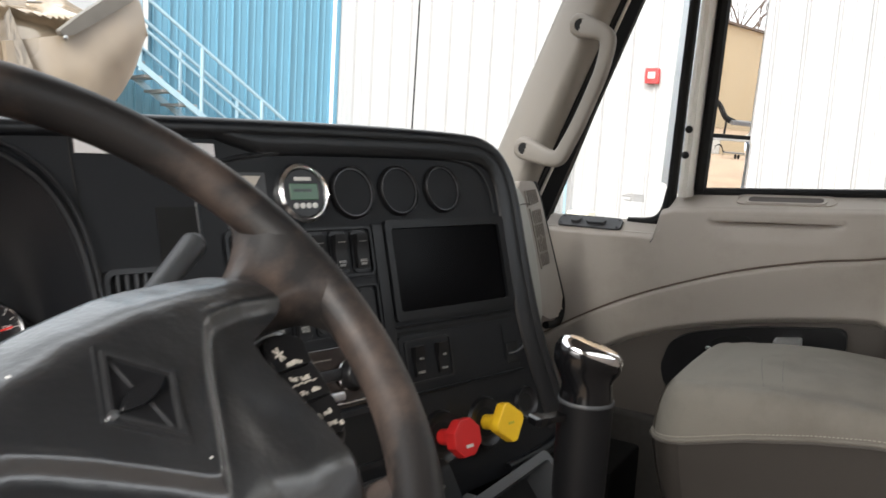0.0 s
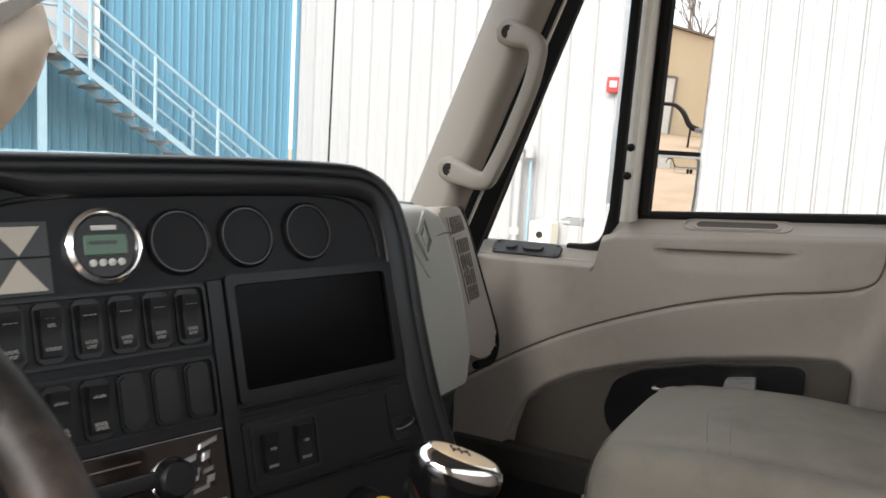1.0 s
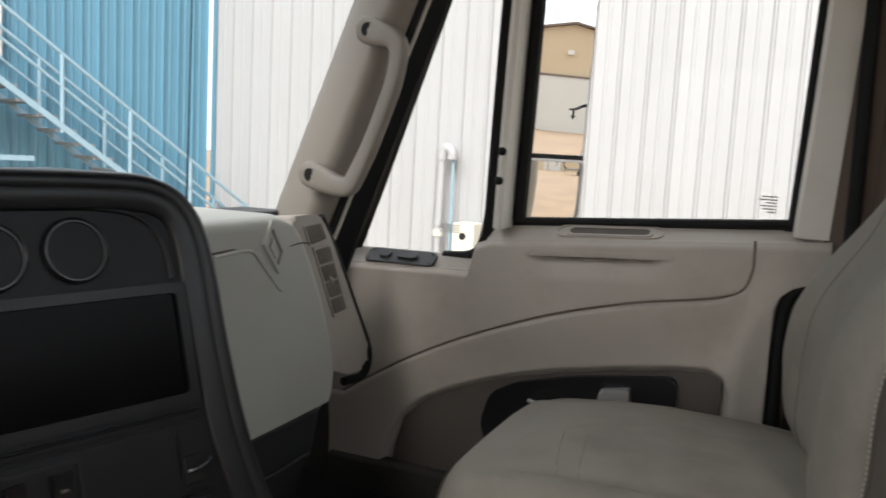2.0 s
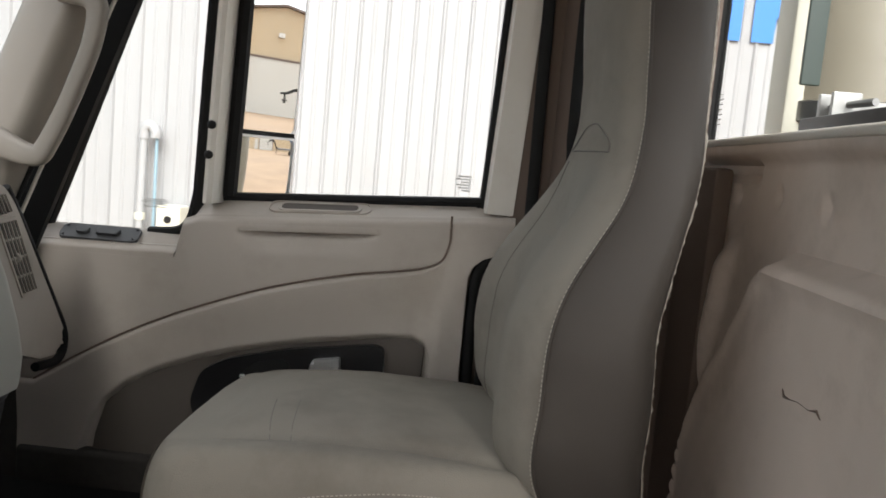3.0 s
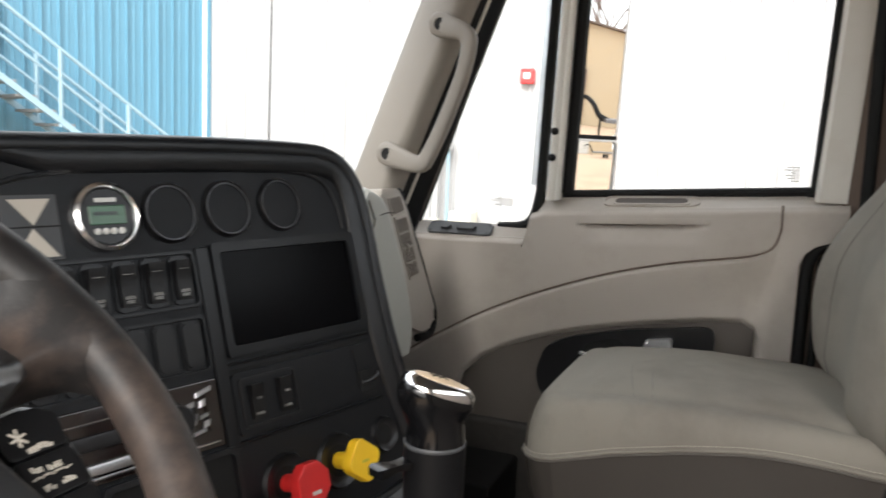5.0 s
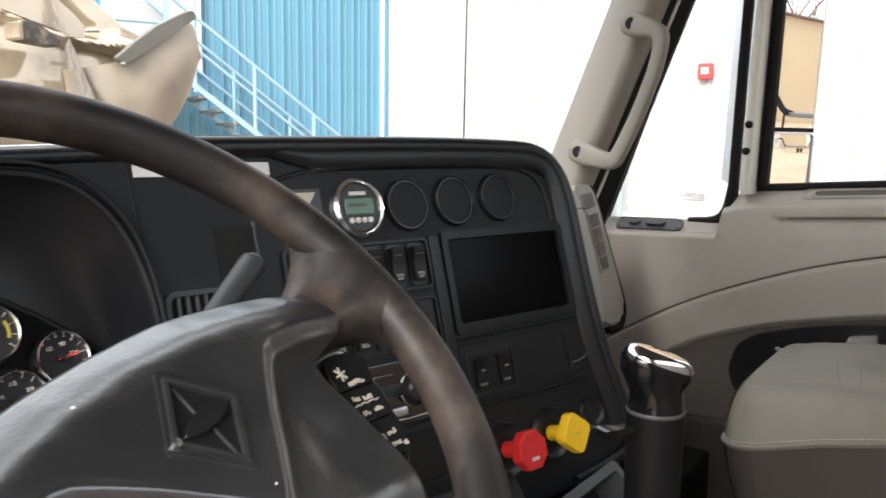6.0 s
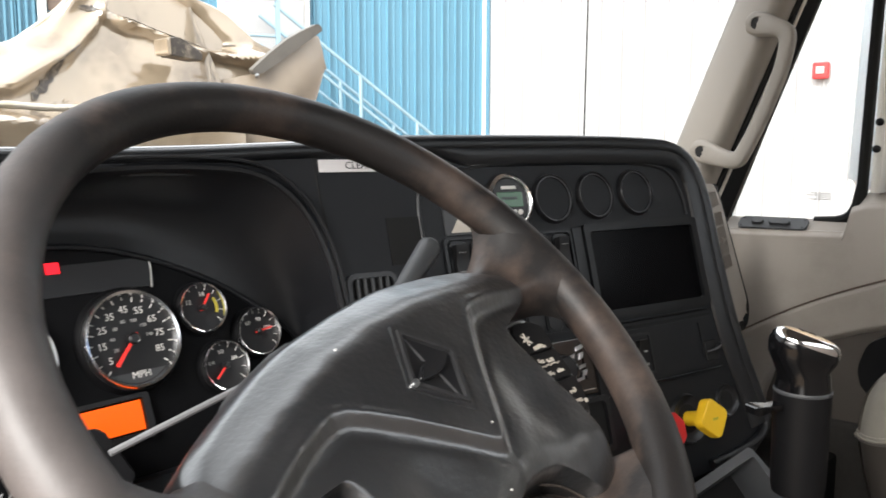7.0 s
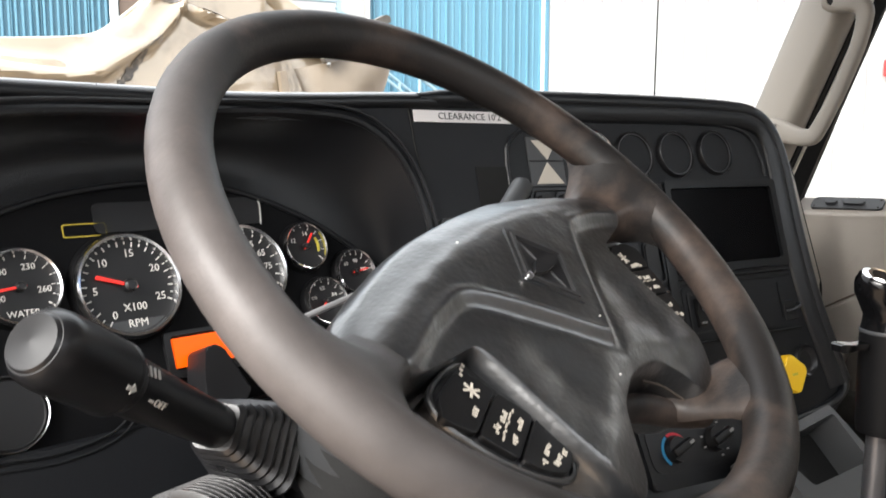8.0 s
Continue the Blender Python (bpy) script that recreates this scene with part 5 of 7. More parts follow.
gauge((0.140, -0.013), 0.0262, "small chrome ringed pressure gauge", 12, 215, -35, 8, ring_items(["60", "90", "120"], 130, 10, 0.52), 0.0050)
gauge((0.093, -0.040), 0.0262, "small chrome ringed fuel gauge", 10, 215, -35, 222, ring_items(["1/4", "1/2", "3/4"], 160, 25, 0.55), 0.0046)
gauge((-0.201, 0.010), 0.033, "chrome ringed water temperature gauge", 14, 215, -35, 186, ring_items(["140", "200", "230", "260"], 205, -10, 0.58) + [("WATER", 0, -0.66)], 0.0062)
m = at(CLUSTER, -0.225, -0.089)
cap = part("gauge_blank", lathe([(0.0, 0.004), (0.0265, 0.004), (0.0275, 0.0055), (0.0285, 0.004), (0.0290, 0.0)], 48, m), M_DIAL, dash, "round black blank below the cluster")
part("blank_ring", lathe([(0.0285, 0.0), (0.0290, 0.0075), (0.0300, 0.0080), (0.0308, 0.005), (0.0312, 0.0)], 48, m, cap=False), M_RINGS, cap, "thin chrome ring")
for lift, r in ((0.0, 0.0016), (0.007, 0.0011)):
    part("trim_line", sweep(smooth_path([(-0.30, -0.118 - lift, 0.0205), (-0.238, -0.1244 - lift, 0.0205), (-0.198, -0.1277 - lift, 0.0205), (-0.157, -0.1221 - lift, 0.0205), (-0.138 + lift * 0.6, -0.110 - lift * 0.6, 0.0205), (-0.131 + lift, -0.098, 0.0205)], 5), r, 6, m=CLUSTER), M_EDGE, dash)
# amber band on the voltage gauge
band = [(0.019 * math.cos(radians(a)), 0.019 * math.sin(radians(a))) for a in range(-20, 31, 10)] + [(0.0165 * math.cos(radians(a)), 0.0165 * math.sin(radians(a))) for a in range(30, -21, -10)]
part("yellow_band", prism(band, 0.0052, 0.0065, at(CLUSTER, 0.082, 0.021)), M_YELLOW_BAND, dash)
# message windows
part("telltale_window", prism(rrect(-0.13, 0.052, 0.042, 0.080, 0.006), 0.0, 0.0010, CLUSTER), M_SMOOTH, dash, "dark telltale window")
part("window_edge", sweep(smooth_path([(0.022, 0.0835, 0.002), (0.036, 0.080, 0.002), (0.041, 0.072, 0.002), (0.038, 0.050, 0.002)], 4), 0.0009, 6, m=CLUSTER), M_PRINT_DIM, dash)
part("telltale", box(-0.057, -0.045, 0.073, 0.083, 0.0016, 0.0026, m=CLUSTER), M_REDLAMP, dash, "lit red telltale")
part("telltale", ring_frame(rrect(-0.158, 0.050, -0.120, 0.062, 0.002), rrect(-0.1572, 0.0508, -0.1208, 0.0612, 0.002), 0.0, 0.001, CLUSTER), M_YELLINE, dash, "dim yellow telltale outline")
part("message_display", prism([(-0.082, -0.079), (0.001, -0.079), (0.001, -0.052), (-0.082, -0.052)], 0.0, 0.004, CLUSTER), M_ORANGE, dash, "lit orange message display")
part("display_frame", ring_frame(rrect(-0.090, -0.088, 0.010, -0.046, 0.004), rrect(-0.084, -0.081, 0.003, -0.050, 0.003), 0.0, 0.005, CLUSTER), M_SMOOTH, dash)

# clearance label on the lip
LBL = at(DASH, -0.361, 0.0885, 0.0)
lab = part("label_tape", box(0.0, 0.141, 0.0, 0.0135, 0.0, 0.0012, m=at(LBL, 0, 0, 0.0)), M_LABEL, dash, "pale printed label tape")
lettering("lettering", "CLEARANCE 10'2\"", 0.0112, at(LBL, 0.075, 0.0066, 0.0014), M_SMOOTH, lab, 0.0002)
part("sticker", box(-0.290, -0.248, -0.016, 0.036, 0.0, 0.0015, m=DASH), M_RUBBER, dash, "matt black square cover")
# round-cornered vent beside the column
vent = part("vent", ring_frame(rrect(-0.350, -0.070, -0.290, -0.022, 0.010), rrect(-0.345, -0.065, -0.295, -0.027, 0.007), -0.002, 0.006, DASH), M_SMOOTH, dash, "small black air vent")
part("vent_back", box(-0.347, -0.293, -0.067, -0.025, 0.0, 0.001, m=DASH), M_RUBBER, vent)
for i in range(5):
    part("slat", box(-0.338 + i * 0.009, -0.3355 + i * 0.009, -0.065, -0.027, 0.001, 0.005, m=DASH), M_GREY, vent)

# auxiliary gauges
m = at(DASH, -0.1185, 0.0485)
dg = part("digital_gauge", lathe([(0.0262, 0.0), (0.0272, 0.008), (0.030, 0.011), (0.0335, 0.008), (0.0348, 0.0)], 56, m), M_RINGS, dash, "chrome ringed digital gauge with green screen")
part("face", lathe([(0, 0.006), (0.0268, 0.006), (0.0268, 0.001), (0, 0.001)], 48, m), M_SMOOTH, dg)
part("lcd", box(-0.019, 0.019, -0.008, 0.0105, 0.006, 0.0072, 0.001, 1, m=m), M_LCD, dg, "green display")
part("digits", box(-0.014, 0.010, 0.001, 0.0045, 0.0072, 0.0075, m=m), M_LCD_DARK, dg)
part("logo_bar", box(-0.011, 0.011, 0.014, 0.018, 0.006, 0.007, m=m), M_PRINT, dg)
for i in range(4):
    part("button", lathe([(0.0032, 0.006), (0.0032, 0.008), (0, 0.009)], 14, at(m, -0.0125 + i * 0.0083, -0.0145)), M_PRINT, dg)
for u, v, r in ((-0.047, 0.0495, 0.0305), (0.0265, 0.0515, 0.0305), (0.1025, 0.0535, 0.0305)):
    m = at(DASH, u, v)
    bg = part("gauge_blank", lathe([(0, 0.002), (r * 0.88, 0.002), (r * 0.9, 0.0035), (r * 0.93, 0.0035), (r * 0.94, 0.001)], 48, m), M_DASH, dash, "round black gauge blank")
    part("blank_ring", lathe([(r * 0.93, 0.0), (r * 0.945, 0.006), (r * 0.98, 0.0068), (r * 1.02, 0.005), (r * 1.05, 0.0)], 48, m), M_SMOOTH, bg)
    # paler metal ring added to draw the highlight round the blank
    part("glint_rim", lathe([(r * 0.900, 0.0020), (r * 0.908, 0.0048), (r * 0.925, 0.0048), (r * 0.935, 0.0030)], 48, m, cap=False), M_DARKMETAL, bg)
# hazard placards
hz = part("placard", box(-0.215, -0.164, 0.012, 0.072, 0.0, 0.002, m=DASH), M_GREY, dash, "dark placard with two cream triangles")
part("triangle", prism([(-0.208, 0.068), (-0.170, 0.068), (-0.188, 0.044)], 0.002, 0.003, DASH), M_ICON, hz)
part("triangle", prism([(-0.208, 0.0145), (-0.168, 0.0145), (-0.189, 0.041)], 0.002, 0.003, DASH), M_ICON, hz)
part("gap", box(-0.215, -0.164, 0.0418, 0.0432, 0.002, 0.0026, m=DASH), M_RUBBER, hz)


def rocker(u, v, w, h, legends):
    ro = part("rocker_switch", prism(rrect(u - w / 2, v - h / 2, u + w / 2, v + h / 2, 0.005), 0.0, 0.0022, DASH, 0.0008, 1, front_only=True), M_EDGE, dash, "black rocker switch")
    if legends is None:
        part("blank", prism(rrect(u - w * 0.42, v - h * 0.45, u + w * 0.42, v + h * 0.45, 0.005), 0.002, 0.0038, DASH, 0.001, 2, front_only=True), M_SWITCH, ro)
        return
    kw, kh = w * 0.34, h * 0.40
    prof = [(-kh, 0.0), (-kh, 0.004), (-kh * 0.5, 0.0055), (0, 0.0045), (kh * 0.5, 0.0075), (kh, 0.009), (kh, 0.0)]
    part("paddle", loft([[DASH @ Vector((u + s, v + y, 0.002 + z)) for y, z in prof] for s in (-kw, kw)]), M_SWITCH, ro)
    for (y, lw) in legends:
        if isinstance(lw, str):
            lettering("legend", lw, 0.0042, at(DASH, u, v + y, 0.0105 if y > 0 else 0.0078), M_PRINT_DIM, ro, 0.0002)
        else:
            ink = bmesh.new()
            for k in range(round(lw / 0.0021)):
                x, low = u - lw / 2 + k * 0.0021, 0.0078 if y < 0 else 0.0092
                box(x, x + 0.0008, v + y - 0.0014, v + y + 0.0014, low, low + 0.0005, m=DASH, bm=ink)
                box(x, x + 0.0016, v + y + (0.0006 if (k + round(u * 900)) % 2 else -0.0014), v + y + (0.0014 if (k + round(u * 900)) % 2 else -0.0006), low, low + 0.0006, m=DASH, bm=ink)
            part("legend", ink, M_PRINT_DIM, ro)


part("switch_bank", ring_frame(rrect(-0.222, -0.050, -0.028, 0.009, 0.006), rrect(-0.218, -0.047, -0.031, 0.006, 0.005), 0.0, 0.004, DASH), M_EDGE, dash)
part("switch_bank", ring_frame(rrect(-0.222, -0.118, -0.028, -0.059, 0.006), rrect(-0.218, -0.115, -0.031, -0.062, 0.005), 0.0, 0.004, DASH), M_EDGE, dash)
for i in range(6):
    rocker(-0.2025 + i * 0.0311, -0.0205, 0.0245, 0.050, [(-0.0115, 0.011), (-0.0155, 0.009), (0.012, 0.010)] if i != 1 else [(-0.013, 0.012), (0.006, 0.006), (0.013, 0.008)])
for i in range(6):
    rocker(-0.2025 + i * 0.0311, -0.0885, 0.0245, 0.050, [(-0.012, 0.011), (-0.0155, 0.010), (0.011, 0.010)] if i < 3 else None)
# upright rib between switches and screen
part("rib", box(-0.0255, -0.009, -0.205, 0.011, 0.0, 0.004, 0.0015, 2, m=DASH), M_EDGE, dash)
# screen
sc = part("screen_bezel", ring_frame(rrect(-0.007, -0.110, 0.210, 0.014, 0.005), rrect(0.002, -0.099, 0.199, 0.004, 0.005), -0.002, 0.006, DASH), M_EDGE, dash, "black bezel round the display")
part("screen", prism(rrect(0.001, -0.100, 0.200, 0.005, 0.005), -0.002, 0.0015, DASH), M_SCREEN, sc, "large black display, switched off")
# drawer below the screen
dr = part("drawer_front", prism(rrect(-0.008, -0.194, 0.206, -0.128, 0.004), 0.0, 0.003, DASH, 0.0015, 2, front_only=True), M_DASH, dash, "black drawer front with latch")
part("groove", box(-0.010, 0.208, -0.1255, -0.1225, 0.0, 0.0022, m=DASH), M_RUBBER, dash)
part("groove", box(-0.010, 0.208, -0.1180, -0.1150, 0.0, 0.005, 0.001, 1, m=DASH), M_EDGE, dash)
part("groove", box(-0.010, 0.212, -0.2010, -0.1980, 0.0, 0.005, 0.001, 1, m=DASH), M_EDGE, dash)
part("latch", sweep(smooth_path([(0.184, -0.175, 0.004), (0.192, -0.174, 0.010), (0.202, -0.170, 0.012), (0.207, -0.167, 0.008)], 4), 0.003, 8, m=DASH), M_SMOOTH, dr, "small black latch")
part("latch_plate", box(0.180, 0.204, -0.188, -0.160, 0.003, 0.005, 0.001, 1, m=DASH), M_RUBBER, dr)
part("rail", box(0.1760, 0.1772, -0.182, -0.134, 0.003, 0.0045, m=DASH), M_EDGE, dr)
part("frame", ring_frame(rrect(-0.001, -0.188, 0.078, -0.134, 0.004), rrect(0.002, -0.185, 0.075, -0.137, 0.003), 0.003, 0.0045, DASH), M_SMOOTH, dr)
for u in (0.019, 0.0585):
    rocker(u, -0.161, 0.0235, 0.046, [(0.0125, 0.013), (0.003, "ON"), (-0.0135, "SPARE")])
# brake valve cups
for u, v in ((0.043, -0.258), (0.124, -0.256), (0.208, -0.246)):
    m = at(DASH, u, v)
    r = 0.031 if u < 0.2 else 0.021
    cupv = part("valve_cup", lathe([(r * 0.55, 0.001), (r * 0.8, 0.002), (r * 0.92, 0.004), (r, 0.005), (r * 1.08, 0.0)], 40, m), M_SMOOTH, dash, "round black valve recess")
    part("cup_floor", lathe([(0, 0.0012), (r * 0.85, 0.0012), (r * 0.85, 0.0), (0, 0.0)], 32, m), M_RUBBER, cupv)
# open bin, radio and heater panel left of the rib
part("radio", box(-0.215, -0.028, -0.196, -0.126, 0.0, 0.004, 0.002, 2, m=DASH), M_BURL, dash, "dark burl radio surround")
part("radio_face", box(-0.205, -0.100, -0.186, -0.176, 0.004, 0.010, 0.002, 2, m=DASH), M_SILVER, dash, "silver radio face bar")
part("radio_slot", box(-0.205, -0.060, -0.164, -0.150, 0.004, 0.008, 0.002, 2, m=DASH), M_SMOOTH, dash)
part("knob", lathe([(0.017, 0.003), (0.0165, 0.016), (0.014, 0.019), (0, 0.019)], 28, at(DASH, -0.084, -0.160)), M_SMOOTH, dash, "black radio knob")
part("knob_ring", lathe([(0.0172, 0.0035), (0.0185, 0.006), (0.0198, 0.0035)], 28, at(DASH, -0.084, -0.160), cap=False), M_RINGS, dash, "chrome ring of the radio knob")
part("radio_trim", box(-0.208, -0.034, -0.1915, -0.1885, 0.004, 0.0062, 0.001, 1, m=DASH), M_RINGS, dash, "thin chrome radio trim")
part("radio_trim", box(-0.208, -0.110, -0.1405, -0.1385, 0.004, 0.0058, 0.0008, 1, m=DASH), M_RINGS, dash, "thin chrome radio trim")
part("radio_plate", prism(rrect(-0.046, -0.178, -0.032, -0.136, 0.003), 0.004, 0.0056, DASH, 0.0008, 1, front_only=True), M_BURL, dash, "red-brown burl radio plate")
# small silver slivers imitate reflections glinting on the radio, no keys
for u, v, w, h, q in ((-0.047, -0.137, 0.020, 0.0045, 14), (-0.066, -0.148, 0.013, 0.0050, 12), (-0.050, -0.148, 0.008, 0.0065, 14), (-0.063, -0.163, 0.009, 0.0100, 10), (-0.050, -0.161, 0.011, 0.0035, 12), (-0.048, -0.169, 0.008, 0.0060, 10), (-0.058, -0.176, 0.016, 0.0035, 8)):
    part("key", prism([(-w / 2 + h * 0.3, h / 2), (-w / 2 - h * 0.2, -h / 2), (w / 2 - h * 0.3, -h / 2), (w / 2 + h * 0.2, h / 2)][::-1], 0.004, 0.0072, at(DASH, u, v) @ Matrix.Rotation(radians(q), 4, "Z"), 0.0006, 1), M_SILVER, dash, "slanted silver sliver standing for a glint on the radio")
part("bin", prism(rrect(-0.16, -0.262, -0.022, -0.206, 0.006), 0.0, 0.0012, DASH), M_RUBBER, dash, "dark open storage slot")
part("bin_frame", ring_frame(rrect(-0.166, -0.268, -0.016, -0.200, 0.006), rrect(-0.160, -0.262, -0.022, -0.206, 0.006), 0.0, 0.006, DASH), M_DASH_TOP, dash)
HV = DASH @ Matrix.Translation((0.016, -0.283, 0)) @ Matrix.Rotation(radians(-12), 4, "X") @ Matrix.Diagonal((1.08, 1.06, 1.0, 1.0)) @ Matrix.Translation((0, 0.275, 0))
hv = part("heater_panel", prism(rounded([(-0.135, -0.350), (0.03, -0.356), (0.018, -0.274), (-0.135, -0.274)], 0.010), 0.004, 0.012, HV, 0.003, 2, front_only=True), M_DASH_TOP, dash, "black heater control panel")
part("heater_field", prism(rounded([(-0.128, -0.332), (0.0, -0.338), (0.008, -0.284), (-0.128, -0.280)], 0.014), 0.012, 0.0132, HV), M_SMOOTH, hv)
for u, v in ((-0.091, -0.311), (-0.027, -0.309)):
    kn = part("knob", lathe([(0.0150, 0.013), (0.0140, 0.022), (0.0, 0.022)], 24, at(HV, u, v)), M_SMOOTH, hv, "black heater knob")
    part("pointer", box(-0.014, 0.018, -0.0050, 0.0050, 0.020, 0.029, 0.0025, 2, m=at(HV, u, v) @ Matrix.Rotation(radians(18), 4, "Z")), M_SWITCH, kn)
    part("pointer_mark", box(0.011, 0.018, -0.0016, 0.0016, 0.0285, 0.0296, m=at(HV, u, v) @ Matrix.Rotation(radians(18), 4, "Z")), M_PRINT_DIM, kn)


def arc(c, r0, r1, a0, a1, mat, parent, name):
    k = 10
    pts = [(r1 * math.cos(radians(a0 + (a1 - a0) * i / k)), r1 * math.sin(radians(a0 + (a1 - a0) * i / k))) for i in range(k + 1)]
    pts += [(r0 * math.cos(radians(a1 + (a0 - a1) * i / k)), r0 * math.sin(radians(a1 + (a0 - a1) * i / k))) for i in range(k + 1)]
    part(name, prism(pts, 0.0132, 0.0142, at(HV, *c)), mat, parent)


arc((-0.091, -0.311), 0.0165, 0.0195, 230, 120, M_BLUEARC, hv, "blue_arc")
arc((-0.091, -0.311), 0.0165, 0.0195, 112, 0, M_REDARC, hv, "red_arc")
for i in range(9):
    a = radians(200 - 35 * i)
    part("mark", box(-0.0022, 0.0012, -0.0011, 0.0011, 0.0132, 0.0142, m=at(HV, -0.027 + 0.020 * math.cos(a), -0.309 + 0.020 * math.sin(a))), M_PRINT_DIM, hv)

# brake valve knobs
yk = thing("brake_valve_knob", DASH @ Vector((0.124, -0.256, 0)), "yellow diamond parking brake knob pulled out", "valve knob", "brake valve knobs")
K1 = at(DASH, 0.124, -0.256)
part("stem", lathe([(0.010, 0.0), (0.010, 0.020), (0.0125, 0.024), (0.012, 0.034)], 20, K1), M_YELLOW, yk)
part("head", prism(rounded([(0.0255, 0.004), (0.004, 0.0255), (-0.004, 0.0255), (-0.0255, 0.004), (-0.0255, -0.004), (-0.004, -0.0255), (0.004, -0.0255), (0.0255, -0.004)], 0.003, 2), 0.030, 0.046, K1 @ Matrix.Rotation(radians(8), 4, "Z"), 0.003, 2), M_YELLOW, yk)
part("print", box(-0.006, 0.004, -0.002, 0.001, 0.0461, 0.0467, m=K1), M_YELLOW_BAND, yk)
rk = thing("brake_valve_knob", DASH @ Vector((0.043, -0.258, 0)), "red octagonal trailer supply knob pulled out", "valve knob", "brake valve knobs")
K2 = at(DASH, 0.043, -0.258)
part("stem", lathe([(0.010, 0.0), (0.010, 0.020), (0.0125, 0.024), (0.012, 0.034)], 20, K2), M_REDK, rk)
part("head", prism([(0.0245 * math.cos(radians(22.5 + 45 * i)), 0.0245 * math.sin(radians(22.5 + 45 * i))) for i in range(8)], 0.030, 0.047, K2, 0.003, 2), M_REDK, rk)
part("print", box(-0.006, 0.006, -0.012, -0.008, 0.0471, 0.0477, m=K2), M_PRINT, rk)

# ---- passenger side of the dash ----
pod = thing("passenger_dash_panel", (1.3, 0.62, 1.6), "pale grey dash end panel with moulded diamond badge", "dash panel")


def pod_ring(z, k):
    y = 0.575 + 0.10 * (z - 1.65)
    xr = along([(1.56, 1.415), (1.62, 1.470), (1.67, 1.486), (1.75, 1.470), (1.85, 1.435), (1.92, 1.395), (1.945, 1.37), (1.962, 1.30)], z)
    r = 0.03
    ring = [Vector((0.90, y + 0.03, z)), Vector((1.05, y + 0.004, z)), Vector((1.20, y - 0.002, z)), Vector((1.30, y - 0.002, z))]
    ring += [Vector((xr - r + r * math.sin(radians(a)), y + r - r * math.cos(radians(a)), z)) for a in (0, 22, 45, 67, 90)]
    ring += [Vector((xr, 0.80, z)), Vector((0.90, 0.80, z))]
    return ring


prow = [(z, 0) for z in (1.610, 1.622, 1.64, 1.66, 1.72, 1.80, 1.88, 1.92, 1.94, 1.952)]
rings = [pod_ring(z, k) for z, k in prow]
top = [Vector((p.x - 0.01 if p.x > 1.2 else p.x, p.y + 0.012, 1.961)) for p in rings[-1]]
bot = [Vector((p.x, p.y + 0.010, 1.606)) for p in rings[0]]
part("shell", loft([bot] + rings + [top]), M_POD, pod, smooth=60)
PODM = frame_matrix((1.282, 0.602, 1.911), (1, 0.0, 0), (0, 0.10, 1))
em = part("badge", ring_frame([(0.0, 0.044), (-0.026, 0.006), (0.012, -0.046), (0.036, -0.012)], [(0.001, 0.031), (-0.016, 0.005), (0.011, -0.033), (0.026, -0.011)], 0.002, 0.008, PODM), M_POD, pod, "moulded diamond badge")
part("badge_core", prism([(0.003, 0.014), (-0.006, 0.0), (0.009, -0.022), (0.016, -0.008)], 0.001, 0.006, PODM), M_POD, em)
part("crease", sweep(smooth_path([(-0.145, -0.004, 0.002), (-0.09, -0.001, 0.002), (-0.052, -0.004, 0.002), (-0.03, -0.024, 0.002), (0.012, -0.068, 0.002), (0.024, -0.076, 0.002)], 5), 0.0034, 8, m=PODM), M_POD, pod)
part("crease", sweep(smooth_path([(-0.145, 0.001, 0.0005), (-0.09, 0.004, 0.0005), (-0.049, 0.001, 0.0005), (-0.026, -0.020, 0.0005), (0.016, -0.064, 0.0005), (0.026, -0.071, 0.0005)], 5), 0.0022, 8, m=PODM), M_INSERT, pod, "dark line of the moulded crease")
part("crease", sweep(smooth_path([(0.055, -0.004, 0.001), (0.09, -0.001, 0.001), (0.12, -0.003, 0.001)], 5), 0.0013, 6, m=PODM), M_INSERT, pod)
part("top_shelf", box(0.88, 1.60, 0.79, 0.90, 1.80, 1.945, 0.01), M_DASH, pod)
# side vent column next to the door
sv = thing("side_vent_panel", (1.53, 0.62, 1.65), "taupe dash end with slotted air vents", "vent panel")
SV = frame_matrix((1.46, 0.606, 1.80), (1, 0.05, 0), (-0.02, 0.10, 1))
svo = rounded([(-0.09, 0.157), (0.003, 0.157), (0.040, 0.121), (0.081, 0.05), (0.151, -0.07), (0.192, -0.146), (0.166, -0.174), (0.087, -0.168), (-0.10, -0.1)], [0.01, 0.02, 0.03, 0.1, 0.1, 0.03, 0.03, 0.01, 0.01])
part("body", prism(svo, -0.20, 0.0, SV, 0.012, 3, front_only=True), M_TAUPE, sv, smooth=60)
part("shadow_gap", sweep(smooth_path([(0.030, 0.150, -0.012), (0.052, 0.120, -0.012), (0.095, 0.05, -0.012), (0.166, -0.07, -0.012), (0.206, -0.148, -0.012), (0.176, -0.190, -0.012), (0.09, -0.184, -0.012)], 5), 0.009, 8, m=SV), M_RUBBER, sv)


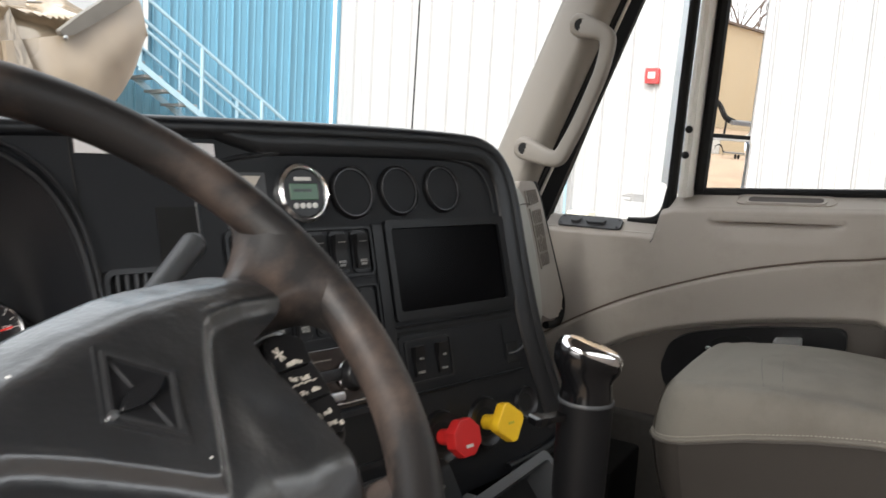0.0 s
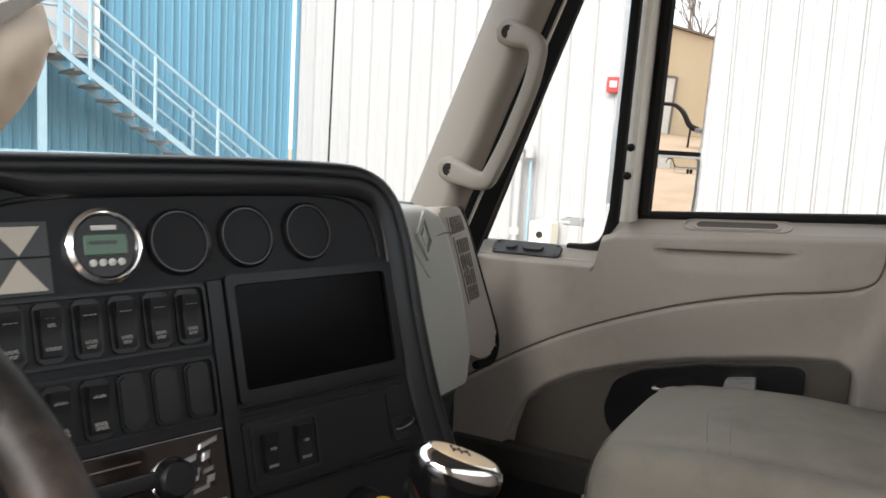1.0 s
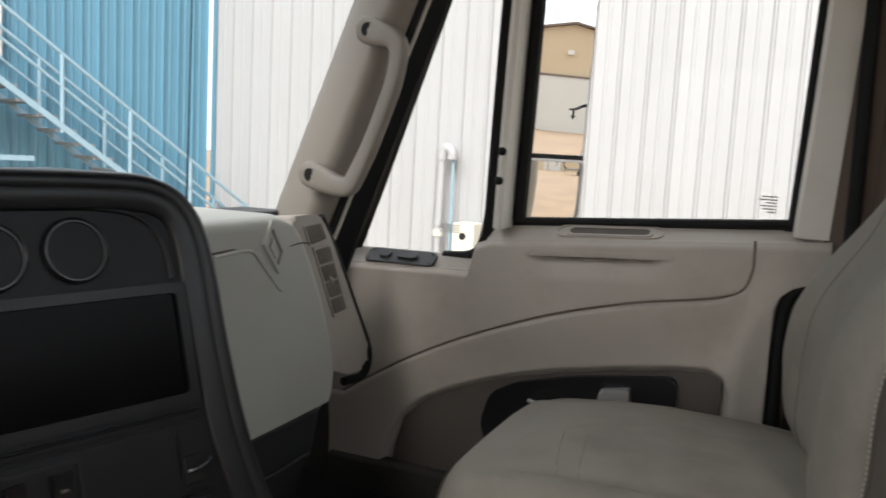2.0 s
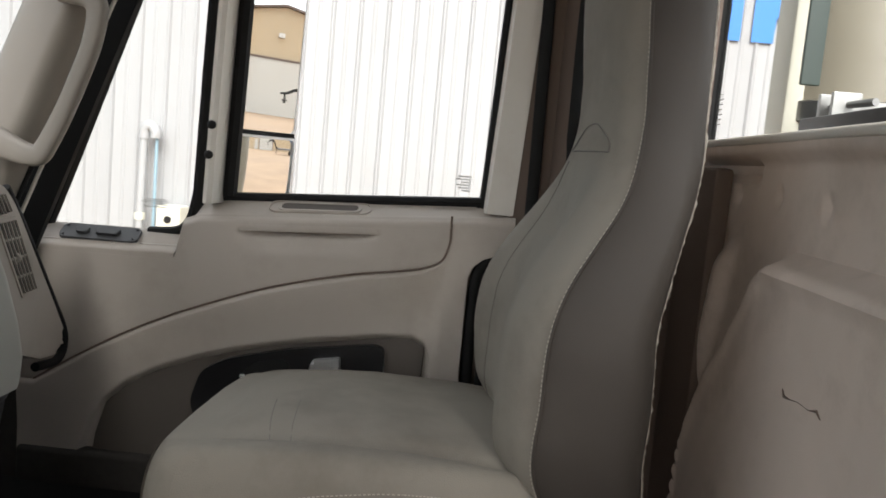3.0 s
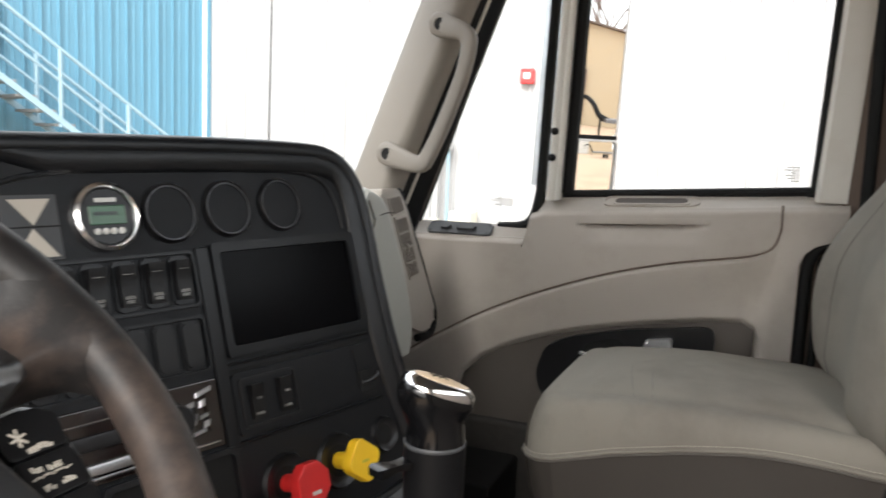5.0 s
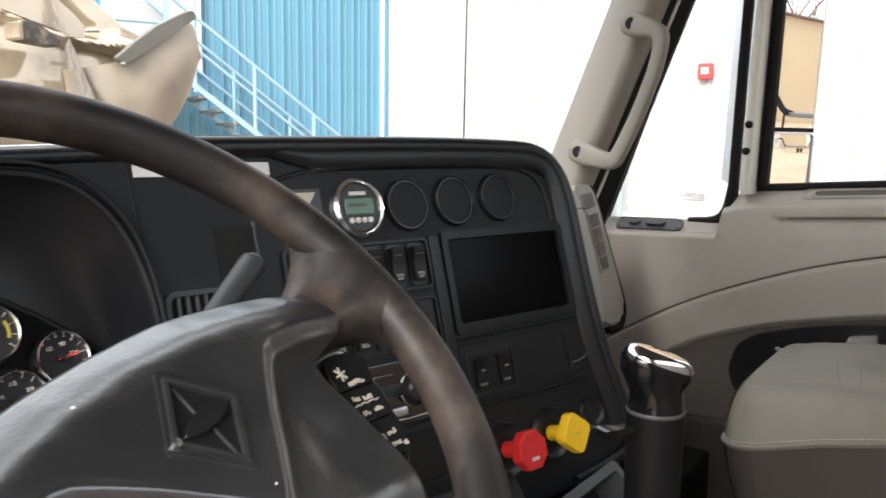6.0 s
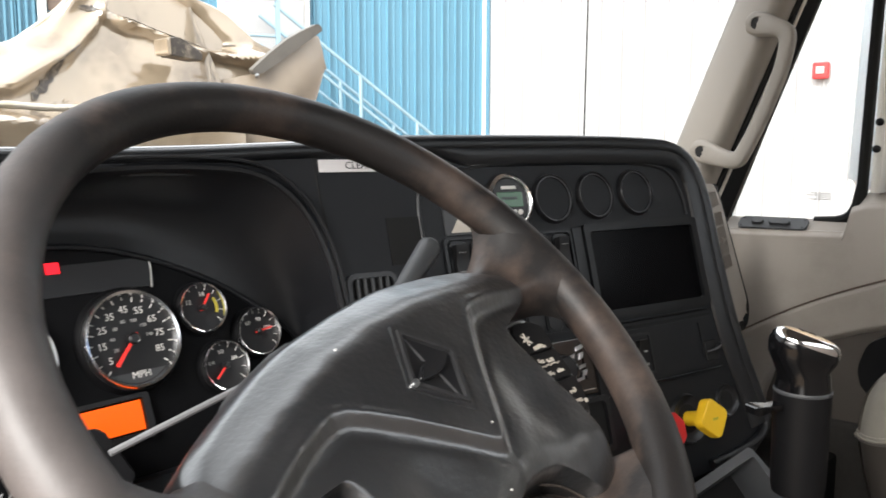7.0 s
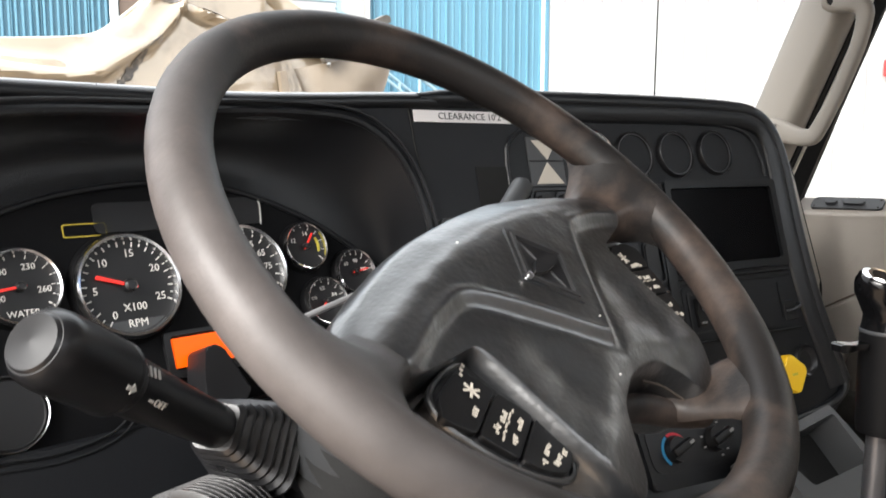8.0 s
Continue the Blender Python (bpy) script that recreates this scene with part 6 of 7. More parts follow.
def vent_grille(tl, tr, br, bl, rows, cols):
    """Slotted grille in a slanted four-sided field."""
    def q(s, t):
        a = [p + (r - p) * s for p, r in zip(tl, tr)]
        b = [p + (r - p) * s for p, r in zip(bl, br)]
        return (b[0] + (a[0] - b[0]) * t, b[1] + (a[1] - b[1]) * t)
    def cell(s0, s1, t0, t1):
        return [q(s0, t0), q(s1, t0), q(s1, t1), q(s0, t1)]
    g1 = part("grille", ring_frame(rounded(cell(-0.06, 1.06, -0.03, 1.03), 0.004), rounded(cell(0.03, 0.97, 0.02, 0.98), 0.003), -0.004, 0.003, SV), M_TAUPE, sv)
    part("grille_back", prism(cell(0, 1, 0, 1), -0.003, 0.0006, SV), M_RUBBER, g1)
    for i in range(1, rows):
        t = i / rows
        part("slat", prism(cell(0.02, 0.98, t - 0.06 / rows, t + 0.06 / rows), 0.0004, 0.0024, SV), M_TAUPE, g1)
    for k in range(1, cols):
        q0 = k / cols
        part("slat", prism(cell(q0 - 0.10 / cols, q0 + 0.10 / cols, 0.01, 0.99), 0.0004, 0.0036, SV), M_TAUPE, g1)


vent_grille((-0.054, 0.137), (0.006, 0.140), (0.026, 0.108), (-0.037, 0.101), 1, 6)
vent_grille((-0.024, 0.093), (0.034, 0.096), (0.091, -0.039), (0.038, -0.041), 4, 5)
part("thumb_wheel", lathe([(0.0, -0.004), (0.009, -0.003), (0.0105, 0.0), (0.009, 0.003), (0.0, 0.004)], 20, at(SV, 0.030, 0.026, -0.001) @ Matrix.Rotation(radians(90), 4, "Y")), M_TAUPE, sv, "ribbed vent thumb wheel")
# knee panel below
knee = thing("knee_panel", (1.2, 0.65, 1.3), "dark grey knee panel below the passenger dash", "dash panel")
part("shell", loft([[Vector((0.86, y0 + 0.02, z)), Vector((1.30, y0, z)), Vector((xr - 0.04, y0 + 0.004, z)), Vector((xr, y0 + 0.04, z)), Vector((xr, 0.9, z)), Vector((0.86, 0.9, z))] for z, y0, xr in ((1.25, 0.70, 1.50), (1.40, 0.655, 1.51), (1.50, 0.615, 1.50), (1.58, 0.598, 1.495), (1.605, 0.605, 1.49))]), M_GREY, knee, smooth=50)
part("edge_lip", sweep(smooth_path([(0.88, 0.616, 1.590), (1.10, 0.604, 1.590), (1.30, 0.597, 1.590), (1.44, 0.600, 1.590), (1.488, 0.640, 1.588), (1.488, 0.75, 1.588)], 5), 0.006, 8), M_GREY, knee)
part("crease", sweep(smooth_path([(0.88, 0.634, 1.498), (1.30, 0.612, 1.498), (1.45, 0.615, 1.498)], 5), 0.003, 8), M_GREY, knee)
solo("trim", box(1.50, 1.735, 0.40, 0.98, FLOOR_Z, 1.32, 0.01), M_RUBBER, "dark carpeted foot well side", "trim", kind="structure")

# ---- gear shifter ----
sh = thing("gear_shifter", (0.534, 0.140, 1.25), "black gear lever with chrome topped knob", "gear lever")
SX, SY = 0.535, 0.139
part("lever", sweep([(SX - 0.0, SY + 0.01, 1.25), (SX, SY + 0.004, 1.70)], 0.011, 12), M_DARKMETAL, sh)
part("grip", lathe([(0.0, 1.690), (0.0245, 1.692), (0.0258, 1.70), (0.0268, 1.78), (0.0268, 1.794), (0.0, 1.794)], 36, Matrix.Translation((SX, SY, 0))), M_GRIP, sh)
part("collar", lathe([(0.0266, 1.7935), (0.0273, 1.7945), (0.0273, 1.7965), (0.0266, 1.7975)], 36, Matrix.Translation((SX, SY, 0))), M_GREY, sh)
KN = frame_matrix((SX - 0.001, SY + 0.001, 1.836), (0.62, -0.70, -0.33), (0.75, 0.66, 0.0)) @ Matrix.Diagonal((0.86, 0.88, 1.0, 1.0))
neck_u = math.atan2(-0.70, 0.62)


def knob_ring(rx, ry, z, n=36):
    return [KN @ Vector((rx * math.cos(2 * math.pi * i / n), ry * math.sin(2 * math.pi * i / n), z)) for i in range(n)]


def neck_ring(r, z, n=36):
    return [Vector((SX + r * math.cos(neck_u + 2 * math.pi * i / n), SY + r * math.sin(neck_u + 2 * math.pi * i / n), z)) for i in range(n)]


def between(a, b, k):
    return [p.lerp(q, k) for p, q in zip(a, b)]


n0, n1 = neck_ring(0.0264, 1.7965), neck_ring(0.0244, 1.811)
k0 = knob_ring(0.0365, 0.0262, -0.012)
part("knob", loft([n0, neck_ring(0.0252, 1.803), n1, between(n1, k0, 0.5), k0, knob_ring(0.0405, 0.0285, -0.003), knob_ring(0.0412, 0.0290, 0.002), knob_ring(0.0395, 0.0275, 0.006)]), M_GLOSS, sh, "gloss black knob body", smooth=60)
part("knob_ring", loft([knob_ring(0.0398, 0.0278, 0.0045), knob_ring(0.0402, 0.0282, 0.0075), knob_ring(0.0375, 0.0258, 0.0120), knob_ring(0.0320, 0.0205, 0.0150), knob_ring(0.0290, 0.0175, 0.0150)]), M_CHROME, sh, "chrome knob cap ring", smooth=60)
part("inlay", loft([knob_ring(0.0295, 0.0180, 0.013), knob_ring(0.0295, 0.0180, 0.0155), knob_ring(0.020, 0.012, 0.0168), knob_ring(0.006, 0.004, 0.0172)]), M_WOOD, sh, "cream shift pattern inlay", smooth=60)
sd = bmesh.new()
for a, b, c, d in ((-0.008, -0.0066, -0.006, 0.006), (-0.0007, 0.0007, -0.006, 0.006), (0.0066, 0.008, -0.006, 0.006), (-0.008, 0.008, -0.0007, 0.0007)):
    box(a, b, c, d, 0.0160, 0.0178, m=at(KN, -0.004, 0.0), bm=sd)
part("shift_pattern", sd, M_RUBBER, sh, "dark shift pattern lines")
SP = frame_matrix((SX - 0.026, SY + 0.014, 1.783), (-0.9, 0.43, 0.02), (-0.43, -0.9, 0.0))
part("splitter", loft([[SP @ Vector((x, y * w, z * w)) for y, z in ((-0.006, -0.004), (0.006, -0.004), (0.007, 0.003), (-0.007, 0.003))] for x, w in ((0.0, 1.0), (0.012, 0.8), (0.022, 1.1), (0.032, 1.3), (0.036, 0.9))]), M_GLOSS, sh, "small black side lever")
part("boot", lathe([(0.07, 1.25), (0.055, 1.30), (0.06, 1.32), (0.042, 1.38), (0.046, 1.40), (0.03, 1.47), (0.018, 1.50)], 24, Matrix.Translation((SX, SY + 0.008, 0))), M_RUBBER, sh, "black rubber boot")

# engine cover box and tray by the lever
tun = thing("floor_console", (0.6, 0.3, FLOOR_Z), "dark grey floor console with an open tray", "console")
part("cover", box(0.34, 0.86, -0.05, 0.62, FLOOR_Z, 1.25, 0.03, 3), M_RUBBER, tun)
part("pedestal", box(0.50, 0.80, 0.20, 0.50, 1.24, 1.535, 0.012, 3), M_GREY, tun)
TR = frame_matrix((0.766, 0.266, 1.626), (1, 0.0, 0.0), (0.06, 0.76, 0.65))
part("tray", ring_frame(rounded([(-0.205, 0.016), (-0.205, -0.110), (0.004, -0.110), (0.014, 0.012)], 0.010), rounded([(-0.185, 0.004), (-0.170, -0.056), (-0.016, -0.070), (0.003, 0.000)], 0.008), -0.050, 0.002, TR), M_GREY, tun, "grey rim of the open tray")
part("tray_floor", prism(rounded([(-0.20, 0.010), (-0.20, -0.10), (0.0, -0.10), (0.008, 0.006)], 0.008)[::-1], -0.052, -0.044, TR), M_RUBBER, tun)

# ---- steering column and stalks ----
col = thing("steering_column", WHEEL @ Vector((0, 0, -0.25)), "black steering column shroud with rubber bellows", "steering column")
part("shroud", loft([[WHEEL @ Matrix.Rotation(radians(-15), 4, "Z") @ Vector((rx * math.cos(a) , ry * math.sin(a) - 0.01, w)) for a in (2 * math.pi * i / 28 for i in range(28))] for w, rx, ry in ((-0.035, 0.045, 0.045), (-0.06, 0.075, 0.060), (-0.10, 0.082, 0.066), (-0.16, 0.075, 0.062), (-0.30, 0.06, 0.055))]), M_GREY, col)
bel = bmesh.new()
prof = []
for i in range(13):
    w = -0.15 - i * 0.0105
    prof.append((0.075 if i % 2 else 0.062, w))
lathe(prof, 36, WHEEL @ Matrix.Translation((-0.005, -0.03, 0)), bel)
part("bellows", bel, M_RUBBER, col, "ribbed black rubber bellows")
part("shroud_lug", prism(rounded([(-0.0923, -0.1236), (-0.0624, -0.1305), (-0.0452, -0.1135), (-0.0674, -0.0681), (-0.078, -0.0672), (-0.0829, -0.0695), (-0.0887, -0.0929)], 0.006, 3), 0.01, 0.045, at(CLUSTER, 0.010, 0.0), 0.002, 2, front_only=True), M_SMOOTH, col, "black lug of the column shroud")
part("trim_edge", sweep([(-0.05, 0.372, 1.842), (0.04, 0.358, 1.868), (0.15, 0.338, 1.897)], 0.0024, 8), M_SILVERGREY, col, "pale edge of the column shroud")

ts = thing("turn_signal_stalk", (-0.05, 0.32, 1.80), "black multi-function stalk with round end", "control stalk")
A, B = Vector((-0.205, 0.306, 1.878)), Vector((-0.050, 0.383, 1.772))
d = (B - A).normalized()
SM = frame_matrix(A, d.cross(Vector((0, 0, 1))).normalized(), d.cross(d.cross(Vector((0, 0, 1)))).normalized() * -1)
zs = SM.to_3x3() @ Vector((0, 0, 1))
if zs.dot(d) < 0:
    SM = SM @ Matrix.Rotation(math.pi, 4, "X")
part("knob", lathe([(0.0, -0.004), (0.0165, -0.003), (0.0200, 0.002), (0.0212, 0.010), (0.0212, 0.056), (0.0175, 0.066)], 32, SM), M_SMOOTH, ts)
# square accordion boot at the foot of the stalk
boot = []
for k in range(8):
    for w, f in ((0.168 + 0.0085 * k, 0.86), (0.1705 + 0.0085 * k, 1.0), (0.1730 + 0.0085 * k, 1.0), (0.1755 + 0.0085 * k, 0.86)):
        h = (0.018 + 0.0022 * k) * f
        boot.append([SM @ Vector((x, y, w)) for x, y in rrect(-h, -h, h, h, h * 0.45, 4)])
part("bellows", loft(boot), M_BELLOWS, ts, "ribbed black rubber boot", smooth=30)
part("end_ring", lathe([(0.0212, 0.054), (0.0216, 0.055), (0.0216, 0.0565), (0.0212, 0.0575)], 32, SM), M_SMOOTH, ts)
part("end_cap", lathe([(0.0, -0.0060), (0.0145, -0.0050), (0.0168, -0.002)], 28, SM), M_SMOOTH, ts, "dark grey end cap")
part("arm", lathe([(0.0178, 0.062), (0.0172, 0.08), (0.0160, 0.11), (0.0150, 0.15), (0.0145, 0.21)], 24, SM), M_SMOOTH, ts)
ACC = frame_matrix((-0.084, 0.372, 1.690), (0.10, 0.16, 0.98), (-0.50, 0.85, -0.09))
acc = []
for k in range(9):
    for w, r in ((0.0065 * k, 0.046), (0.0065 * k + 0.0016, 0.0535), (0.0065 * k + 0.0034, 0.0535), (0.0065 * k + 0.0050, 0.046)):
        acc.append([ACC @ Vector((r * 1.15 * math.cos(q), r * math.sin(q), w - 0.025)) for q in (2 * math.pi * i / 36 for i in range(36))])
for w, r in ((0.0300, 0.041), (0.0050, 0.038), (0.0, 0.010)):
    acc.append([ACC @ Vector((r * 1.15 * math.cos(q), r * math.sin(q), w)) for q in (2 * math.pi * i / 36 for i in range(36))])
part("bellows", loft(acc), M_BELLOWS, ts, "ribbed black rubber gaiter", smooth=30)
view = Vector((0.40, 0.88, -0.25))


def on_stalk(along_d, turn, r):
    """A frame on the arm's skin: x along the arm, z outwards; turn in degrees about the arm."""
    out = -(view - d * view.dot(d)).normalized()
    out = Matrix.Rotation(radians(turn), 3, d) @ out
    return frame_matrix(A + d * along_d + out * r, d, out.cross(d))


lettering("lettering", "OFF", 0.0062, on_stalk(0.083, 6, 0.0174), M_PRINT, ts)
part("icon", box(-0.011, -0.007, -0.0008, 0.0008, 0, 0.0006, m=on_stalk(0.083, 6, 0.0174)), M_PRINT, ts)
for k in range(4):
    part("icon", box(-0.0010, 0.0010, -0.0036 + 0.0006 * k, 0.0036, 0, 0.0007, m=on_stalk(0.062 + 0.0042 * k, -42, 0.0178)), M_PRINT, ts, "white printed icon")
part("icon", prism([(-0.004, -0.0012), (-0.004, 0.0012), (0.0, 0.0012), (0.0, 0.003), (0.004, 0.0), (0.0, -0.003), (0.0, -0.0012)], 0, 0.0007, on_stalk(0.050, 0, 0.0213)), M_PRINT, ts, "white printed arrow")

lv = thing("trailer_brake_lever", (0.23, 0.385, 1.905), "short grey lever behind the steering wheel", "control lever")
part("handle", sweep([(0.13, 0.345, 1.855), (0.229, 0.387, 1.907), (0.286, 0.408, 1.937)], [0.008, 0.0095, 0.0115], 16), M_GREY, lv)
part("end_cap", sweep([(0.284, 0.407, 1.936), (0.290, 0.410, 1.939)], [0.0118, 0.0085], 16), M_GREY, lv)

# ---- steering wheel ----
sw = thing("steering_wheel", WHEEL.translation, "worn brown-black four-spoke steering wheel, slightly turned", "steering wheel")
R, r = 0.212, 0.0172
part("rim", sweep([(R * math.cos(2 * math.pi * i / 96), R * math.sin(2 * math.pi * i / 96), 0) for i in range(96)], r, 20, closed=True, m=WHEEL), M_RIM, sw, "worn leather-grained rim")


def spoke(p0, p1, w0, w1, d0, d1, label="", deep=0.018, bend=2.9, tilt=0.0):
    """A spoke from the hub p0 to the rim p1, with widths and depths that grow where it meets the rim; tilt leans its hub end forwards."""
    a, b = Vector((*p0, 0)), Vector((*p1, 0))
    t = (b - a).normalized()
    n = Vector((-t.y, t.x, 0))
    rings = []
    for k in range(11):
        s = k / 10
        c = a.lerp(b, s)
        flare = s ** bend
        w = w0 + (w1 - w0) * flare
        h = d0 + (d1 - d0) * s
        z = -deep * (1 - step(0.25, 1.0, s))
        lean = -tilt * n.y * (1 - step(0.35, 1.0, s))
        rings.append([WHEEL @ (c + (n + Vector((0, 0, lean))) * (w * abs(math.cos(q)) ** 0.7 * (1 if math.cos(q) > 0 else -1)) + Vector((0, 0, z + h * abs(math.sin(q)) ** 0.55 * (1 if math.sin(q) > 0 else -1)))) for q in (2 * math.pi * i / 16 for i in range(16))])
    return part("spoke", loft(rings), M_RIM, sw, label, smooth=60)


HUBC = at(WHEEL, 0.008, 0.0)
for sx in (1, -1):
    spoke((0.008 + 0.070 * sx, -0.140), (0.208 * math.cos(radians(-64)) * sx, 0.208 * math.sin(radians(-64))), 0.020, 0.044, 0.012, 0.0135, deep=0.050, bend=2.0)
# hub cover: a domed plate with a raised shield on top, a wide chin between the button pads and two lower arms
half = [(0.0, 0.0435), (0.06, 0.0415), (0.10, 0.0335), (0.135, 0.0235), (0.158, 0.012), (0.166, -0.010), (0.161, -0.033), (0.140, -0.0385), (0.118, -0.0405), (0.1085, -0.047), (0.1055, -0.065), (0.1045, -0.090), (0.103, -0.120), (0.099, -0.146), (0.091, -0.164), (0.079, -0.170), (0.066, -0.166), (0.052, -0.147), (0.034, -0.130), (0.0, -0.122)]
full = half + [(-x, y) for x, y in half[-2:0:-1]]
hubpts = [(p.x, p.y) for p in smooth_path([(x, y, 0) for x, y in full], 9, closed=True)]
VEE = [(0.0, -0.0925), (0.006, -0.088), (0.022, -0.071), (0.047, -0.045), (0.066, -0.028), (0.077, -0.0195), (0.086, -0.0165), (0.096, -0.017), (0.118, -0.0205), (0.146, -0.029), (0.17, -0.036)]
CROWN = [(0.0, 0.0155), (0.05, 0.0125), (0.10, 0.003), (0.14, -0.007), (0.168, -0.018)]
CHIN = [(0.0, -0.106), (0.03, -0.110), (0.06, -0.124), (0.10, -0.140)]


def hub_z(x, y, k):
    """Height of the hub cover: shield, chin, the fall to the column and rolled edges."""
    ax = abs(x)
    z = -0.0025 - 0.10 * x * x
    v = y - along(VEE, ax)
    z -= 0.0052 * step(0.0040, -0.0075, v) - 0.0007 * math.exp(-((v - 0.005) / 0.0034) ** 2)
    z -= 0.0007 * math.exp(-((v + 0.012) / 0.005) ** 2)
    e = y - along(CROWN, ax)
    z -= 0.5 * (e + math.sqrt(e * e + 0.00007)) * 0.86
    e = along(CHIN, ax) - y
    z -= 0.5 * (e + math.sqrt(e * e + 0.00004)) * 0.40
    # hollow between the shield and the pads, then the rounded edge
    z -= 0.004 * math.exp(-(((ax - 0.062) / 0.020) ** 2 + ((y + 0.085) / 0.030) ** 2))
    z -= (0.010 - 0.006 * step(0.12, 0.15, ax) * step(-0.05, -0.035, y)) * max(0.0, (k - 0.93) / 0.07) ** 2.6
    return z + 0.0004 * noise.noise(Vector((x * 60, y * 60, 2.1)))


def hub_ring(k):
    return [HUBC @ Vector((x * k, -0.055 + (y + 0.055) * k, hub_z(x * k, -0.055 + (y + 0.055) * k, k))) for x, y in hubpts]


def hub_wall(q, z):
    return [HUBC @ Vector((x * q, -0.055 + (y + 0.055) * q, z + hub_z(x, y, 1.0))) for x, y in hubpts]


def upper_spoke(sx):
    """A broad spoke that carries the hub's surface on to the rim, flaring where it meets it."""
    def f(u, t):
        top, low = 0.0150 - 0.006 * math.sin(u * 3.1) + 0.028 * u ** 3, -0.0375 - 0.042 * u ** 2.6
        y, e = low + (top - low) * t, abs(2 * t - 1)
        ax = 0.140 + (math.sqrt(R * R - y * y) - 0.008 * sx - 0.002 - 0.140) * u
        m = step(0.15, 1.0, u)
        z = (hub_z(sx * ax, y, 0.5) - 0.0012) * (1 - m) + (0.0168 - 0.004 * e ** 2) * m - 0.011 * max(0.0, (e - 0.62) / 0.38) ** 2.2
        return HUBC @ Vector((sx * ax, y, z))
    down = HUBC.to_3x3() @ Vector((0, 0, -0.018))
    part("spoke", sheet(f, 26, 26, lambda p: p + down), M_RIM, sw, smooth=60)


upper_spoke(1)
upper_spoke(-1)
rings = [hub_wall(0.90, -0.050), hub_wall(0.975, -0.042), hub_wall(1.0, -0.030), hub_wall(1.003, -0.012), hub_wall(1.0, -0.003)]
rings += [hub_ring(k) for k in [1.0 - 0.0085 * q for q in range(118)]]
part("hub_cover", loft(rings), M_HUB, sw, "grained black hub cover", smooth=70)
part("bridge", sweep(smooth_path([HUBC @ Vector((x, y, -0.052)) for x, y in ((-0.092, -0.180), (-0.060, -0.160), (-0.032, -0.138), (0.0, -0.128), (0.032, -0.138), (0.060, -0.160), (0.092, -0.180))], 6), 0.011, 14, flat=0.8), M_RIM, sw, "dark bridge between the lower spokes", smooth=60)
# worn brown line on the lower arm's edge
part("worn_edge", sweep(smooth_path([HUBC @ Vector((x, y, hub_z(x, y, 1.0) - 0.0055)) for x, y in ((0.028, -0.1275), (0.045, -0.1400), (0.058, -0.1560), (0.068, -0.1672))], 5), 0.0009, 6), M_SCUFF, sw, "worn brown edge of the lower arm")
for fx, fy, fr in ((-0.0437, 0.0147, 0.0010), (0.0040, -0.0785, 0.0007), (-0.020, -0.112, 0.0008)):
    part("paint_fleck", lathe([(0.0, -0.001), (fr, -0.001), (fr, 0.0003), (0.0, 0.0005)], 8, at(HUBC, fx, fy, hub_z(fx, fy, 0.5))), M_PRINT, sw, "tiny white paint fleck")
EB = at(WHEEL, 0.009, -0.0300, -0.0026)
eb = part("emblem", ring_frame([(0, 0.0315), (-0.0262, 0), (0, -0.0315), (0.0262, 0)], [(0, 0.0275), (-0.0228, 0), (0, -0.0275), (0.0228, 0)], -0.002, 0.0030, EB), M_EMBLEM, sw, "worn black and silver diamond emblem")
part("emblem_rim", ring_frame([(0, 0.0362), (-0.0300, 0), (0, -0.0362), (0.0300, 0)], [(0, 0.0316), (-0.0263, 0), (0, -0.0316), (0.0263, 0)], -0.003, 0.0012, EB), M_HUB, eb)
part("emblem_floor", prism([(0, 0.0280), (-0.0232, 0), (0, -0.0280), (0.0232, 0)], -0.003, 0.0002, EB), M_SMOOTH, eb)
# a slanted bar across with a thin line to the top and the bottom corner
for q in (1, -1):
    part("emblem_bar", sweep([EB @ Vector((0.0008 * q, 0.0240 * q, 0.0006)), EB @ Vector((-0.0006 * q, 0.0060 * q, 0.0006))], 0.0009, 6), M_EMBLEM, eb)
part("emblem_core", prism(rounded([(-0.0205, -0.0016), (-0.006, -0.0052), (0.008, -0.0046), (0.0205, 0.0016), (0.006, 0.0052), (-0.008, 0.0046)], 0.003), 0.0, 0.0034, EB, 0.0018, 2, front_only=True), M_SMOOTH, eb)
part("worn_tip", lathe([(0.0024, 0.0), (0.0024, 0.0036), (0, 0.0042)], 10, at(EB, -0.0242, -0.0006)), M_SILVER, eb, "worn bright corner")


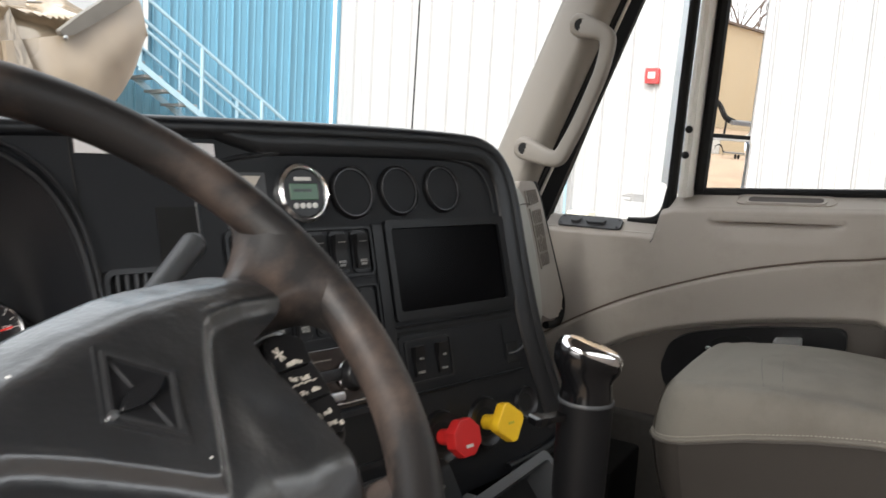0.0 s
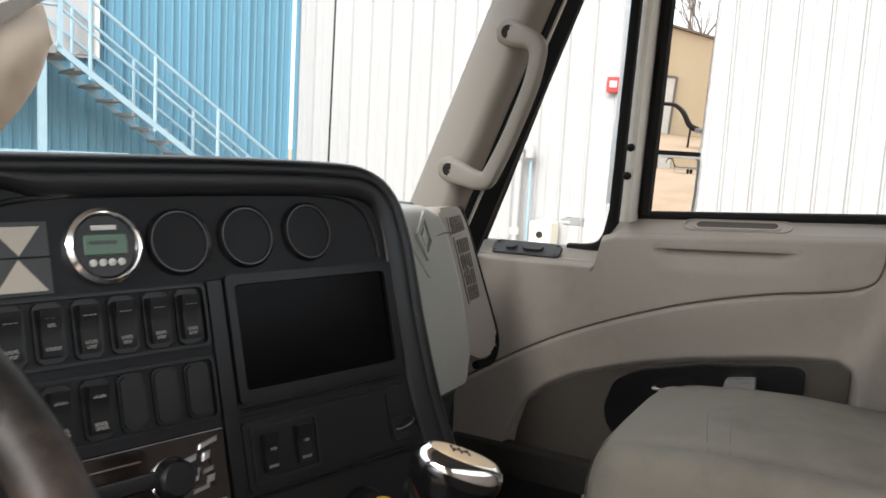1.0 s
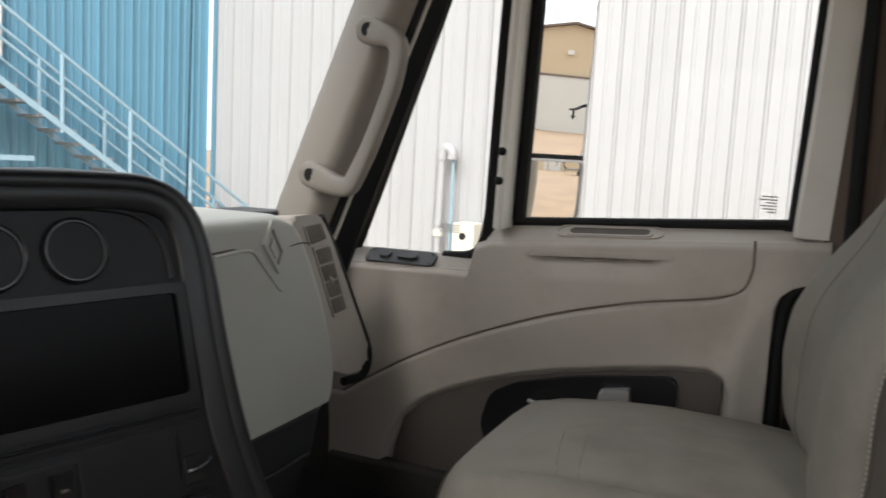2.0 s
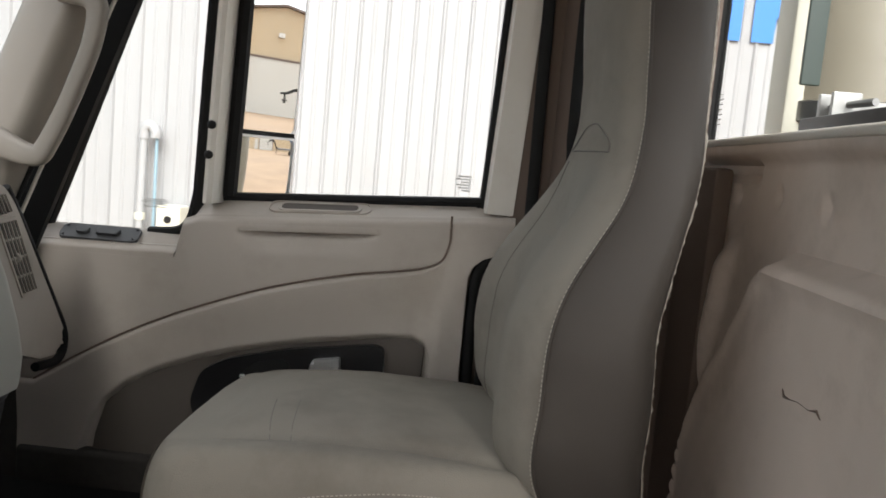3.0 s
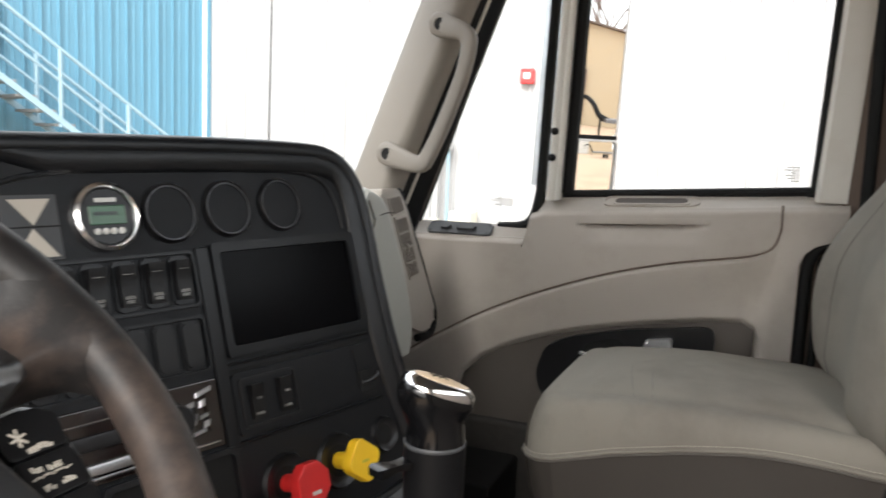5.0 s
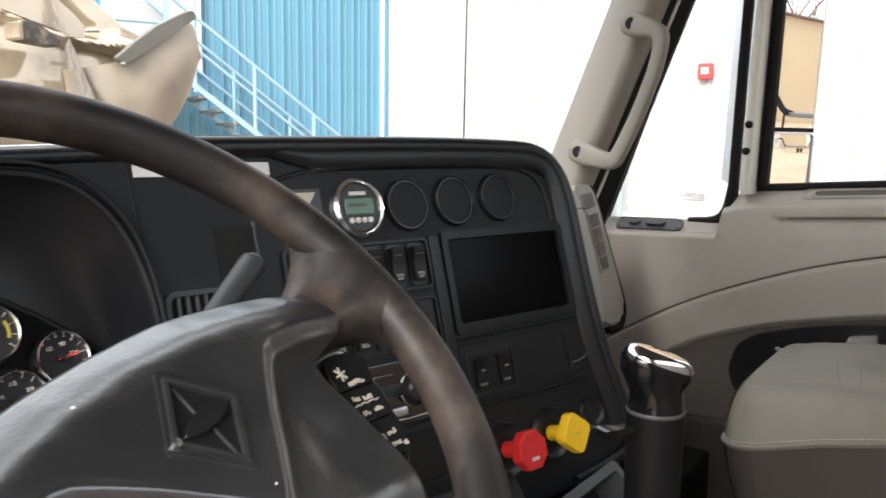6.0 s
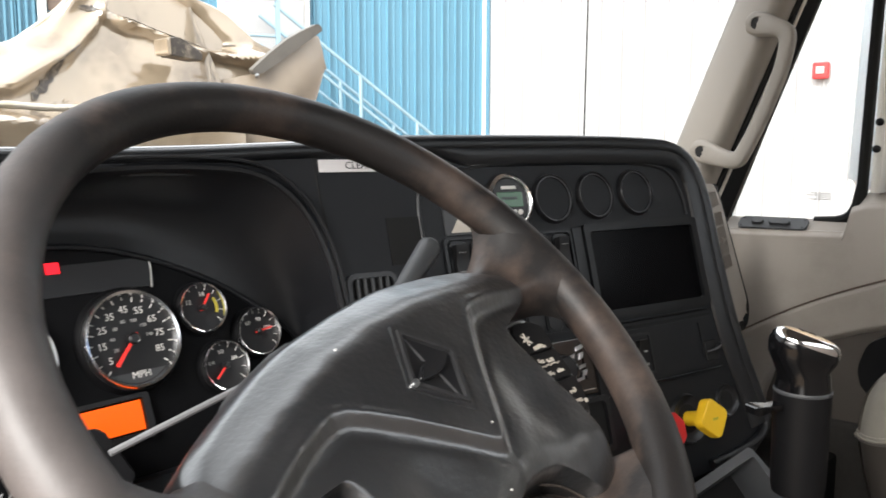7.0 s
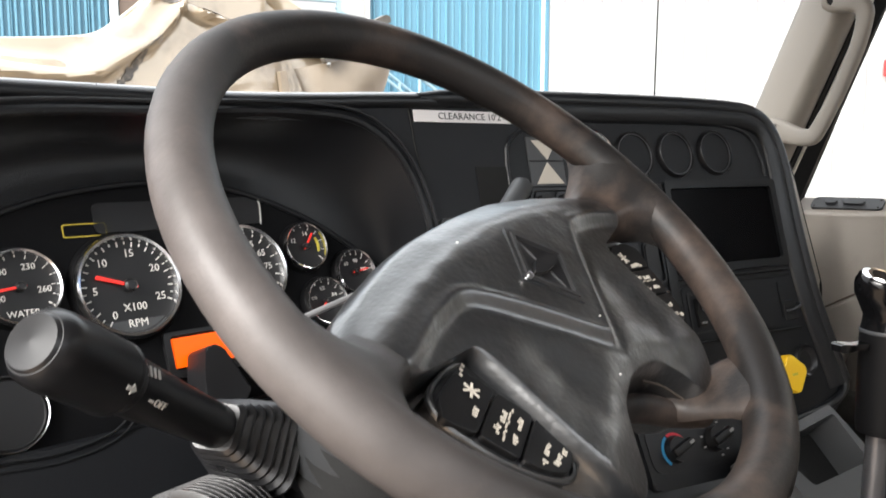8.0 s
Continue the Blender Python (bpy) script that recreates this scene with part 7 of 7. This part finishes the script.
def button_pad(sx):
    """A control pad beside the chin: dark tray, three keys and cream icons."""
    rnd = random.Random(31)
    out = [(0.100, -0.050), (0.108, -0.0425), (0.128, -0.0410), (0.150, -0.046), (0.154, -0.062), (0.143, -0.094), (0.126, -0.119), (0.112, -0.130), (0.096, -0.118), (0.095, -0.090)]
    out = [(x * sx, y) for x, y in (out if sx < 0 else out[::-1])]
    tray = part("button_pad", prism(rounded(out, 0.010, 5), -0.050, -0.0215, HUBC, 0.003, 2, front_only=True), M_SMOOTH, sw, "black control button pad")
    rim = rounded(out, 0.010, 5)
    part("pad_rim", sweep([HUBC @ Vector((x, y, -0.0225)) for x, y in rim], 0.0022, 8, closed=True), M_HUB, tray)
    PM = at(HUBC, 0.1235 * sx, -0.0845, -0.0215) @ Matrix.Rotation(radians(-16.5 * sx), 4, "Z") @ Matrix.Diagonal((0.88, 0.98, 1.0, 1.0))
    shapes = ([(-0.0195, 0.0135), (0.0225, 0.0135), (0.0285, 0.034), (0.014, 0.0405), (-0.0125, 0.0385), (-0.0195, 0.028)],
              [(-0.0205, -0.0125), (0.0195, -0.0125), (0.0222, 0.0120), (-0.0195, 0.0120)],
              [(-0.0140, -0.0400), (0.0045, -0.0415), (0.0150, -0.0280), (0.0192, -0.0140), (-0.0205, -0.0140), (-0.0195, -0.0280)])
    for i, shape in enumerate(shapes):
        v = (0.026, 0.0, -0.027)[i]
        key = [(x * sx, y) for x, y in (shape if sx > 0 else shape[::-1])]
        bt = part("button", prism(rounded(key, 0.004, 3), -0.001, 0.0042, PM, 0.001, 2, front_only=True), M_SWITCH, tray)
        ic = bmesh.new()
        marks = []
        if i == 0:
            for k in range(3):
                box(-0.0058, 0.0058, -0.0007, 0.0007, 0.0042, 0.0047, m=at(PM, -0.0065 * sx, v - 0.0005) @ Matrix.Rotation(radians(60 * k + 14), 4, "Z"), bm=ic)
            marks = [(0.0035 if sx > 0 else -0.0115, -0.0085, 0.0085, 0.0165 if sx < 0 else 0.0042)] if sx < 0 else [(-0.0060, -0.0112, 0.0170, 0.0040)]
            marks += [(-0.0130 * sx + k * 0.0042 - 0.001, 0.0065 + k * 0.0010, 0.0022, 0.0022) for k in range(3)] if sx < 0 else []
        elif i == 1:
            marks = [(-0.0125, 0.0030, 0.0085, 0.0042), (-0.0015, 0.0020, 0.0115, 0.0052), (-0.0150, -0.0008, 0.0290, 0.0012), (-0.0120, -0.0085, 0.0080, 0.0050), (0.0010, -0.0080, 0.0095, 0.0038)]
        else:
            marks = [(-0.0120, 0.0010, 0.0065, 0.0015), (-0.0095, -0.0015, 0.0015, 0.0065), (-0.0035, 0.0000, 0.0115, 0.0060), (-0.0060, -0.0080, 0.0100, 0.0052), (0.0055, -0.0100, 0.0045, 0.0035)]
        for x0, y0, w, h in marks:
            for k in range(max(1, round(w / 0.0026))):
                x = x0 + k * 0.0026
                y, tall = v + y0 + rnd.choice((0.0, 0.0, 0.0008)), min(h, 0.0034) * rnd.choice((1.0, 0.85, 0.6))
                box(x, x + 0.0015, y, y + tall, 0.0042, 0.0047, m=PM, bm=ic)
                if rnd.random() < 0.7:
                    box(x, x + 0.0023, y + tall - 0.0008, y + tall, 0.0042, 0.0047, m=PM, bm=ic)
        part("icon", ic, M_ICON, bt, "cream printed icon")


button_pad(1)
button_pad(-1)

# ---- passenger seat ----
seat = thing("high_back_chair", (1.37, -0.1, FLOOR_Z), "grey vinyl high-back passenger seat with stitched bolsters", "seat")
CX = 1.37


def superring(cx, hw, y0, y1, z, e=0.55, n=40, pinch=None):
    ring = []
    yc, hy = (y0 + y1) / 2, (y1 - y0) / 2
    for i in range(n):
        a = 2 * math.pi * i / n
        c, s = math.cos(a), math.sin(a)
        px = abs(c) ** e * (1 if c > 0 else -1)
        py = abs(s) ** e * (1 if s > 0 else -1)
        y = yc + py * hy
        if py > 0 and pinch:
            y -= pinch * (1 - min(1.0, abs(px) / 0.62) ** 2) * py
        ring.append(Vector((cx + px * hw, y, z + 0.0)))
    return ring


BACK = [  # z, half width, back y, front y of the bolsters, hollow between them
    (1.600, 0.215, -0.447, -0.295, 0.000), (1.615, 0.238, -0.454, -0.270, 0.005), (1.660, 0.256, -0.456, -0.245, 0.020), (1.720, 0.266, -0.452, -0.225, 0.040),
    (1.800, 0.270, -0.446, -0.215, 0.052), (1.860, 0.266, -0.443, -0.222, 0.052), (1.920, 0.252, -0.452, -0.240, 0.048), (1.980, 0.230, -0.464, -0.266, 0.040),
    (2.040, 0.203, -0.478, -0.292, 0.014), (2.090, 0.182, -0.484, -0.311, 0.000), (2.140, 0.170, -0.485, -0.318, -0.004), (2.200, 0.165, -0.484, -0.316, -0.004),
    (2.280, 0.163, -0.482, -0.308, -0.002), (2.360, 0.158, -0.480, -0.304, 0.000), (2.420, 0.145, -0.478, -0.308, 0.010), (2.450, 0.120, -0.470, -0.325, 0.004), (2.462, 0.090, -0.450, -0.345, 0.000)]


def interp(rows, z):
    if z <= rows[0][0]:
        return rows[0]
    for a, b in zip(rows, rows[1:]):
        if z <= b[0]:
            k = (z - a[0]) / (b[0] - a[0])
            return tuple(p + (q - p) * k for p, q in zip(a, b))
    return rows[-1]


zz = [1.600 + (2.462 - 1.600) * (i / 70) for i in range(71)]
sm = []
for z in zz:
    acc = [0.0] * 5
    for k in (-0.02, -0.01, 0.0, 0.01, 0.02):
        acc = [p + q / 5 for p, q in zip(acc, interp(BACK, min(2.462, max(1.600, z + k))))]
    sm.append((z, *acc[1:]))


def turned(p):
    """The far bolster stands a little ahead of the near one."""
    k = 0.075 * step(1.60, 1.70, p.z) * step(2.10, 1.85, p.z)
    near = min(1.1, max(0.0, (1.60 - p.x) / 0.4)) * step(-0.52, -0.34, p.y)
    y = p.y + (p.x - 1.10) * k - near * (0.016 * step(1.66, 1.80, p.z) + 0.022 * step(1.88, 2.06, p.z))
    n = 0.0035 * noise.noise(p * 8.0) + 0.0012 * noise.noise(p * 26.0)
    return Vector((p.x + n * (1 if p.x > CX else -1), y + n, p.z))


rings = [[turned(p) for p in superring(CX, hw, y0, y1, z, 0.62, 64, pin)] for z, hw, y0, y1, pin in sm]
backrest = part("backrest", loft(rings), M_SEAT, seat, smooth=70)


def back_point(z, px, front=True, lift=0.0):
    _, hw, y0, y1, pin = interp(sm, z)
    px = max(-1.0, min(1.0, px))
    c = abs(px) ** (1 / 0.62)
    s = math.sqrt(max(0.0, 1 - c * c))
    py = s ** 0.62
    y = (y0 + y1) / 2 + py * (y1 - y0) / 2 - pin * (1 - min(1.0, abs(px) / 0.62) ** 2) * py
    nx = px * 0.8
    return turned(Vector((CX + px * hw + lift * nx, y + lift, z)))


# darker side panels between stitching and back edge
for sx in (1, -1):
    bm = bmesh.new()
    vsr = []
    for z in zz[2:66]:
        _, hw, y0, y1, pin = interp(sm, z)
        row = []
        for k in range(9):
            a = radians(150 - 80 * k / 8)
            c, s = math.sin(a) , math.cos(a)
            cx_ = abs(c) ** 0.62
            sy_ = abs(s) ** 0.62 * (1 if s > 0 else -1)
            row.append(bm.verts.new(turned(Vector((CX + sx * (cx_ * hw * 1.006 + 0.002), (y0 + y1) / 2 + sy_ * (y1 - y0) / 2 * 1.01, z)))))
        vsr.append(row)
    for p, q in zip(vsr, vsr[1:]):
        for k in range(8):
            bm.faces.new((p[k], p[k + 1], q[k + 1], q[k]))
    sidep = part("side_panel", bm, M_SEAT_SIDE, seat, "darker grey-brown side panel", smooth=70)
    st = bmesh.new()
    path = []
    for z in zz[2:66]:
        _, hw, y0, y1, pin = interp(sm, z)
        c, s = math.sin(radians(70)), math.cos(radians(70))
        path.append(turned(Vector((CX + sx * (abs(c) ** 0.62 * hw * 1.006 + 0.003), (y0 + y1) / 2 + s ** 0.62 * (y1 - y0) / 2 * 1.01 + 0.001, z))))
    part("welt", sweep(path, 0.0022, 6), M_SEAT_SIDE, seat)
    L = 0.0
    for a, b in zip(path, path[1:]):
        n = 2
        for k in range(n):
            p, q = a.lerp(b, (k + 0.15) / n), a.lerp(b, (k + 0.75) / n)
            off = Vector((sx * 0.0022, 0.0035, 0))
            sweep([p + off, q + off], 0.0007, 4, bm=st)
    part("stitching", st, M_THREAD, seat, "pale stitching")
# frayed pale piping on the near back edge
rnd = random.Random(12)
fray = []
for z in [1.62 + 0.0065 * i for i in range(118)]:
    _, hw, y0, y1, pin = interp(sm, z)
    c, q = math.sin(radians(146)), math.cos(radians(146))
    fray.append(turned(Vector((CX - abs(c) ** 0.62 * hw * 1.008 - 0.002, (y0 + y1) / 2 - abs(q) ** 0.62 * (y1 - y0) / 2 * 1.012, z))) + Vector((rnd.uniform(-0.001, 0.001), rnd.uniform(-0.0015, 0.001), 0)))
part("piping", sweep(fray, [0.0014 + 0.0016 * rnd.random() for _ in fray], 6), M_FRAY, seat, "frayed pale edge piping")
# centre panel seams and badge pocket
part("seam", sweep([back_point(z, 0.42, True, 0.0004) for z in zz[6:40]], 0.0007, 6), M_PIPING, seat)
bs = [(-0.72, 2.094), (-0.70, 2.108), (-0.50, 2.128), (-0.36, 2.134), (-0.05, 2.130), (0.30, 2.106), (0.42, 2.096)]
part("seam", sweep(smooth_path([back_point(z, px, True, 0.0008) for px, z in bs], 4), 0.0009, 6), M_PIPING, seat)
part("seam", sweep(smooth_path([back_point(2.0955 + 0.002 * px, px, True, 0.0008) for px in (-0.72, -0.4, -0.2, 0, 0.2, 0.42)], 4), 0.0011, 6), M_PIPING, seat)

# cushion: domed top, rolled edges, seam all round
OUT = rounded([(1.165, -0.42), (1.600, -0.42), (1.635, -0.16), (1.635, 0.230), (1.105, 0.230), (1.105, -0.20)], [0.05, 0.05, 0.08, 0.100, 0.080, 0.10], 7)
OUT = [(p.x, p.y) for p in smooth_path([(x, y, 0) for x, y in OUT], 3, closed=True)]
TOPC = [(-0.42, 1.666), (-0.30, 1.674), (-0.22, 1.682), (-0.12, 1.691), (-0.03, 1.695), (0.06, 1.692), (0.12, 1.684), (0.17, 1.672), (0.23, 1.648)]
TOPE = [(-0.42, 1.650), (-0.30, 1.660), (-0.15, 1.676), (0.0, 1.678), (0.10, 1.670), (0.16, 1.663), (0.23, 1.650)]
HEM = [(-0.42, 1.600), (-0.32, 1.618), (-0.18, 1.638), (-0.09, 1.636), (0.064, 1.606), (0.159, 1.576), (0.23, 1.559)]


def soft(rows, y):
    return sum(along(rows, y + k) for k in (-0.04, -0.02, 0.0, 0.02, 0.04)) / 5


def cush_top(x, y, up=0.0):
    u = min(1.0, abs(x - CX) / 0.255)
    c, e = soft(TOPC, y), soft(TOPE, y)
    z = c + (e - c - (0.026 if x > CX else 0.0)) * u ** 1.8
    # crease beside each side roll, hollow where one sits
    z -= 0.009 * math.exp(-((abs(x - CX) - 0.200) / 0.011) ** 2) * step(0.22, 0.10, y)
    z -= 0.005 * math.exp(-((y - 0.165 + 2.0 * (x - CX) ** 2) / 0.014) ** 2) * step(0.21, 0.17, abs(x - CX))
    z -= 0.006 * math.exp(-(((x - 1.40) / 0.09) ** 2 + ((y + 0.10) / 0.09) ** 2))
    z += 0.0035 * noise.noise(Vector((x * 7, y * 7, 0.7)))
    return Vector((x, y, z + up))


def cush_point(i, k):
    px, py = OUT[i]
    x, y = CX + (px - CX) * k, -0.10 + (py + 0.10) * k
    if k <= 0.88:
        return cush_top(x, y)
    kx = 0.88
    t = (k - kx) / (1 - kx)
    top = cush_top(CX + (px - CX) * kx, -0.10 + (py + 0.10) * kx).z
    hem = soft(HEM, py)
    return Vector((x, y, hem + (top - hem) * (1 - t ** 2.6) ** 0.5))


nO = len(OUT)
ks = [0.0005, 0.12, 0.22, 0.32, 0.42, 0.5, 0.58, 0.65, 0.71, 0.76, 0.80, 0.84, 0.88, 0.905, 0.93, 0.95, 0.967, 0.98, 0.99, 0.997, 1.0]
part("cushion", loft([[cush_point(i, k) for i in range(nO)] for k in ks], cap=False), M_SEAT, seat, smooth=80)
hem = [Vector((px + (px - CX) * 0.006, py + (py + 0.1) * 0.006, soft(HEM, py) - 0.001)) for px, py in OUT]
part("piping", sweep(hem, 0.0030, 8, closed=True), M_SEAT, seat, "piped cushion edge")
part("seam", sweep([p + Vector((0, 0, -0.0048)) for p in hem], 0.0022, 6, closed=True), M_PIPING, seat)
st = bmesh.new()
for a, b in zip(hem, hem[1:]):
    n = max(1, round((b - a).length / 0.006))
    for k in range(n):
        p, q = a.lerp(b, (k + 0.15) / n), a.lerp(b, (k + 0.75) / n)
        sweep([p + Vector((0, 0, 0.0065)), q + Vector((0, 0, 0.0065))], 0.0008, 4, bm=st)
part("stitching", st, M_THREAD, seat, "pale stitching")
for y0, y1 in ((0.046, 0.086), (0.022, 0.050)):
    part("seam", sweep(smooth_path([cush_top(1.145 + 0.148 * k / 9, y0 + (y1 - y0) * math.sqrt(k / 9), -0.0001) for k in range(10)], 4), 0.0005, 6), M_PIPING, seat)
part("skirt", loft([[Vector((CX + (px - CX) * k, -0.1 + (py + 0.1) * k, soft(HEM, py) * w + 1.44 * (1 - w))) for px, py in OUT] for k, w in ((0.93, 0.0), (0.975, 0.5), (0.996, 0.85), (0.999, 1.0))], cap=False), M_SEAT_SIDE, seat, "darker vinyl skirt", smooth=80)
part("base", box(1.17, 1.57, -0.34, 0.10, FLOOR_Z, 1.46, 0.02), M_RUBBER, seat, "black seat pedestal")
part("bracket", box(1.130, 1.155, -0.43, -0.28, 1.560, 1.612, 0.006), M_RUBBER, seat, "black hinge bracket")

# ---- passenger mirror outside ----
mir = thing("side_mirror", (2.1, 0.4, 1.9), "chrome truck side mirror with flat and convex glass", "mirror")
RDIR = Vector((0.10, -0.995, 0.0)).normalized()
DDIR = Vector((2.06, 0.52, 0.0)).normalized()
MN = (RDIR - DDIR).normalized()
MU = Vector((0, 0, 1)).cross(MN).normalized()
MIR = frame_matrix((2.14, 0.300, 2.0), MU, (MN.x * 0.047, MN.y * 0.047, 1))
sgn = -1 if (MIR.to_3x3() @ Vector((1, 0, 0))).y < 0 else 1
W = 0.185
x0, x1 = (-W, 0.0) if sgn < 0 else (0.0, W)
part("housing", prism(rrect(x0 - (0.024 if sgn < 0 else 0.010), -0.075, x1 + (0.010 if sgn < 0 else 0.024), 0.56, 0.025), -0.085, -0.004, MIR, 0.034, 5), M_SHELL, mir, "satin chrome mirror shell", smooth=60)
part("frame", ring_frame(rrect(x0 - 0.006, -0.070, x1 + 0.006, 0.555, 0.02), rrect(x0, 0.093, x1, 0.548, 0.015), -0.004, 0.002, MIR), M_SHELL, mir)
part("flat_glass", prism(rrect(x0, 0.093, x1, 0.548, 0.012), -0.003, 0.0005, MIR), M_MIRROR, mir, "flat mirror glass", smooth=20)
part("divider", box(x0, x1, 0.080, 0.093, -0.003, 0.006, 0.001, 1, m=MIR), M_RUBBER, mir)
conv = bmesh.new()
n = 20
gv = [[conv.verts.new(MIR @ Vector((x0 + 0.004 + (x1 - x0 - 0.008) * i / n, -0.058 + 0.134 * j / n, 0.0085 - 0.35 * (((x1 - x0) * (i / n - 0.5)) ** 2 + (0.134 * (j / n - 0.5)) ** 2)))) for i in range(n + 1)] for j in range(n + 1)]
for j in range(n):
    for i in range(n):
        conv.faces.new((gv[j][i], gv[j][i + 1], gv[j + 1][i + 1], gv[j + 1][i]))
part("convex_glass", conv, M_MIRROR, mir, "convex mirror glass", smooth=80)
part("convex_frame", ring_frame(rrect(x0 - 0.004, -0.068, x1 + 0.004, 0.082, 0.012), rrect(x0 + 0.003, -0.060, x1 - 0.003, 0.077, 0.010), -0.004, 0.010, MIR), M_SHELL, mir)
for z in (1.62, 2.62):
    part("bracket", sweep([(1.845, 0.62, z), (2.02, 0.50, z)], 0.012, 10), M_CHROME, mir)

# blue body behind the cab along the passenger side
bodyb = thing("truck_body", (0.6, -4.0, 0.9), "blue truck body behind the cab", "truck body")
part("side", box(-0.6, 1.80, -8.0, -1.3, 1.0, 1.75, 0.02), M_BLUE_PAINT, bodyb)
part("cab_side", box(1.83, 1.855, -0.60, -0.285, 0.95, 2.7, 0.01), M_BLUE_PAINT, bodyb)
part("bed", box(-0.5, 1.70, -8.0, -0.70, 0.85, 1.0, 0.01), M_RUBBER, bodyb)
